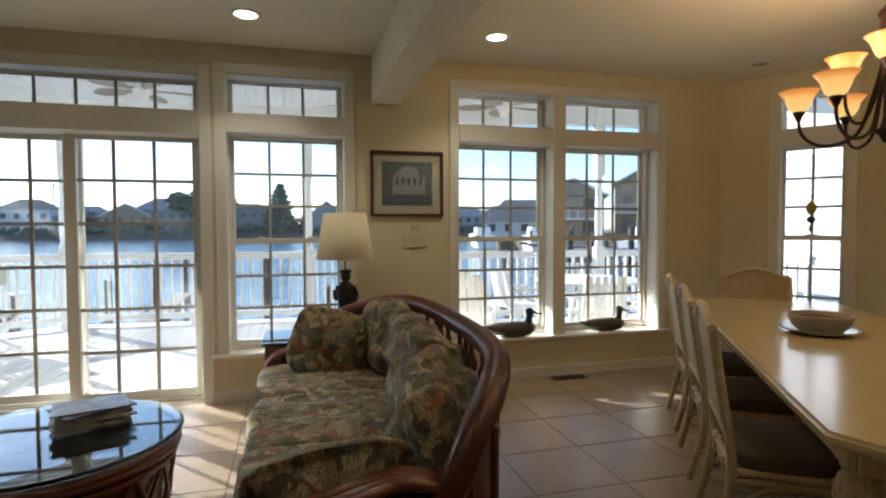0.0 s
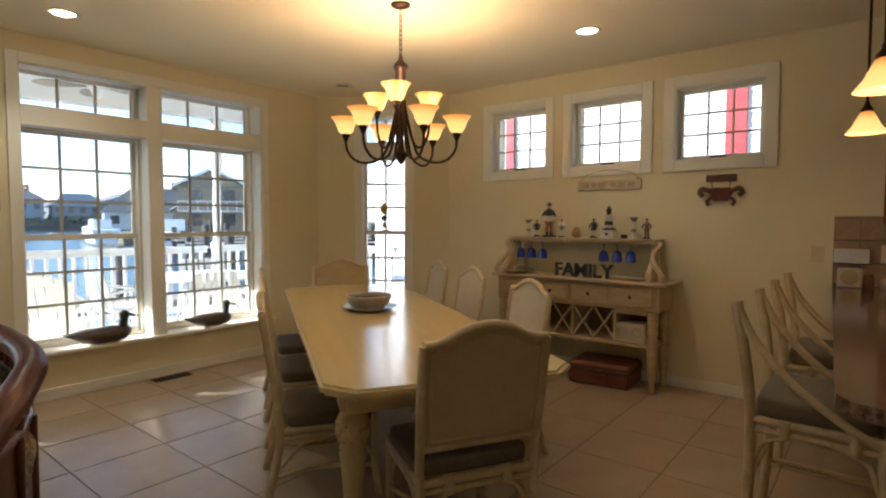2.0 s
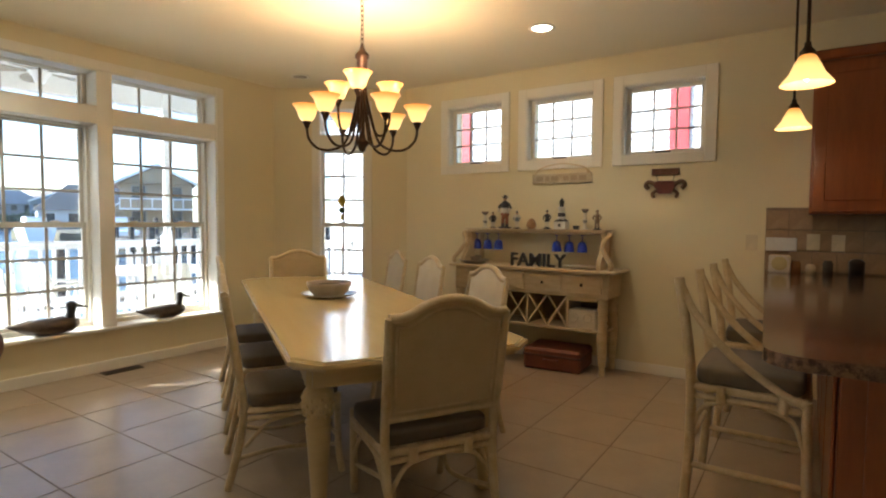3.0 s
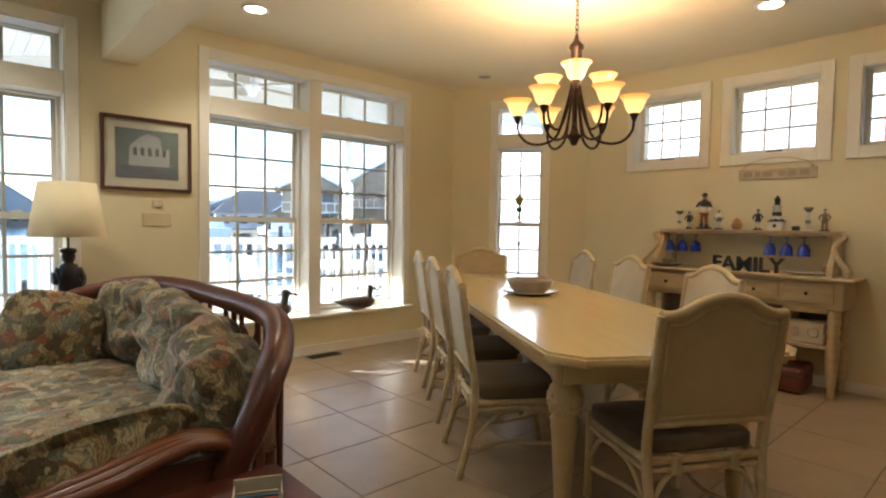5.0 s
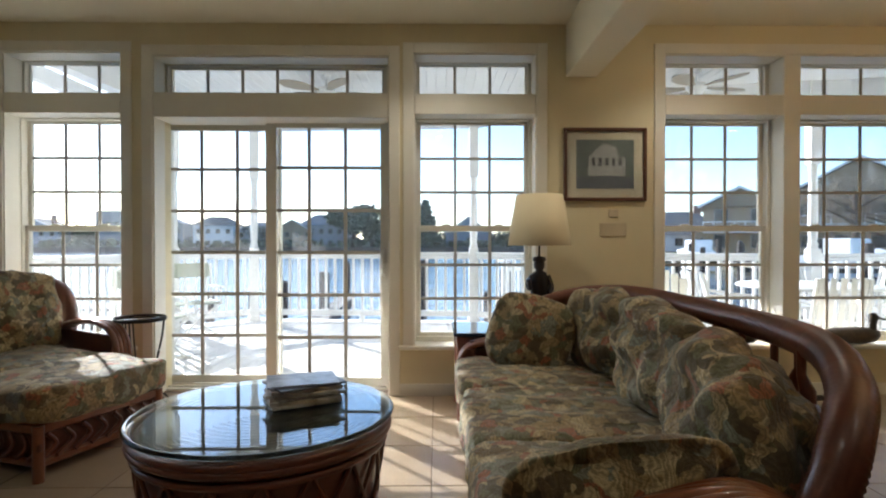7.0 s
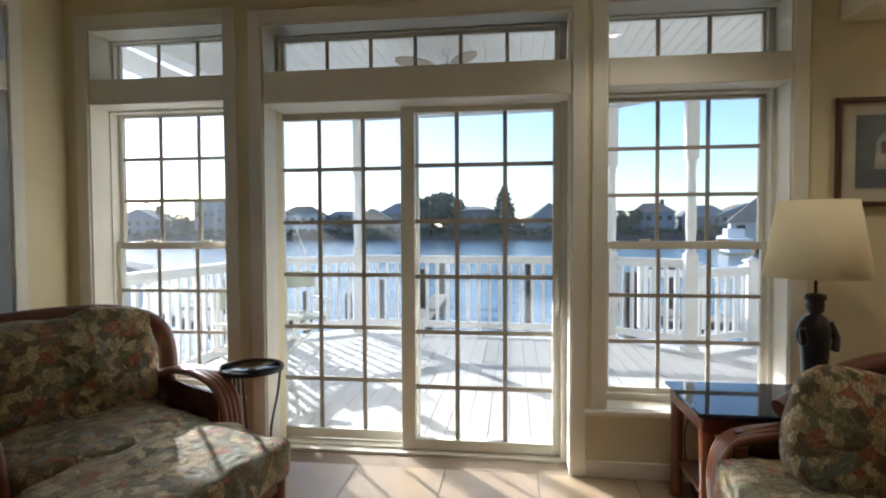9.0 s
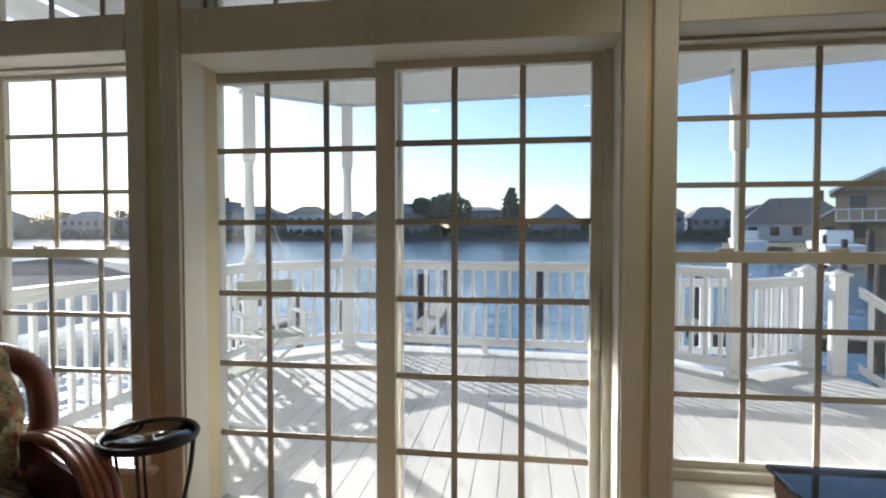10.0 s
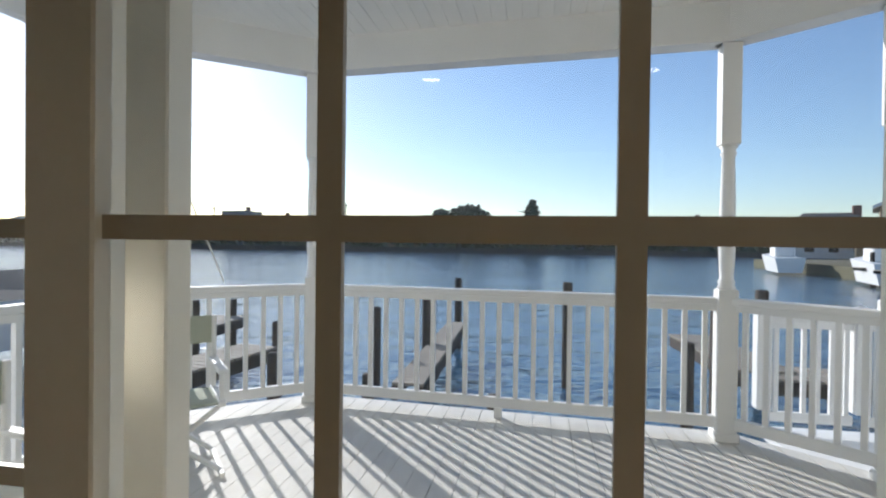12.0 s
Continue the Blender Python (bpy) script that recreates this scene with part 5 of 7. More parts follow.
# hutch against the wall
PALEWOOD = mat("washed_cream_wood", (0.60, 0.48, 0.29), (0.46, 0.34, 0.18), rough=0.45, scale=5, fine=50, bump=0.15, stretch=(1, 1, 5))
hu = thing("hutch", "washed cream wooden sideboard with drawers, wine rack and a raised shelf", "sideboard", Matrix.Translation((4.76, 2.215, 0)) @ Matrix.Diagonal((1, 0.95, 1, 1)))
part("counter", Geo().box(-0.22, -0.87, 0.875, 0.20, 0.83, 0.90, 0.006), PALEWOOD, hu)
part("case", Geo().box(-0.17, -0.80, 0.665, 0.19, 0.78, 0.874, 0.004), PALEWOOD, hu)
for k in range(4):
    y0 = -0.74 + k * 0.375
    d = part("drawer", Geo().box(-0.186, y0, 0.70, -0.1705, y0 + 0.35, 0.85, 0.004).box(-0.190, y0 + 0.02, 0.72, -0.1865, y0 + 0.33, 0.83, 0.002), PALEWOOD, hu)
    part("knob", Geo(pose(-0.191, y0 + 0.175, 0.775, 0, -90, 0)).lathe([(0.006, 0), (0.006, 0.01), (0.014, 0.018), (0.010, 0.026), (0, 0.028)], 12), BRONZE, d, "dark round knob")
HL = [(0, 0), (0.018, 0), (0.024, 0.03), (0.018, 0.06), (0.028, 0.16), (0.034, 0.33), (0.036, 0.37), (0.028, 0.40), (0.034, 0.43), (0.026, 0.46), (0.036, 0.50), (0.028, 0.53), (0.036, 0.57), (0.03, 0.60), (0.036, 0.66)]
for lx in (-0.135, 0.155):
    for ly in (-0.74, 0.74):
        part("leg", Geo().lathe([(r * 1.35, z) for r, z in HL], 16, (lx, ly, 0)), PALEWOOD, hu)
part("lower_shelf", Geo().box(-0.16, -0.76, 0.365, 0.18, 0.76, 0.39, 0.005), PALEWOOD, hu)
for y0 in (-0.42, -0.02, 0.38):
    part("rack_divider", Geo().box(-0.16, y0 - 0.01, 0.391, 0.16, y0 + 0.01, 0.664), PALEWOOD, hu)
for a, b in ((-0.41, -0.225), (-0.215, -0.03), (-0.01, 0.18), (0.19, 0.37)):
    for s in (0, 1):
        p, q = ((a, 0.40), (b, 0.655)) if s else ((b, 0.40), (a, 0.655))
        part("rack_slat", Geo().tube([(-0.15 + 0.012 * s, p[0], p[1]), (-0.15 + 0.012 * s, q[0], q[1])], 0.011, 4), PALEWOOD, hu)
part("rack_back", Geo().box(0.165, -0.76, 0.391, 0.18, 0.76, 0.664), mat("shadowed_back_board", (0.28, 0.20, 0.11), rough=0.7), hu)
part("valance", Geo().box(-0.165, -0.70, 0.63, -0.15, -0.43, 0.664, 0.004), PALEWOOD, hu)
part("top_shelf", Geo().box(-0.02, -0.70, 1.205, 0.19, 0.74, 1.228, 0.005), PALEWOOD, hu)
part("crown", Geo().box(-0.035, -0.72, 1.228, 0.195, 0.76, 1.238, 0.003), PALEWOOD, hu)
for s in (-1, 1):
    y = s * 0.70
    out = bow([(-0.17, 0.90, 0), (-0.155, 0.97, 0), (-0.10, 1.03, 0), (-0.06, 1.09, 0), (-0.03, 1.16, 0), (-0.055, 1.205, 0)], 4)
    prof = [(p.x, p.y) for p in out] + [(0.07, 1.205), (0.075, 1.12), (0.06, 1.04), (0.03, 0.96), (0.01, 0.90)]
    v = [(x, y - 0.02, z) for x, z in prof] + [(x, y + 0.02, z) for x, z in prof]
    n = len(prof)
    part("bracket", Geo().add(v, [tuple(range(n)), tuple(reversed(range(n, 2 * n)))] + [(i, n + i, n + (i + 1) % n, (i + 1) % n) for i in range(n)]), PALEWOOD, hu)
    part("scroll", Geo().tube(bow([(-0.15, s * 0.80, 0.905), (-0.155, s * 0.81, 0.95), (-0.13, s * 0.755, 1.02), (-0.10, s * 0.715, 1.09), (-0.07, s * 0.73, 1.15), (-0.045, s * 0.765, 1.19), (-0.03, s * 0.74, 1.205)], 5), 0.021, 8), PALEWOOD, hu)
for y in (-0.70, 0.66):
    part("back_post", Geo().box(0.17, y, 0.90, 0.19, y + 0.04, 1.205), PALEWOOD, hu)

BLUE = mat("cobalt_glass_body", (0.03, 0.06, 0.46), (0.02, 0.04, 0.34), rough=0.12, scale=5, bump=0, coat=0.5)
part("glass_rack", Geo().box(0.0, -0.60, 1.19, 0.15, -0.18, 1.203).box(0.0, 0.22, 1.19, 0.15, 0.64, 1.203), PALEWOOD, hu)
for y in (-0.52, -0.40, -0.28, 0.32, 0.44, 0.56):
    gl = thing("wine_glass", "cobalt blue glass hanging upside down from the shelf", "glass", pose(4.82, 2.29 + y, 1.035), "hanging blue glasses")
    part("bowl", Geo().lathe([(0.047, 0.0), (0.046, 0.02), (0.042, 0.06), (0.030, 0.088), (0.006, 0.10), (0.004, 0.099), (0.027, 0.085), (0.039, 0.06), (0.043, 0.02), (0.044, 0.0)], 18), BLUE, gl)
    part("stem", Geo().lathe([(0.004, 0.09), (0.004, 0.145), (0.028, 0.152), (0.028, 0.155), (0, 0.155)], 12), BLUE, gl)


def lettering(name, text, size, deep, material, m, label, category):
    """Raised letters cut as a mesh."""
    cu = bpy.data.curves.new("letters", "FONT")
    cu.body, cu.size, cu.extrude, cu.align_x, cu.offset = text, size, deep, "CENTER", 0.004
    ob = bpy.data.objects.new("letters", cu)
    scene.collection.objects.link(ob)
    me = bpy.data.meshes.new_from_object(ob.evaluated_get(bpy.context.evaluated_depsgraph_get()))
    bpy.data.objects.remove(ob)
    me.materials.clear()
    me.materials.append(material)
    made = new(name, me)
    made.matrix_world = m
    return tagged(made, label, category)


BLACK = mat("black_paint", (0.02, 0.02, 0.022), rough=0.4, scale=10)
fam = lettering("word_sign", "FAMILY", 0.165, 0.012, BLACK, Matrix.Translation((4.66, 2.13, 0.905)) @ Matrix(((0, 0, -1, 0), (-1, 0, 0, 0), (0, 1, 0, 0), (0, 0, 0, 1))), "black cut-out letters reading FAMILY on the sideboard", "sign")

CLAY = [(0.10, 0.10, 0.13), (0.62, 0.56, 0.44), (0.35, 0.16, 0.06), (0.50, 0.48, 0.44), (0.12, 0.14, 0.20), (0.30, 0.24, 0.16)]


def painted(name, bands):
    """Glazed figure painted in bands from its foot to its top."""
    m = MATS[name] = bpy.data.materials.new(name)
    m.use_nodes = True
    t, bs = m.node_tree, m.node_tree.nodes["Principled BSDF"]
    co = t.nodes.new("ShaderNodeTexCoord")
    nz = node(t, "ShaderNodeTexNoise", Scale=9.0, Detail=2.0)
    t.links.new(co.outputs["Generated"], nz.inputs["Vector"])
    sep = t.nodes.new("ShaderNodeSeparateXYZ")
    t.links.new(co.outputs["Generated"], sep.inputs[0])
    ad = t.nodes.new("ShaderNodeMath")
    ad.operation, ad.inputs[1].default_value = "MULTIPLY_ADD", 0.16
    t.links.new(nz.outputs[0], ad.inputs[0])
    t.links.new(sep.outputs[2], ad.inputs[2])
    ramp = t.nodes.new("ShaderNodeValToRGB")
    ramp.color_ramp.interpolation = "CONSTANT"
    for n, (p, c) in enumerate(bands):
        e = ramp.color_ramp.elements[n] if n < 2 else ramp.color_ramp.elements.new(p)
        e.position, e.color = min(1.0, p + 0.08), (*c, 1)
    t.links.new(ad.outputs[0], ramp.inputs[0])
    t.links.new(ramp.outputs[0], bs.inputs["Base Color"])
    bs.inputs["Roughness"].default_value = 0.4
    return m


DKCOAT, SKIN, CREAM, RUST = (0.03, 0.03, 0.04), (0.42, 0.25, 0.15), (0.62, 0.58, 0.48), (0.30, 0.11, 0.05)
SAILOR = painted("painted_sailor", ((0.0, DKCOAT), (0.14, RUST), (0.45, CREAM), (0.60, DKCOAT), (0.82, SKIN), (0.90, DKCOAT)))
MATE = painted("painted_mate", ((0.0, DKCOAT), (0.12, CREAM), (0.38, DKCOAT), (0.80, SKIN), (0.91, DKCOAT)))
PALEMATE = painted("painted_pale_figure", ((0.0, DKCOAT), (0.08, CREAM), (0.42, (0.16, 0.20, 0.25)), (0.62, CREAM), (0.80, SKIN), (0.90, (0.10, 0.12, 0.16))))
BROWNFIG = painted("painted_brown_figure", ((0.0, DKCOAT), (0.10, (0.20, 0.13, 0.07)), (0.70, (0.28, 0.20, 0.13)), (0.85, SKIN), (0.93, (0.16, 0.10, 0.06))))
CANDLE = painted("painted_candlestick", ((0.0, CREAM), (0.30, (0.22, 0.22, 0.22)), (0.45, CREAM), (0.80, (0.12, 0.11, 0.10)), (0.92, (0.26, 0.20, 0.14))))


def figurine(y, h, w, glaze, label, candle=False):
    """A carved figure on a small base: two legs, coat, arms held in, head and brimmed hat."""
    if candle:
        g = Geo().lathe([(0, 0), (w, 0), (w, 0.05 * h), (0.5 * w, 0.10 * h), (0.4 * w, 0.3 * h), (0.65 * w, 0.42 * h), (0.38 * w, 0.55 * h), (0.42 * w, 0.8 * h), (0.95 * w, 0.93 * h), (w, h), (0, h)], 14)
    else:
        g = Geo().lathe([(0, 0), (w, 0), (w, 0.05 * h), (0, 0.055 * h)], 12)
        for s in (-1, 1):
            g.tube([(0, s * 0.35 * w, 0.05 * h), (0.0, s * 0.34 * w, 0.25 * h), (0, s * 0.22 * w, 0.45 * h)], (0.26 * w, 0.24 * w, 0.30 * w), 8)
            g.tube([(0, s * 0.55 * w, 0.75 * h), (-0.1 * w, s * 1.0 * w, 0.60 * h), (-0.45 * w, s * 0.75 * w, 0.50 * h)], (0.20 * w, 0.19 * w, 0.15 * w), 7)
        g.lathe([(0.30 * w, 0.36 * h), (0.78 * w, 0.40 * h), (0.55 * w, 0.56 * h), (0.68 * w, 0.72 * h), (0.48 * w, 0.79 * h), (0.18 * w, 0.82 * h), (0.30 * w, 0.86 * h), (0.32 * w, 0.90 * h), (0.24 * w, 0.92 * h), (0.58 * w, 0.93 * h), (0.52 * w, 0.945 * h), (0.26 * w, 0.95 * h), (0.24 * w, 0.99 * h), (0, h)], 14, sy=0.85)
    solid("figurine", g, glaze, label, "figurine", pose(4.85, 2.29 + y, 1.239), "figurines on the shelf")


figurine(0.49, 0.165, 0.036, CANDLE, "pale slim candlestick on the sideboard shelf", True)
figurine(0.40, 0.16, 0.036, MATE, "small figurine in a dark coat on the sideboard shelf")
figurine(0.27, 0.325, 0.066, SAILOR, "tall painted sea captain figurine in a dark coat")
figurine(0.14, 0.17, 0.036, PALEMATE, "small grey and white figurine on the sideboard shelf")
figurine(-0.17, 0.175, 0.037, MATE, "small figurine in a dark coat beside the lighthouse")
figurine(-0.53, 0.185, 0.034, CANDLE, "pale slim candlestick on the sideboard shelf", True)
figurine(-0.64, 0.175, 0.037, BROWNFIG, "small brown carved figurine at the shelf's end")
solid("seashell", Geo().lathe([(0, 0), (0.04, 0.0), (0.062, 0.03), (0.05, 0.07), (0.02, 0.095), (0, 0.10)], 12, sy=0.7), mat("shell", (0.45, 0.26, 0.12), (0.26, 0.13, 0.05), rough=0.5, scale=30), "brown rounded seashell on the shelf", "seashell", pose(4.85, 2.29 - 0.01, 1.239))
lh = thing("lighthouse_model", "black and white model lighthouse on the shelf", "model", pose(4.85, 2.29 - 0.31, 1.239))
WHT = mat("white_glaze", (0.72, 0.70, 0.64), rough=0.35, scale=8)
part("house", Geo().box(-0.05, -0.055, 0, 0.05, 0.055, 0.07, 0.004), WHT, lh)
part("roof", Geo().lathe([(0.075, 0.07), (0.04, 0.095), (0, 0.097)], 4), BLACK, lh)
part("tower", Geo().lathe([(0.038, 0.07), (0.028, 0.19), (0.036, 0.195), (0.036, 0.203), (0.02, 0.205)], 16), WHT, lh)
part("band", Geo().lathe([(0.0352, 0.115), (0.0335, 0.15), (0.0325, 0.15), (0.034, 0.115)], 16), BLACK, lh)
part("lantern", Geo().lathe([(0.02, 0.204), (0.02, 0.24), (0.028, 0.244), (0.012, 0.27), (0.004, 0.285), (0, 0.285)], 12), BLACK, lh)
part("window", Geo().box(-0.053, -0.012, 0.025, -0.0505, 0.012, 0.05), BLACK, lh)
solid("trinket_box", Geo().box(-0.02, -0.025, 0, 0.02, 0.025, 0.035, 0.004), BLACK, "tiny black box beside the model lighthouse", "box", pose(4.85, 1.84, 1.239))

pt = solid("serving_dish", Geo().lathe([(0, 0), (0.08, 0), (0.15, 0.03), (0.155, 0.036), (0.08, 0.01), (0, 0.01)], 28), STONE, "shallow patterned dish on the sideboard", "dish", pose(4.68, 2.80, 0.901))
solid("serving_bowl", Geo().lathe([(0, 0), (0.06, 0), (0.10, 0.05), (0.105, 0.06), (0.09, 0.045), (0, 0.01)], 24), STONE, "small stoneware bowl on the sideboard", "bowl", pose(4.80, 2.90, 0.901))
solid("oval_platter", Geo().lathe([(0, 0), (0.10, 0), (0.17, 0.02), (0.172, 0.026), (0.10, 0.008), (0, 0.008)], 28, sx=0.6), mat("ivory_china", (0.62, 0.56, 0.42), rough=0.3), "oval ivory platter on the sideboard", "platter", pose(4.70, 1.72, 0.901))
solid("candle_jar", Geo().lathe([(0, 0), (0.035, 0), (0.037, 0.07), (0.030, 0.075), (0, 0.07)], 18), mat("amber_jar", (0.30, 0.12, 0.05), rough=0.3), "small amber candle jar on the sideboard", "jar", pose(4.80, 1.60, 0.901))
bk = thing("storage_bin", "white woven storage bin with two handles on the lower shelf", "bin", pose(4.72, 1.70, 0.391))
WHBIN = weave_mat("white_woven_bin", (0.66, 0.60, 0.48), (0.52, 0.46, 0.34), 30.0)
part("body", Geo().box(-0.10, -0.13, 0, 0.10, 0.13, 0.16, 0.01), WHBIN, bk)
for y in (-0.06, 0.06):
    part("handle", Geo().tube([(-0.104, y + 0.035 * math.cos(t), 0.09 + 0.035 * math.sin(t)) for t in [2 * math.pi * i / 16 for i in range(16)]], 0.006, 6, close=True), WHBIN, bk)
LEATHER = mat("red_brown_leather", (0.20, 0.06, 0.025), (0.12, 0.03, 0.015), rough=0.5, scale=8, fine=120, bump=0.3)
sc = thing("suitcase", "old red-brown leather suitcase lying under the sideboard", "suitcase", pose(4.75, 1.95, 0, 0, 0, 4))
part("body", Geo().box(-0.20, -0.26, 0.0, 0.20, 0.26, 0.19, 0.02), LEATHER, sc)
part("lid_band", Geo().box(-0.204, -0.264, 0.12, 0.204, 0.264, 0.14, 0.006), mat("dark_leather", (0.07, 0.03, 0.02), rough=0.5, scale=10), sc)
part("handle", Geo().tube(bow([(-0.205, -0.06, 0.10), (-0.235, -0.05, 0.10), (-0.235, 0.05, 0.10), (-0.205, 0.06, 0.10)], 4), 0.009, 6), LEATHER, sc)
solid("duffel_bag", Geo(pose(0, 0, 0.12, 0, 0, 0)).pad(-0.15, -0.24, -0.12, 0.15, 0.24, 0.12, 0.9, 8, 0.02, 3), mat("dark_canvas", (0.03, 0.03, 0.035), rough=0.85, scale=10, fine=200, bump=0.3), "dark soft bag pushed under the sideboard", "bag", pose(4.74, 2.86, 0))

# wall signs
sg = thing("hanging_sign", "weathered white wooden plank sign hanging from a wire", "sign", pose(EX - 0.001, 2.03, 1.712))
part("plank", Geo().box(-0.018, -0.29, -0.045, 0, 0.29, 0.045, 0.004), mat("weathered_white_board", (0.62, 0.54, 0.38), (0.42, 0.34, 0.22), rough=0.85, scale=10, fine=60, bump=0.3), sg)
part("wire", Geo().tube(bow([(-0.012, -0.27, 0.04), (-0.014, -0.20, 0.10), (-0.012, 0.0, 0.135), (-0.014, 0.20, 0.10), (-0.012, 0.27, 0.04)], 6), 0.006, 6), CANE, sg)
for k, (a, b) in enumerate(((-0.24, -0.17), (-0.15, -0.09), (-0.07, -0.02), (0.03, 0.10), (0.12, 0.16), (0.18, 0.25))):
    part("lettering", Geo().box(-0.020, a, -0.022, -0.0185, b, 0.022), mat("faded_letter", (0.45, 0.36, 0.24), rough=0.9), sg)
part("knot", Geo().lathe([(0, -0.015), (0.02, 0.0), (0, 0.02)], 10, (-0.025, -0.26, 0.05)), CANE, sg)
cr = thing("crab_sign", "carved wooden crab under a small brown plank", "wall ornament", pose(EX - 0.001, 1.115, 1.60))
part("plank", Geo().box(-0.016, -0.11, 0.105, 0, 0.11, 0.16, 0.003), mat("brown_board", (0.14, 0.06, 0.03), (0.09, 0.035, 0.02), rough=0.7, scale=12), cr)
part("hanger", Geo().tube([(-0.008, -0.07, 0.105), (-0.008, -0.06, 0.04)], 0.003, 5).tube([(-0.008, 0.07, 0.105), (-0.008, 0.06, 0.04)], 0.003, 5), IRON, cr)
CRAB = mat("dark_red_paint", (0.16, 0.028, 0.02), (0.08, 0.02, 0.015), rough=0.6, scale=14)
g = Geo()
outl = [(0.105, 0.045), (0.05, 0.055), (-0.05, 0.055), (-0.105, 0.045), (-0.07, -0.01), (-0.05, -0.05), (0.05, -0.05), (0.07, -0.01)]
v = [(-0.03, y, z) for y, z in outl] + [(0, y * 1.03, z * 1.03) for y, z in outl]
g.add(v, [tuple(reversed(range(8))), tuple(range(8, 16))] + [(i, (i + 1) % 8, 8 + (i + 1) % 8, 8 + i) for i in range(8)])
part("shell", g, CRAB, cr)
for s in (-1, 1):
    part("claw", Geo().tube(bow([(-0.018, s * 0.08, 0.03), (-0.018, s * 0.13, 0.05), (-0.018, s * 0.155, 0.02), (-0.018, s * 0.13, -0.01)], 4), 0.018, 8), mat("brown_claw", (0.15, 0.08, 0.04), rough=0.6), cr)
    part("leg", Geo().tube(bow([(-0.015, s * 0.06, -0.02), (-0.015, s * 0.10, -0.05), (-0.015, s * 0.085, -0.085)], 4), 0.014, 6), MATS["brown_claw"], cr)

# sun catcher in the narrow window
scx, scy = 4.50, 4.40
su = thing("sun_catcher", "hanging yellow and green stained-glass sun catcher", "sun catcher", pose(scx, scy, 1.50, 0, 0, CANT_TURN))
part("cord", Geo().tube([(0, 0, 0.1), (0, 0, 0.50)], 0.0025, 5), IRON, su)
SY_ = mat("yellow_glass", (0.55, 0.38, 0.03), (0.30, 0.22, 0.02), rough=0.2, scale=30, bump=0)
part("disc", Geo().lathe([(0, -0.05), (0.03, -0.02), (0.045, 0.02), (0.03, 0.06), (0, 0.09)], 12, sy=0.3), SY_, su)
part("bead", Geo().lathe([(0, -0.12), (0.028, -0.10), (0.036, -0.08), (0.02, -0.055), (0, -0.05)], 12, sy=0.3), mat("green_glass", (0.05, 0.10, 0.03), rough=0.2), su)
part("drop", Geo().lathe([(0, -0.20), (0.018, -0.175), (0.012, -0.13), (0, -0.12)], 10, sy=0.4), SY_, su)

# ---------- ceiling lights ----------
LENS = glow_mat("lit_downlight_lens", (1.0, 0.86, 0.62), 9.0)
DULL = mat("unlit_lens", (0.35, 0.31, 0.24), rough=0.4)


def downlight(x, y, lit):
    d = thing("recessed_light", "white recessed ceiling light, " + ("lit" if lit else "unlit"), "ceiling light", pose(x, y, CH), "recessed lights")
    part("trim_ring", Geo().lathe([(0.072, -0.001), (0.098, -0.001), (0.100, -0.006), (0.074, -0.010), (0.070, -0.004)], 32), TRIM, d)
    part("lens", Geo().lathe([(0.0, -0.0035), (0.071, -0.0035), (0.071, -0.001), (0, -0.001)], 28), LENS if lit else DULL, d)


# includes fittings for the three added fill lights at y 1.30
for x, y in RECESSED_AND_FILL:
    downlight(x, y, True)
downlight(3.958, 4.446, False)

# ---------- kitchen side ----------
def granite_mat():
    m = mat("brown_granite", (0.20, 0.11, 0.06), (0.05, 0.025, 0.015), rough=0.12, scale=40, fine=220, bump=0.0, spread=0.12, coat=0.4)
    return m


GRANITE = granite_mat()
CHERRY = mat("cherry_cabinet_wood", (0.30, 0.085, 0.022), (0.20, 0.05, 0.012), rough=0.3, scale=3, fine=40, bump=0.05, stretch=(6, 6, 0.7), coat=0.35)
corner = arc(1.97, 0.08, 0.12, 90, 180, 6)
top_outline = [(EX - 0.002, 0.375)] + corner + arc(1.97, -0.48, 0.12, 180, 270, 6) + [(EX - 0.002, -0.60)]
bar = thing("counter", "brown granite breakfast bar on cherry cabinets", "counter", pose(0, 0, 0))
part("worktop", Geo().prism([(x, y) for x, y in reversed(top_outline)], 0.905, 0.945), GRANITE, bar, "polished brown granite top with a rough edge")
part("base", Geo().box(2.22, -0.55, 0.0, EX - 0.002, 0.0, 0.904, 0.004), CHERRY, bar)
part("end_panel", Geo().box(2.205, -0.48, 0.12, 2.219, -0.07, 0.84, 0.004), CHERRY, bar)
for k in range(4):
    part("panel", Geo().box(2.30 + 0.66 * k, 0.001, 0.12, 2.88 + 0.66 * k, 0.014, 0.84, 0.005), CHERRY, bar)
side = thing("side_counter", "granite counter along the wall on cherry base cabinets", "counter", pose(0, 0, 0))
part("worktop", Geo().box(EX - 0.62, SY + 0.005, 0.905, EX - 0.002, -0.605, 0.945, 0.006), GRANITE, side)
part("base", Geo().box(EX - 0.58, SY + 0.005, 0.0, EX - 0.002, -0.605, 0.904, 0.004), CHERRY, side)

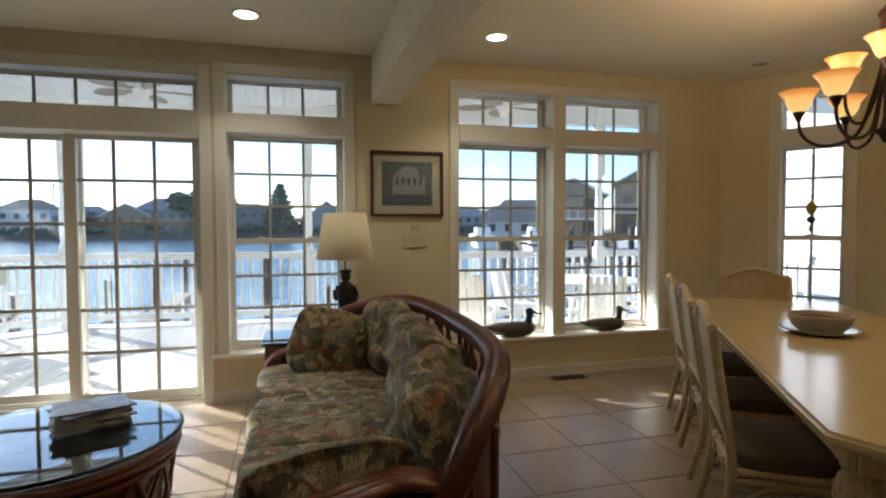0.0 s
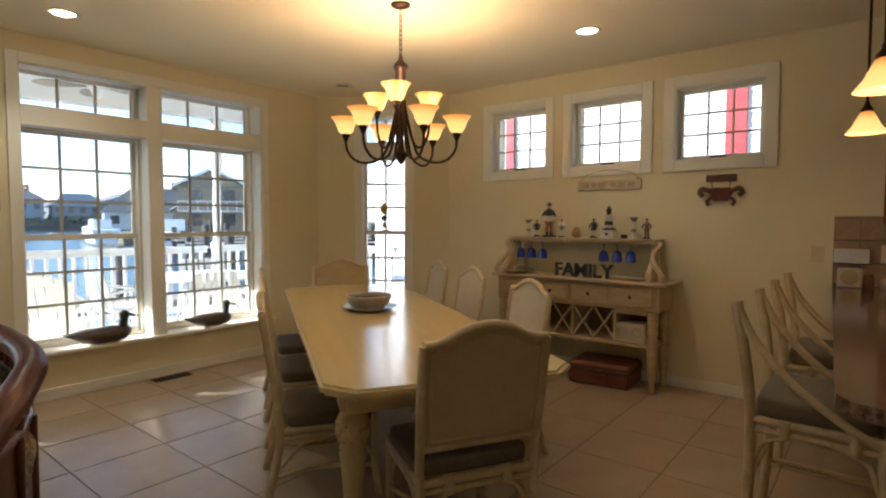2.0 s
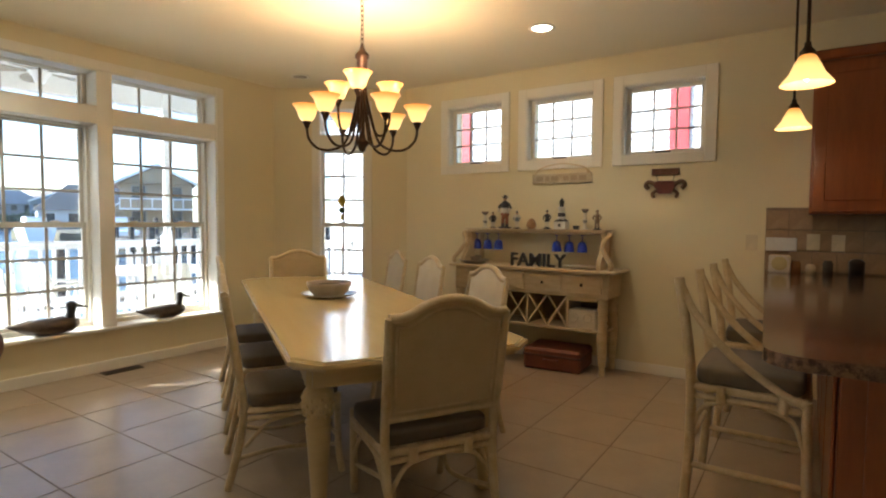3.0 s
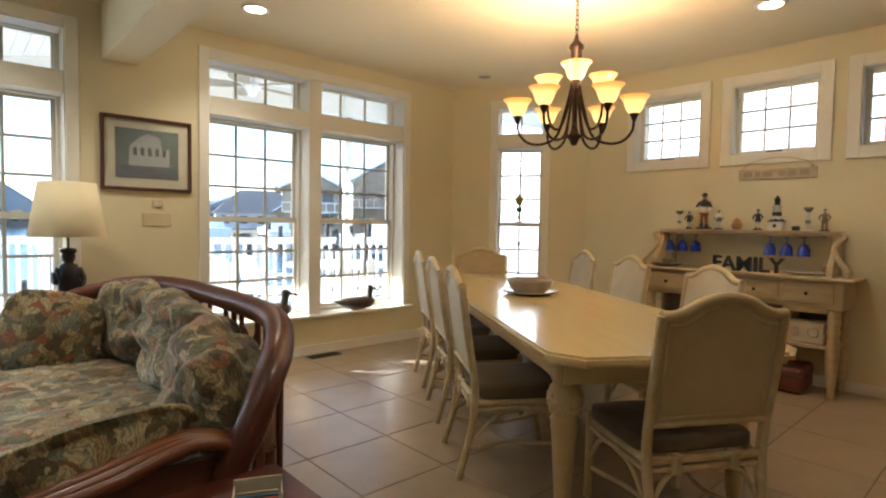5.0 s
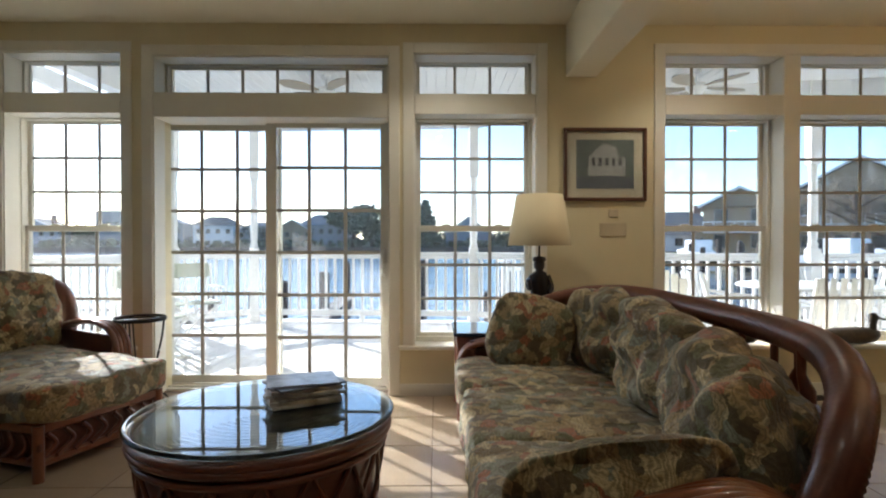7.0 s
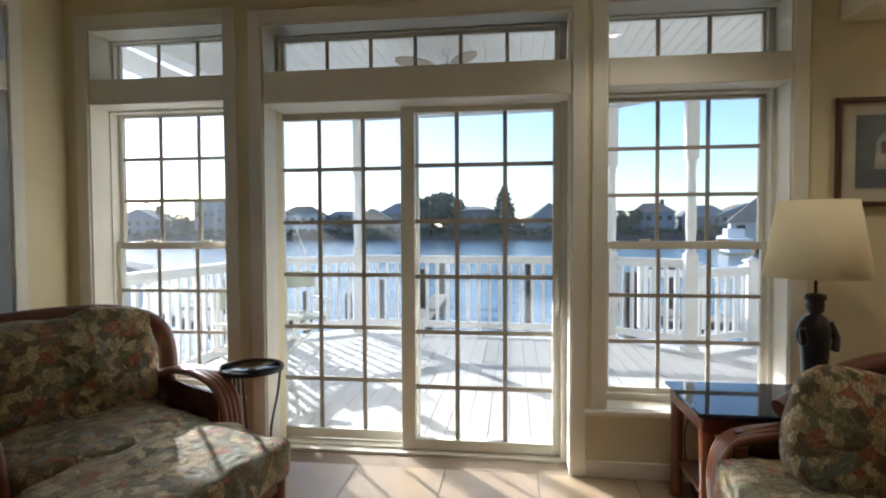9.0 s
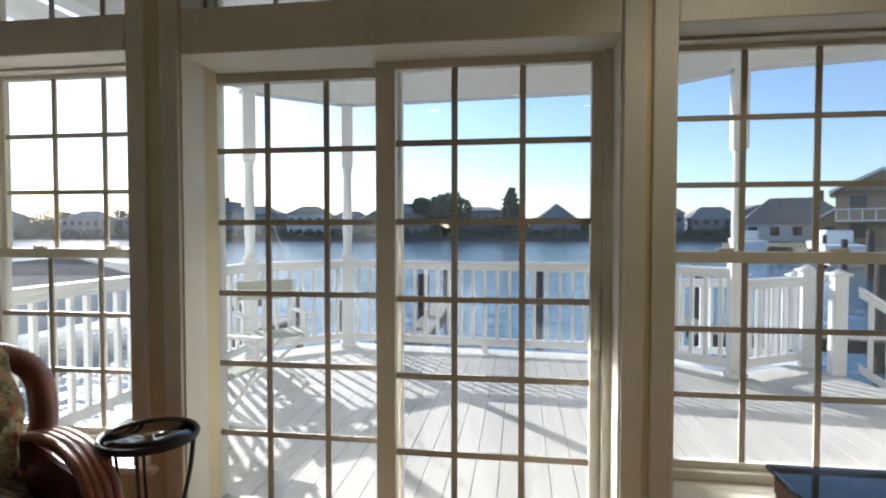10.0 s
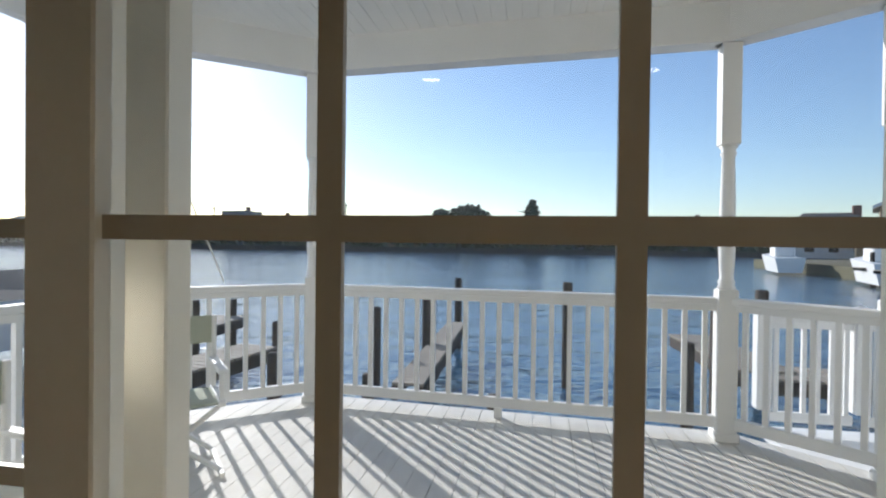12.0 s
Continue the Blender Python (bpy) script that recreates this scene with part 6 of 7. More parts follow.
up = thing("wall_cabinet", "cherry wall cabinet with raised-panel doors", "cabinet", pose(EX - 0.002, 0.105, 1.372))
part("body", Geo().box(-0.32, -2.4, 0.0, 0, 0.0, 1.03, 0.004), CHERRY, up)
part("cornice", Geo().box(-0.36, -2.44, 1.03, 0, 0.04, 1.10, 0.012), CHERRY, up)
for k in range(5):
    y1 = -0.012 - 0.475 * k
    d = part("door", Geo().box(-0.341, y1 - 0.455, 0.015, -0.3205, y1, 1.015, 0.004), CHERRY, up)
    part("panel", Geo().box(-0.348, y1 - 0.385, 0.09, -0.3415, y1 - 0.07, 0.94, 0.006), CHERRY, d)
    ky = y1 - 0.42 if k % 2 == 0 else y1 - 0.035
    part("knob", Geo(pose(-0.342, ky, 0.10, 0, -90, 0)).lathe([(0.005, 0), (0.005, 0.012), (0.013, 0.018), (0.009, 0.026), (0, 0.027)], 12), mat("brushed_nickel", (0.5, 0.47, 0.42), rough=0.3, metal=1.0), d)

SPLASH = mat("tumbled_travertine", (0.36, 0.25, 0.15), (0.26, 0.17, 0.10), rough=0.5, scale=9, fine=70, bump=0.2, per_object=0.2)
bs = solid("backsplash", Geo().box(EX - 0.009, SY + 0.01, 0.946, EX - 0.001, 0.375, 1.425), GROUT, "tumbled brown stone tile backsplash", "backsplash", kind="structure")
tile_mesh = Geo().box(-0.006, -0.073, -0.073, 0, 0.073, 0.073, 0.003).mesh("tile", SPLASH)
for i in range(12):
    for k in range(3):
        o = part("tile", tile_mesh, SPLASH, bs)
        o.location = (EX - 0.0092, 0.30 - 0.15 * i, 1.024 + 0.155 * k)
for y, z in ((0.07, 1.17), (-0.08, 1.165), (0.467, 1.155)):
    op = thing("outlet", "ivory electrical outlet plate", "outlet", pose(EX - (0.0155 if y < 0.3 else 0.001), y, z), "outlets")
    part("plate", Geo().box(-0.006, -0.04, -0.06, 0, 0.04, 0.06, 0.002), PLATE, op)
    part("socket", Geo().box(-0.0075, -0.017, 0.008, -0.0061, 0.017, 0.038).box(-0.0075, -0.017, -0.038, -0.0061, 0.017, -0.008), PLATE, op)
ck = thing("kitchen_clock", "small white desk clock standing on the counter", "clock", pose(4.78, 0.27, 0.945, 0, 0, 0))
part("case", Geo().box(-0.03, -0.07, 0, 0.03, 0.07, 0.13, 0.01), mat("clock_white", (0.55, 0.50, 0.40), rough=0.4), ck)
part("face", Geo(pose(-0.031, 0, 0.07, 0, -90, 0)).lathe([(0, 0.003), (0.045, 0.003), (0.05, 0.0)], 20), mat("clock_face", (0.45, 0.38, 0.18), rough=0.5), ck)
solid("note_holder", Geo().box(-0.01, -0.10, 0, 0.01, 0.10, 0.10, 0.004), mat("pale_paper", (0.62, 0.60, 0.58), rough=0.6), "white papers propped on the backsplash ledge", "papers", pose(4.92, 0.27, 1.10, 0, 8, 0))
tin = solid("canister", Geo().lathe([(0, 0), (0.045, 0), (0.045, 0.09), (0.05, 0.095), (0.03, 0.12), (0, 0.125)], 18), mat("dark_canister", (0.05, 0.045, 0.04), rough=0.3, metal=0.5), "small dark metal canister on the counter", "canister", pose(4.75, -0.18, 0.945))
for k, (y, h, c) in enumerate(((0.17, 0.09, (0.25, 0.12, 0.05)), (0.08, 0.07, (0.5, 0.4, 0.25)), (-0.02, 0.10, (0.08, 0.07, 0.06)))):
    solid("jar", Geo().lathe([(0, 0), (0.03, 0), (0.032, h * 0.8), (0.024, h * 0.9), (0.024, h), (0, h)], 16), mat("jar_%s" % "abc"[k], c, rough=0.25), "small jar among the things on the counter", "jar", pose(4.80, y, 0.945), "counter jars")
solid("microwave_oven", Geo().box(-0.22, -0.28, 0, 0.20, 0.28, 0.30, 0.01), mat("black_appliance", (0.02, 0.025, 0.03), rough=0.15, scale=5), "black countertop microwave oven", "microwave", pose(4.72, -0.66, 0.945))


def bar_stool(x):
    """A tall pole-rattan stool whose back poles sweep down into the arms, facing -y."""
    s = thing("bar_stool", "tall pale rattan bar stool with a taupe seat", "stool", Matrix.Translation((x, 0.30, 0)) @ Matrix.Diagonal((1.14, 1, 1, 1)), "bar stools")
    part("seat", Geo().pad(-0.23, -0.21, 0.585, 0.23, 0.20, 0.665, 0.6, 8), TAUPE, s, "taupe fabric seat")
    for k in (-1, 1):
        part("back_leg", Geo().tube(bow([(k * 0.235, 0.235, 0), (k * 0.232, 0.215, 0.30), (k * 0.232, 0.215, 0.60), (k * 0.235, 0.235, 0.80), (k * 0.24, 0.275, 1.06)], 5), 0.022, 8), CANE, s)
        part("front_leg", Geo().tube([(k * 0.23, -0.235, 0), (k * 0.23, -0.22, 0.58)], 0.020, 8), CANE, s)
        part("arm", Geo().tube(bow([(k * 0.24, 0.262, 1.02), (k * 0.245, 0.20, 0.90), (k * 0.245, 0.06, 0.74), (k * 0.24, -0.12, 0.61), (k * 0.235, -0.21, 0.565)], 6), 0.018, 8), CANE, s)
        part("side_rail", Geo().tube([(k * 0.232, 0.215, 0.575), (k * 0.23, -0.22, 0.575)], 0.018, 8).tube([(k * 0.232, 0.215, 0.535), (k * 0.23, -0.22, 0.535)], 0.014, 8).tube([(k * 0.234, 0.225, 0.22), (k * 0.23, -0.23, 0.22)], 0.014, 8), CANE, s)
        part("bracket", Geo().tube(bow([(k * 0.231, 0.205, 0.38), (k * 0.231, 0.16, 0.49), (k * 0.231, 0.05, 0.53)], 5), 0.011, 6).tube(bow([(k * 0.231, -0.215, 0.38), (k * 0.231, -0.17, 0.49), (k * 0.231, -0.06, 0.53)], 5), 0.011, 6), CANE, s)
        part("binding", Geo().tube([(k * 0.231, 0.09, 0.52), (k * 0.231, 0.09, 0.592)], 0.024, 8).tube([(k * 0.231, -0.14, 0.52), (k * 0.231, -0.14, 0.592)], 0.024, 8), CANE, s)
    part("foot_rail", Geo().tube([(-0.23, -0.23, 0.24), (0.23, -0.23, 0.24)], 0.017, 8).tube([(-0.23, 0.222, 0.30), (0.23, 0.222, 0.30)], 0.014, 8), CANE, s)
    part("front_rail", Geo().tube([(-0.23, -0.222, 0.565), (0.23, -0.222, 0.565)], 0.018, 8).tube([(-0.232, 0.215, 0.565), (0.232, 0.215, 0.565)], 0.018, 8), CANE, s)


for x in (3.0, 4.04):
    bar_stool(x)

for x, y in ((2.80, 0.127), (4.0, 0.198)):
    p = thing("pendant_light", "small bronze pendant with a lit amber glass shade", "pendant light", pose(x, y, 1.872), "pendant lights")
    part("shade", Geo().lathe([(0.096, 0.0), (0.090, 0.010), (0.065, 0.042), (0.050, 0.075), (0.034, 0.108), (0.024, 0.118), (0.022, 0.115), (0.047, 0.073), (0.062, 0.040), (0.092, 0.0)], 28), AMBER, p, "lit amber bell shade")
    part("cap", Geo().lathe([(0.028, 0.118), (0.030, 0.13), (0.014, 0.15), (0.012, 0.17), (0, 0.172)], 14), BRONZE, p)
    part("stem", Geo().tube([(0, 0, 0.16), (0, 0, CH - 1.872 - 0.03)], 0.007, 8), BRONZE, p)
    part("canopy", Geo().lathe([(0.0, CH - 1.872 - 0.045), (0.03, CH - 1.872 - 0.04), (0.065, CH - 1.872 - 0.012), (0.065, CH - 1.874), (0, CH - 1.874)], 20), BRONZE, p)
    part("bulb", Geo().lathe([(0, 0.012), (0.022, 0.03), (0.026, 0.05), (0.014, 0.09), (0, 0.1)], 12), BULB, p)

# ---------- on the deck ----------
GREEN = mat("sage_canvas", (0.44, 0.47, 0.37), (0.38, 0.41, 0.32), rough=0.9, scale=6, fine=200, bump=0.2)


def director_chair(x, y, turn):
    c = thing("folding_chair", "white folding director's chair with sage canvas on the deck", "chair", pose(x, y, DZ, 0, 0, turn), "deck director's chairs")
    for s in (-1, 1):
        part("foot_rail", Geo().box(s * 0.27 - 0.015, -0.24, 0, s * 0.27 + 0.015, 0.24, 0.03, 0.004), WHITE, c)
        part("arm", Geo().box(s * 0.27 - 0.03, -0.25, 0.62, s * 0.27 + 0.03, 0.22, 0.645, 0.006), WHITE, c)
        part("back_upright", Geo().box(s * 0.27 - 0.014, 0.17, 0.42, s * 0.27 + 0.014, 0.20, 0.92, 0.004), WHITE, c)
        part("front_upright", Geo().box(s * 0.27 - 0.014, -0.20, 0.42, s * 0.27 + 0.014, -0.17, 0.62, 0.004), WHITE, c)
        part("seat_rail", Geo().box(s * 0.27 - 0.02, -0.23, 0.42, s * 0.27 + 0.02, 0.22, 0.455, 0.004), WHITE, c)
    for y_ in (-0.19, 0.19):
        part("cross_leg", Geo().tube([(-0.27, y_, 0.02), (0.27, y_, 0.43)], 0.016, 4).tube([(0.27, y_ + 0.03, 0.02), (-0.27, y_ + 0.03, 0.43)], 0.016, 4), WHITE, c)
    part("seat", Geo().pad(-0.27, -0.21, 0.425, 0.27, 0.21, 0.445, 0.2, 6), GREEN, c, "sage canvas sling seat")
    part("back", Geo().box(-0.285, 0.185, 0.74, 0.285, 0.2, 0.92, 0.004), GREEN, c, "sage canvas back band")


director_chair(-3.28, 7.75, 40)
director_chair(-3.05, 6.35, 82)


def adirondack(x, y, turn):
    c = thing("adirondack_chair", "white wooden adirondack chair on the deck", "chair", pose(x, y, DZ, 0, 0, turn), "adirondack chairs")
    for s in (-1, 1):
        part("arm", Geo().box(s * 0.30 - 0.06, -0.38, 0.54, s * 0.30 + 0.06, 0.36, 0.565, 0.008), WHITE, c)
        part("front_leg", Geo().box(s * 0.28 - 0.02, -0.34, 0, s * 0.28 + 0.02, -0.25, 0.54, 0.005), WHITE, c)
        part("side_rail", Geo(pose(s * 0.25, 0, 0.0, -14, 0, 0)).box(-0.014, -0.36, 0.22, 0.014, 0.55, 0.32, 0.004), WHITE, c)
    for k in range(6):
        part("seat_slat", Geo(pose(0, -0.32 + 0.10 * k, 0.345 - 0.027 * k, -14, 0, 0)).box(-0.25, -0.042, 0, 0.25, 0.042, 0.02, 0.004), WHITE, c)
    for k in range(7):
        x_ = -0.22 + 0.073 * k
        part("back_slat", Geo(pose(x_, 0.24, 0.22, -24, 0, 0)).box(-0.032, -0.01, 0, 0.032, 0.01, 0.78 - 0.9 * x_ * x_ * 2, 0.004), WHITE, c)


adirondack(1.95, 6.45, 155)
adirondack(4.75, 6.35, 200)
pt = thing("patio_table", "round white patio table on the deck", "table", pose(3.65, 6.75, DZ))
part("tabletop", Geo().lathe([(0, 0.70), (0.66, 0.70), (0.68, 0.71), (0.68, 0.725), (0.66, 0.735), (0, 0.735)], 40), WHITE, pt)
for k in range(4):
    a = radians(90 * k + 45)
    part("leg", Geo().tube([(0.5 * math.cos(a), 0.5 * math.sin(a), 0), (0.40 * math.cos(a), 0.40 * math.sin(a), 0.70)], 0.03, 8), WHITE, pt)


def patio_chair(x, y, turn):
    c = thing("patio_chair", "white moulded patio chair at the round table", "chair", pose(x, y, DZ, 0, 0, turn), "patio chairs")
    part("seat", Geo().pad(-0.24, -0.24, 0.40, 0.24, 0.22, 0.44, 0.2, 6), WHITE, c)
    for s in (-1, 1):
        part("front_leg", Geo().tube([(s * 0.24, -0.24, 0), (s * 0.22, -0.2, 0.62)], 0.02, 6), WHITE, c)
        part("back_leg", Geo().tube([(s * 0.25, 0.30, 0), (s * 0.22, 0.2, 0.42), (s * 0.20, 0.30, 0.86)], 0.02, 6), WHITE, c)
        part("arm", Geo().tube([(s * 0.22, -0.22, 0.62), (s * 0.235, 0.0, 0.64), (s * 0.21, 0.24, 0.62)], 0.02, 6), WHITE, c)
    for k in range(5):
        part("back_slat", Geo(pose(-0.16 + 0.08 * k, 0.21, 0.43, -12, 0, 0)).box(-0.025, -0.008, 0, 0.025, 0.008, 0.45, 0.004), WHITE, c)


for x, y, t in ((2.75, 6.85, 95), (4.0, 7.5, -15), (4.55, 6.95, -80), (3.3, 5.95, 165)):
    patio_chair(x, y, t)
solid("halyard", Geo().tube([(-3.88, 8.55, 2.05), (-3.62, 8.86, 1.05)], 0.006, 5), mat("white_rope", (0.7, 0.68, 0.62), rough=0.9), "taut white cord tied from the porch post to the rail", "cord")
orn = thing("hanging_ornament", "small dark bird ornament hanging from the porch beam", "ornament", pose(-3.95, 8.0, 1.85))
part("bird", Geo().tube(bow([(-0.04, 0, 0.015), (-0.015, 0, 0.0), (0, 0, 0.008), (0.015, 0, 0.0), (0.04, 0, 0.015)], 3), 0.007, 6), IRON, orn)
part("line", Geo().tube([(0, 0, 0.01), (0, 0, 1.06)], 0.0025, 4), IRON, orn)

# ---------- docks and pilings close by ----------
PILE = mat("weathered_piling", (0.06, 0.045, 0.035), (0.035, 0.028, 0.022), rough=0.9, scale=6, fine=50, bump=0.4, stretch=(4, 4, 0.6))
PLANK = mat("grey_dock_plank", (0.36, 0.32, 0.26), (0.24, 0.21, 0.17), rough=0.85, scale=4, fine=50, bump=0.3, per_object=0.2)


def piling(x, y, top, r=0.13):
    solid("piling", Geo().lathe([(r, WZ - 1.0), (r, top - 0.03), (r * 0.85, top), (0, top + 0.01)], 12), PILE, "dark weathered round wooden piling in the water", "piling", pose(x, y, 0), "pilings")


def dock(a, b, width, z, label="weathered plank dock over the water"):
    d = Vector((b[0] - a[0], b[1] - a[1]))
    n = max(3, int(d.length / 0.16))
    k = thing("dock", label, "dock", pose(a[0], a[1], z, 0, 0, math.degrees(math.atan2(d.y, d.x))), "docks")
    for s in (-1, 1):
        part("joist", Geo().box(0, s * width * 0.42 - 0.04, -0.22, d.length, s * width * 0.42 + 0.04, -0.03), PILE, k)
    pm = Geo().box(-0.07, -width / 2, -0.03, 0.07, width / 2, 0.01, 0.004).mesh("plank", PLANK)
    for i in range(min(n, 120)):
        o = part("plank", pm, PLANK, k)
        o.location = (d.length * (i + 0.5) / n, 0, 0)


for x, y, top, r in ((-4.33, 13.0, 0.04, 0.075), (-3.89, 14.0, 0.25, 0.08), (-3.05, 14.5, 0.45, 0.13), (-2.98, 17.6, 0.56, 0.085), (-0.6, 14.5, 0.73, 0.085), (1.11, 12.0, 0.6, 0.11), (-8.1, 15.0, 0.14, 0.09), (-7.86, 16.0, 0.06, 0.09), (0.75, 12.0, 0.18, 0.08), (-3.23, 11.5, -0.3, 0.08), (-4.9, 12.2, -0.25, 0.09), (-1.6, 11.4, -0.45, 0.09), (2.4, 14.2, 0.7, 0.1), (5.2, 13.4, 0.8, 0.1), (-5.2, 12.9, 0.1, 0.08)):
    piling(x, y, top, r)
dock((-2.75, 11.66), (-2.97, 17.3), 0.42, -0.45, "narrow weathered plank gangway over the water")
dock((-7.7, 13.0), (-7.9, 16.0), 0.9, -0.3)
dock((-5.85, 10.8), (-5.5, 12.9), 0.7, -0.3)
dock((-8.1, 12.9), (-5.6, 11.2), 0.8, -0.34)
dock((1.75, 15.8), (1.95, 12.8), 0.8, -0.3)
dock((1.95, 13.0), (9.0, 12.2), 0.9, -0.34)
for i in range(5):
    dock((13 + 1.5 * i, 24 + 5.0 * i), (32 + 2 * i, 21 + 5.0 * i), 1.4, 0.15, "long weathered dock across the lagoon")
    for k in range(5):
        piling(13.5 + 1.5 * i + 3.6 * k, 23.2 + 5 * i - 0.5 * k, 0.9 + 0.25 * ((i + k) % 3), 0.17)

# dark covered boat by the neighbour's dock
bt = thing("covered_boat", "moored boat under a dark grey cover", "boat", pose(-11.9, 13.2, WZ + 0.35, 0, 0, 84))
hull = Geo()
hull.add([(-3, -0.9, 0), (-3, 0.9, 0), (2.2, 0.9, 0), (3.4, 0, 0), (2.2, -0.9, 0), (-3, -1.1, 0.9), (-3, 1.1, 0.9), (2.4, 1.1, 1.0), (3.9, 0, 1.1), (2.4, -1.1, 1.0)], [(4, 3, 2, 1, 0), (0, 1, 6, 5), (1, 2, 7, 6), (2, 3, 8, 7), (3, 4, 9, 8), (4, 0, 5, 9)])
part("hull", hull, WHITE, bt)
cov = Geo().add([(-3, -1.1, 0.9), (-3, 1.1, 0.9), (2.4, 1.1, 1.0), (3.9, 0, 1.1), (2.4, -1.1, 1.0), (-2.6, 0, 1.35), (1.6, 0, 1.5)], [(0, 1, 5), (1, 2, 6, 5), (2, 3, 6), (3, 4, 6), (4, 0, 5, 6)])
part("cover", cov, mat("grey_boat_cover", (0.06, 0.065, 0.07), rough=0.8, scale=2, bump=0.2), bt)

# ---------- far shores ----------
BULK = mat("bulkhead_timber", (0.10, 0.085, 0.07), (0.06, 0.05, 0.045), rough=0.9, scale=0.6, fine=6, bump=0.3)
FARY = 150.0
solid("far_shore", Geo().prism([(-420, FARY), (-150, FARY + 4), (-60, FARY - 3), (20, FARY), (70, FARY - 10), (95, 120), (60, 88), (25, 78), (23, 52), (26, 38), (300, 36), (600, 300), (-420, 420)], WZ - 0.5, WZ + 1.0), LAND, "low far shore of the lagoon behind a timber bulkhead", "shore", kind="structure")
solid("bulkhead", Geo().prism([(-420, FARY - 0.3), (-150, FARY + 3.7), (-60, FARY - 3.3), (20, FARY - 0.3), (69.7, FARY - 10.3), (69.7, FARY - 9), (20, FARY + 0.2), (-60, FARY - 2.8), (-150, FARY + 4.2), (-420, FARY + 0.2)], WZ - 0.5, WZ + 1.3), BULK, "dark timber bulkhead along the far shore", "bulkhead", kind="structure")

random.seed(7)
ROOFS = [mat("grey_roof", (0.30, 0.30, 0.30), rough=0.9, scale=0.6, fine=5, bump=0.2), mat("brown_roof", (0.24, 0.21, 0.18), rough=0.9, scale=0.6, fine=5, bump=0.2)]
SIDES = [mat("grey_siding", (0.25, 0.265, 0.28), rough=0.8, scale=0.5, fine=5), mat("white_far_siding", (0.66, 0.66, 0.64), rough=0.8, scale=0.5, fine=5), mat("tan_siding", (0.34, 0.26, 0.17), rough=0.8, scale=0.5, fine=5), mat("blue_siding", (0.24, 0.29, 0.34), rough=0.8, scale=0.5, fine=5)]
DARKPANE = mat("dark_window_glass", (0.03, 0.035, 0.04), rough=0.1, scale=1, bump=0)


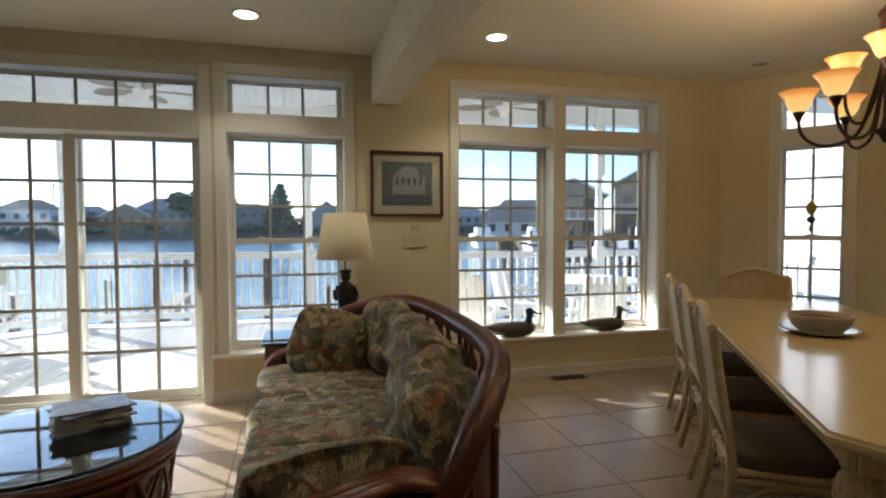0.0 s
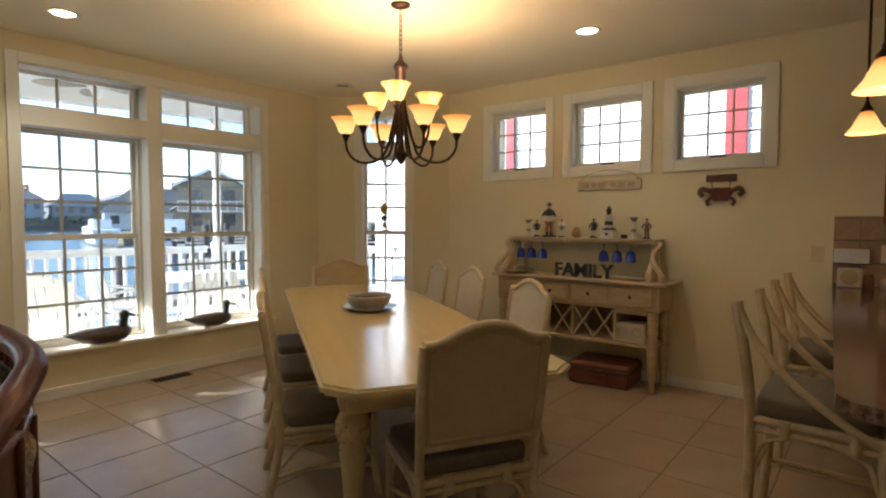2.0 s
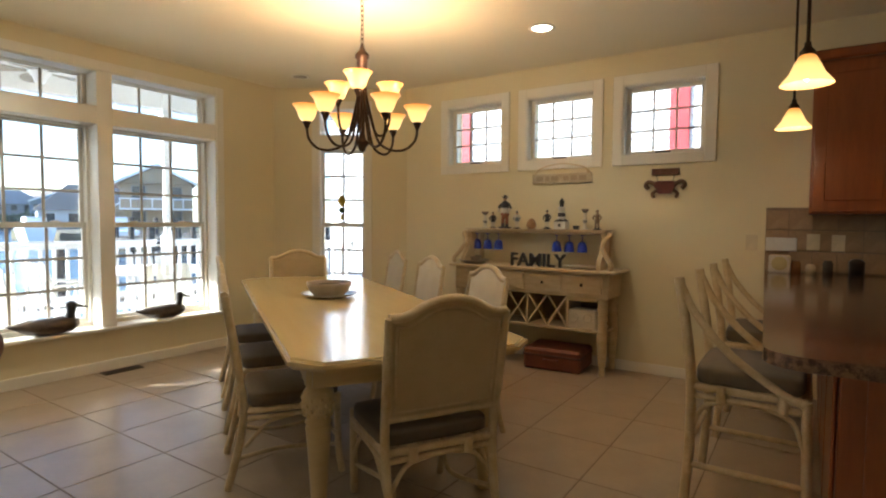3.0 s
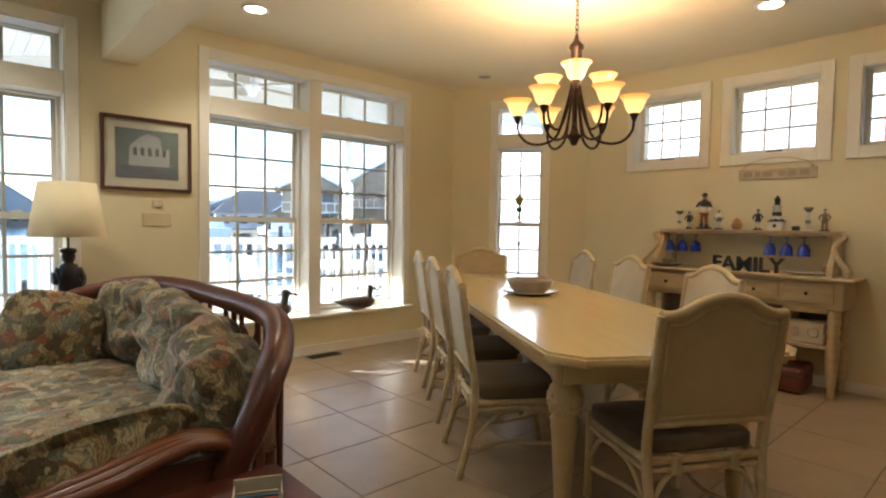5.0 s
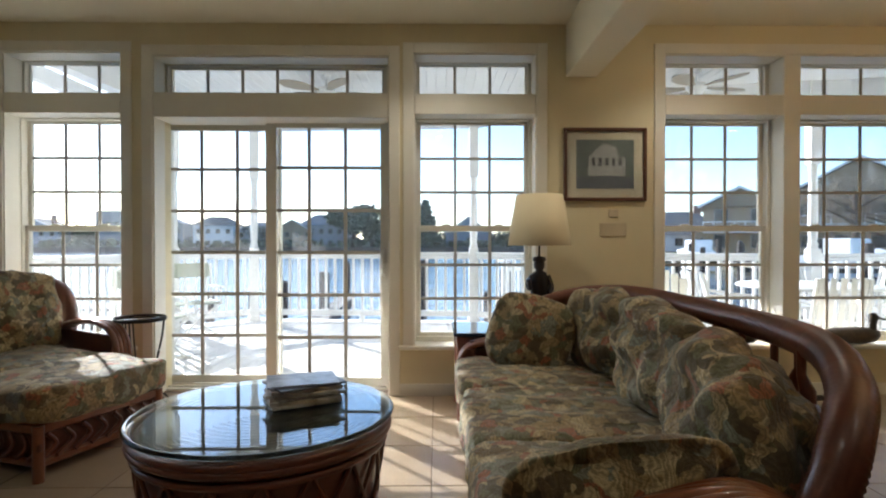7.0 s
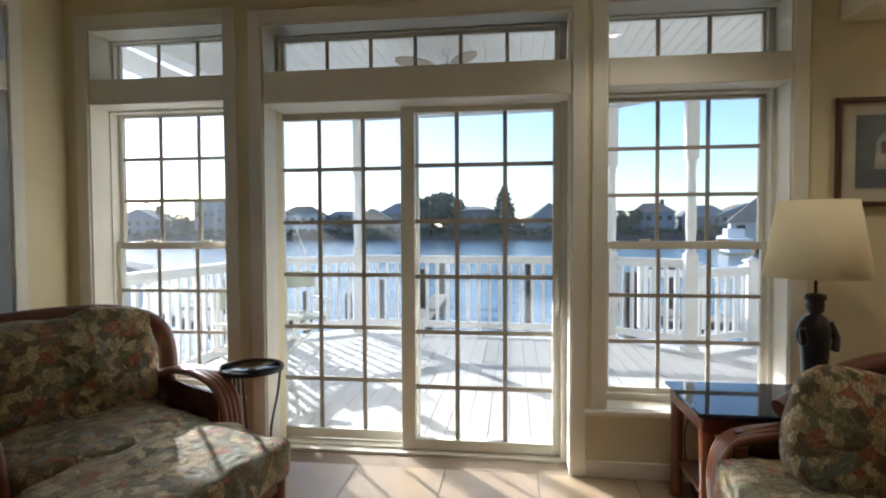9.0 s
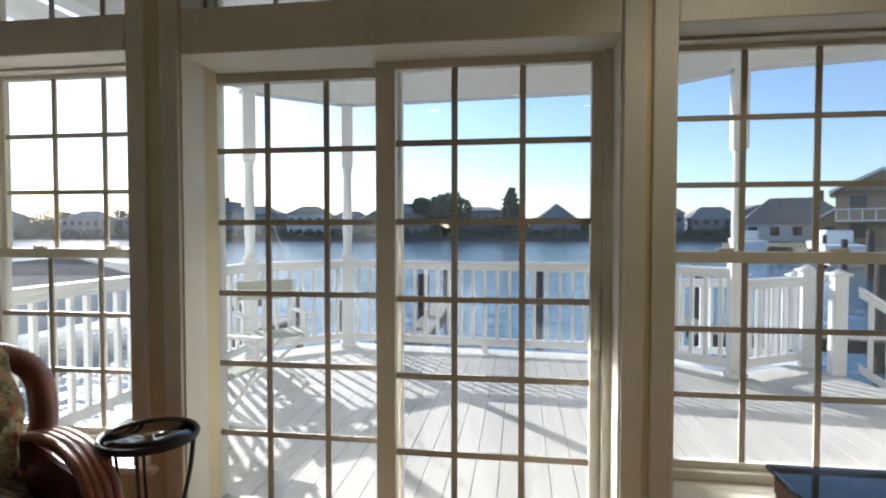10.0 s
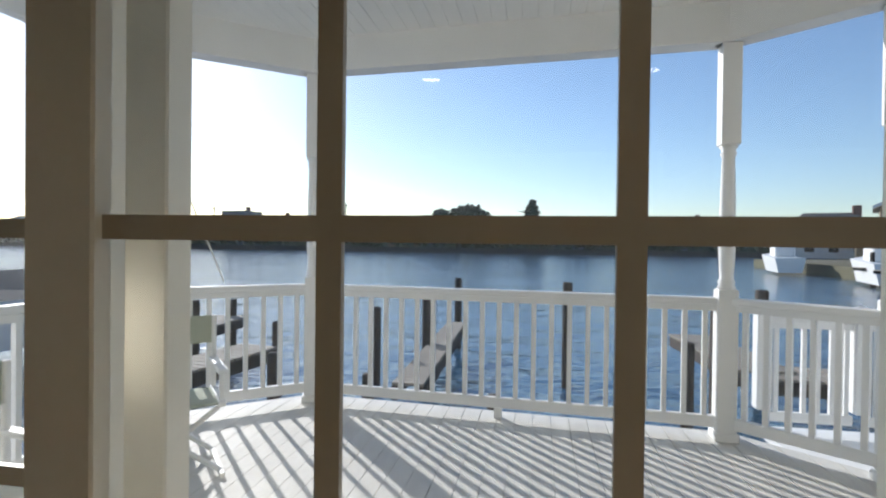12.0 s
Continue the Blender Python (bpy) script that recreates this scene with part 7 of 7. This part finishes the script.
def house(x, y, w, d, h, roof, k, turn=0, storeys=2, gable=False, chimney=False, deck_rail=False, base=None, label=None):
    """A waterside house; local -y faces the lagoon."""
    base = WZ + 1.0 if base is None else base
    words = ("grey", "white", "tan", "blue")[k]
    o = thing("house", label or words + " two-storey waterside house across the lagoon", "house", pose(x, y, base, 0, 0, turn), "waterside houses")
    part("wall", Geo().box(-w / 2, -d / 2, 0, w / 2, d / 2, h), SIDES[k], o)
    e = 0.5
    if gable:
        v = [(-w / 2 - e, -d / 2 - e, h), (w / 2 + e, -d / 2 - e, h), (w / 2 + e, d / 2 + e, h), (-w / 2 - e, d / 2 + e, h), (0, -d / 2 - e, h + roof), (0, d / 2 + e, h + roof)]
        f = [(1, 2, 5, 4), (3, 0, 4, 5), (0, 3, 2, 1)]
        part("gable_wall", Geo().add([(-w / 2, -d / 2 - 0.02, h), (w / 2, -d / 2 - 0.02, h), (0, -d / 2 - 0.02, h + roof * 0.94), (-w / 2, d / 2, h), (w / 2, d / 2, h), (0, d / 2, h + roof * 0.94)], [(0, 1, 2), (5, 4, 3), (0, 3, 4, 1), (1, 4, 5, 2), (2, 5, 3, 0)]), SIDES[k], o)
        g = Geo()
        for s in (-1, 1):
            g.add([(s * (w / 2 + e), -d / 2 - e, h - 0.15), (s * (w / 2 + e), -d / 2 - e, h + 0.12), (0, -d / 2 - e, h + roof + 0.12), (0, -d / 2 - e, h + roof - 0.15), (s * (w / 2 + e), -d / 2 - e + 0.1, h - 0.15), (s * (w / 2 + e), -d / 2 - e + 0.1, h + 0.12), (0, -d / 2 - e + 0.1, h + roof + 0.12), (0, -d / 2 - e + 0.1, h + roof - 0.15)], [(0, 1, 2, 3), (7, 6, 5, 4), (1, 5, 6, 2), (0, 3, 7, 4)])
        part("barge_board", g, WHITE, o)
    else:
        r = w * 0.22
        v = [(-w / 2 - e, -d / 2 - e, h), (w / 2 + e, -d / 2 - e, h), (w / 2 + e, d / 2 + e, h), (-w / 2 - e, d / 2 + e, h), (-r, 0, h + roof), (r, 0, h + roof)]
        f = [(0, 1, 5, 4), (1, 2, 5), (2, 3, 4, 5), (3, 0, 4), (3, 2, 1, 0)]
    rf = part("roof", Geo().add(v, f), ROOFS[k % 2], o)
    if chimney:
        part("chimney", Geo().box(w * 0.2, -0.5, h, w * 0.2 + 1.0, 0.5, h + roof + 1.0), mat("brick_chimney", (0.22, 0.13, 0.10), rough=0.9, scale=3), rf)
    n = max(2, int(w / 2.6))
    for s in range(storeys):
        for i in range(n):
            x0 = -w / 2 + w * (i + 0.5) / n
            z0 = 0.8 + s * h / storeys
            if z0 + 1.3 < h:
                win = part("window", Geo().box(x0 - 0.65, -d / 2 - 0.06, z0, x0 + 0.65, -d / 2 - 0.01, z0 + 1.4), SIDES[1] if k == 1 else ROOFS[0], o)
                part("pane", Geo().box(x0 - 0.58, -d / 2 - 0.09, z0 + 0.07, x0 + 0.58, -d / 2 - 0.061, z0 + 1.33), DARKPANE, win)
    if deck_rail:
        part("balcony", Geo().box(-w / 2, -d / 2 - 1.8, h / 2 - 0.15, w / 2, -d / 2 - 0.1, h / 2).box(-w / 2, -d / 2 - 1.8, h / 2 + 0.85, w / 2, -d / 2 - 1.72, h / 2 + 0.95), WHITE, o)
        for i in range(int(w / 0.9)):
            part("baluster", Geo().box(-w / 2 + 0.9 * i, -d / 2 - 1.79, h / 2, -w / 2 + 0.9 * i + 0.1, -d / 2 - 1.73, h / 2 + 0.86), WHITE, o)
    return o


# far row, west to east
for x, w, h, r, k, gb in ((-175, 16, 6, 3, 0, 0), (-140, 13, 5, 3, 0, 0), (-118, 15, 5, 3.5, 3, 1), (-97, 8, 10.5, 0.4, 0, 0), (-86, 17, 6.8, 2.4, 0, 0), (-68, 11, 6.5, 2.5, 1, 0), (-56, 12, 4.5, 3.0, 0, 0), (-46, 11, 4.6, 3.4, 2, 1), (-37, 13, 6.4, 3.2, 0, 0), (-17.5, 13, 7.4, 1.2, 0, 0), (4.2, 13, 4.0, 5.2, 3, 1), (32, 10.5, 6.2, 2.6, 3, 0), (46, 13, 4.8, 3.4, 0, 0), (56, 14, 5.5, 3.0, 3, 1), (-196, 14, 6, 3, 0, 0), (-222, 16, 6, 3, 0, 0), (-250, 16, 6, 3, 0, 0)):
    house(x + 5, FARY + 10 + random.uniform(-2, 3), w, 9, h, r, k, random.uniform(-8, 8), gable=bool(gb), chimney=random.random() < 0.25)
# nearer houses on the east bank
house(40.3, 93, 14, 10, 2.6, 4.0, 1, -18, gable=False, chimney=True, label="white house with a wide grey roof and a chimney")
house(44.5, 85, 8.5, 7, 3.0, 3.0, 2, -25, gable=True, label="tan gabled house beside the lagoon docks")
house(31.5, 58.0, 6.4, 9, 4.9, 1.9, 2, -28, gable=True, deck_rail=True, label="tan gabled house with white balconies on the lagoon")
house(46, 60, 12, 10, 6.6, 3.6, 2, -38, gable=True, deck_rail=True, label="tall brown house with white trim on the lagoon")
for x, y, t in ((20.5, 44, 75), (21, 60, 80), (24, 33, 30)):
    b = thing("motor_boat", "white motor boat moored at the docks", "boat", pose(x, y, WZ + 0.25, 0, 0, t), "moored boats")
    part("hull", Geo().add([(-3, -0.9, 0), (-3, 0.9, 0), (2.2, 0.9, 0), (3.6, 0, 0.2), (2.2, -0.9, 0), (-3, -1.2, 1.3), (-3, 1.2, 1.3), (2.6, 1.2, 1.5), (4.4, 0, 1.7), (2.6, -1.2, 1.5)], [(4, 3, 2, 1, 0), (0, 1, 6, 5), (1, 2, 7, 6), (2, 3, 8, 7), (3, 4, 9, 8), (4, 0, 5, 9), (5, 6, 7, 8, 9)]), WHITE, b)
    part("cabin", Geo().box(-1.2, -0.8, 1.35, 1.2, 0.8, 2.3, 0.1), WHITE, b)
    part("windscreen", Geo().box(1.2, -0.7, 1.7, 1.26, 0.7, 2.25), DARKPANE, b)

# white house next door, seen through the gable-side windows
nb = thing("neighbour_house", "white clapboard house next door with red shutters", "house", pose(10.2, 3.0, -0.6))
g = Geo()
for k in range(46):
    z = 0.17 * k
    g.add([(0, -7, z), (0, 7.4, z), (0.025, 7.4, z + 0.17), (0.025, -7, z + 0.17), (0.3, -7, z), (0.3, 7.4, z), (0.3, 7.4, z + 0.17), (0.3, -7, z + 0.17)], [(3, 2, 1, 0), (0, 1, 5, 4), (1, 2, 6, 5), (4, 7, 3, 0)])
part("wall", g, SIDING, nb)
RED = mat("red_shutter", (0.42, 0.035, 0.04), rough=0.6, scale=3)
for y, half, spots in ((-1.75, 0.45, ((-1.0, 0.16),)), (4.3, 0.28, ((3.28, 0.11),))):
    w = part("window", Geo().box(-0.06, y - half, 2.5, -0.005, y + half, 4.4, 0.01), WHITE, nb)
    part("pane", Geo().box(-0.075, y - half + 0.08, 2.6, -0.061, y + half - 0.08, 4.3), DARKPANE, w)
    for s, wide in spots:
        part("shutter", Geo().box(-0.05, s - wide, 1.9, -0.005, s + wide, 4.9, 0.01), RED, nb, "red louvred shutter")
part("porch_rail", Geo().box(-1.6, 6.4, 1.5, -1.52, 8.6, 1.58).box(-1.6, 6.4, 0.7, -1.52, 8.6, 0.78), WHITE, nb)
for k in range(15):
    part("baluster", Geo().box(-1.58, 6.45 + 0.15 * k, 0.78, -1.54, 6.49 + 0.15 * k, 1.5), WHITE, nb)

# ---------- trees ----------
BARK = mat("bark", (0.07, 0.05, 0.035), rough=0.95, scale=3, fine=20, bump=0.4)
LEAF = mat("dark_green_leaf", (0.10, 0.12, 0.075), (0.06, 0.075, 0.045), rough=0.8, scale=0.8, fine=6, bump=0)
TWIG = mat("winter_twig", (0.20, 0.17, 0.13), (0.14, 0.12, 0.09), rough=0.9, scale=1, bump=0)


def tree(x, y, h, wide, base=None, conifer=False, bare=False, clumps=260, seed=0, label=None):
    rnd = random.Random(seed)
    base = WZ + 1.0 if base is None else base
    t = thing("tree", label or ("dark evergreen tree on the shore" if not bare else "leafless winter tree on the shore"), "tree", pose(x, y, base), "shore trees")
    g = Geo().tube([(0, 0, 0), (0.1, 0, h * 0.35), (0, 0.1, h * 0.8)], (0.05 * h, 0.035 * h, 0.01 * h), 8)
    ends = []
    for k in range(9):
        a, z = rnd.uniform(0, 6.28), h * rnd.uniform(0.25, 0.7)
        r = wide * rnd.uniform(0.25, 0.45)
        e = (r * math.cos(a), r * math.sin(a), min(h * 0.95, z + h * rnd.uniform(0.08, 0.25)))
        ends.append(e)
        g.tube([(0, 0, z), (e[0] * 0.5, e[1] * 0.5, (z + e[2]) / 2 + 0.1), e], (0.018 * h, 0.012 * h, 0.004 * h), 6)
    part("trunk", g, BARK, t)
    c = Geo()
    lobes = [(Vector((0, 0, h * 0.62)), wide * 0.34)] + [(Vector(e), wide * rnd.uniform(0.17, 0.27)) for e in ends]
    for k in range(clumps):
        if conifer:
            z = h * (0.04 + 0.96 * rnd.random() ** 1.5)
            tier = 0.82 + 0.18 * math.sin(z * 4.5)
            a = rnd.uniform(0, 6.28)
            rr = (wide * 0.5 * (1.02 - z / h) ** 0.75 * tier + 0.12) * math.sqrt(rnd.uniform(0.15, 1.0)) * (1 + 0.12 * math.sin(3 * a + z))
            p = Vector((rr * math.cos(a), rr * math.sin(a), z))
        else:
            q, rad = rnd.choice(lobes)
            u = Vector((rnd.gauss(0, 1), rnd.gauss(0, 1), rnd.gauss(0, 1))).normalized() * rad * rnd.uniform(0.5, 1.05) ** 0.6
            p = q + Vector((u.x, u.y, u.z * 0.72))
            p.z = max(p.z, h * 0.10 + rnd.uniform(0, 0.05) * h)
        s = h * rnd.uniform(0.03, 0.065) * (0.5 if bare else 1)
        n1 = Vector((rnd.gauss(0, 1), rnd.gauss(0, 1), rnd.gauss(0, 1))).normalized()
        n2 = n1.orthogonal().normalized()
        n3 = n1.cross(n2)
        if bare:
            c.tube([p, p + n1 * s * 3], 0.012 * h * 0.2, 3)
        else:
            c.add([p + n2 * s, p - n2 * s * 0.6 + n3 * s, p - n2 * s * 0.6 - n3 * s, p + n1 * s * 0.9, p - n1 * s * 0.7], [(0, 1, 3), (1, 2, 3), (2, 0, 3), (1, 0, 4), (2, 1, 4), (0, 2, 4)])
    part("crown", c, TWIG if bare else LEAF, t)


tree(-23.2, FARY + 3, 13.0, 13, clumps=1300, seed=1, label="broad dark evergreen tree on the far shore")
tree(-3.3, FARY + 3, 13.0, 10.5, conifer=True, clumps=1100, seed=2, label="bushy dark conifer on the far shore")
tree(24, FARY + 4, 8.5, 8, bare=True, clumps=700, seed=3)
tree(29, FARY + 3, 7.5, 8, clumps=420, seed=4)
rnd = random.Random(11)
for k in range(26):
    x = -240 + 12.5 * k + rnd.uniform(-5, 5)
    if not (-31 < x < 4):
        tree(x, FARY + 8 + rnd.uniform(-2, 8), rnd.uniform(5.0, 8.5), rnd.uniform(6, 11), clumps=380, seed=20 + k, bare=rnd.random() < 0.2)
tree(31.5, 42, 7.0, 7.0, clumps=1500, seed=60, bare=True, label="grey leafless bushy tree between the houses")
tree(35, 43, 5.5, 7.0, clumps=1000, seed=61, bare=True)
tree(60, 82, 8, 8, clumps=200, seed=62)
tree(70, 95, 9, 9, clumps=200, seed=63)

scrub = Geo()
for k in range(5600):
    x = rnd.uniform(-330, 75)
    s = rnd.uniform(0.6, 1.9)
    y = FARY + rnd.uniform(0.8, 24)
    z = WZ + 1.0 + rnd.random() * (4.0 + 1.1 * math.sin(x * 0.21) * math.sin(x * 0.083 + 1)) * (0.4 if y < FARY + 8 else 1.0)
    d = [Vector((rnd.gauss(0, 1), rnd.gauss(0, 1), rnd.gauss(0, 1))).normalized() * s for _ in range(5)]
    c = Vector((x, y, z))
    scrub.add([c + q for q in d], [(0, 1, 2), (0, 2, 3), (0, 3, 4), (0, 4, 1), (1, 2, 4), (2, 3, 4)])
solid("shore_scrub", scrub, LEAF, "dark scrub and hedges along the far bulkhead", "shrubs", kind="stuff")
for x, h in ((-108, 13), (-122, 12), (-62, 14), (-135, 12)):
    solid("utility_pole", Geo().tube([(0, 0, 0), (0, 0, h)], 0.18, 6).box(-1.1, -0.08, h - 1.0, 1.1, 0.08, h - 0.8), BARK, "thin utility pole above the far roofs", "pole", pose(x, FARY + 20, WZ + 1.0), "utility poles")

# ---------- floor tiles ----------
P = 0.508
tile_mesh = Geo().box(-P / 2 + 0.003, -P / 2 + 0.003, -0.0035, P / 2 - 0.003, P / 2 - 0.003, 0.0, 0.0015).mesh("tile", TILE)
for i in range(-11, 8):
    for k in range(-12, 5):
        x0, y0 = 1.72 + P * i, 3.56 + P * k
        a, b, c, d = max(x0, WX + 0.003), max(y0, SY + 0.003), min(x0 + P, EX - 0.003), min(y0 + P, WY - 0.003)
        if c - a < 0.02 or d - b < 0.02 or (a - C1[0]) * (C1[1] - C2[1]) + (b - C1[1]) * (C2[0] - C1[0]) > -0.05:
            continue
        if c - a > P - 0.001 and d - b > P - 0.001:
            o = part("tile", tile_mesh, TILE, floor)
            o.location = (x0 + P / 2, y0 + P / 2, 0)
        else:
            part("tile", Geo().box(a + 0.003, b + 0.003, -0.0035, c - 0.003, d - 0.003, 0.0, 0.0015), TILE, floor)
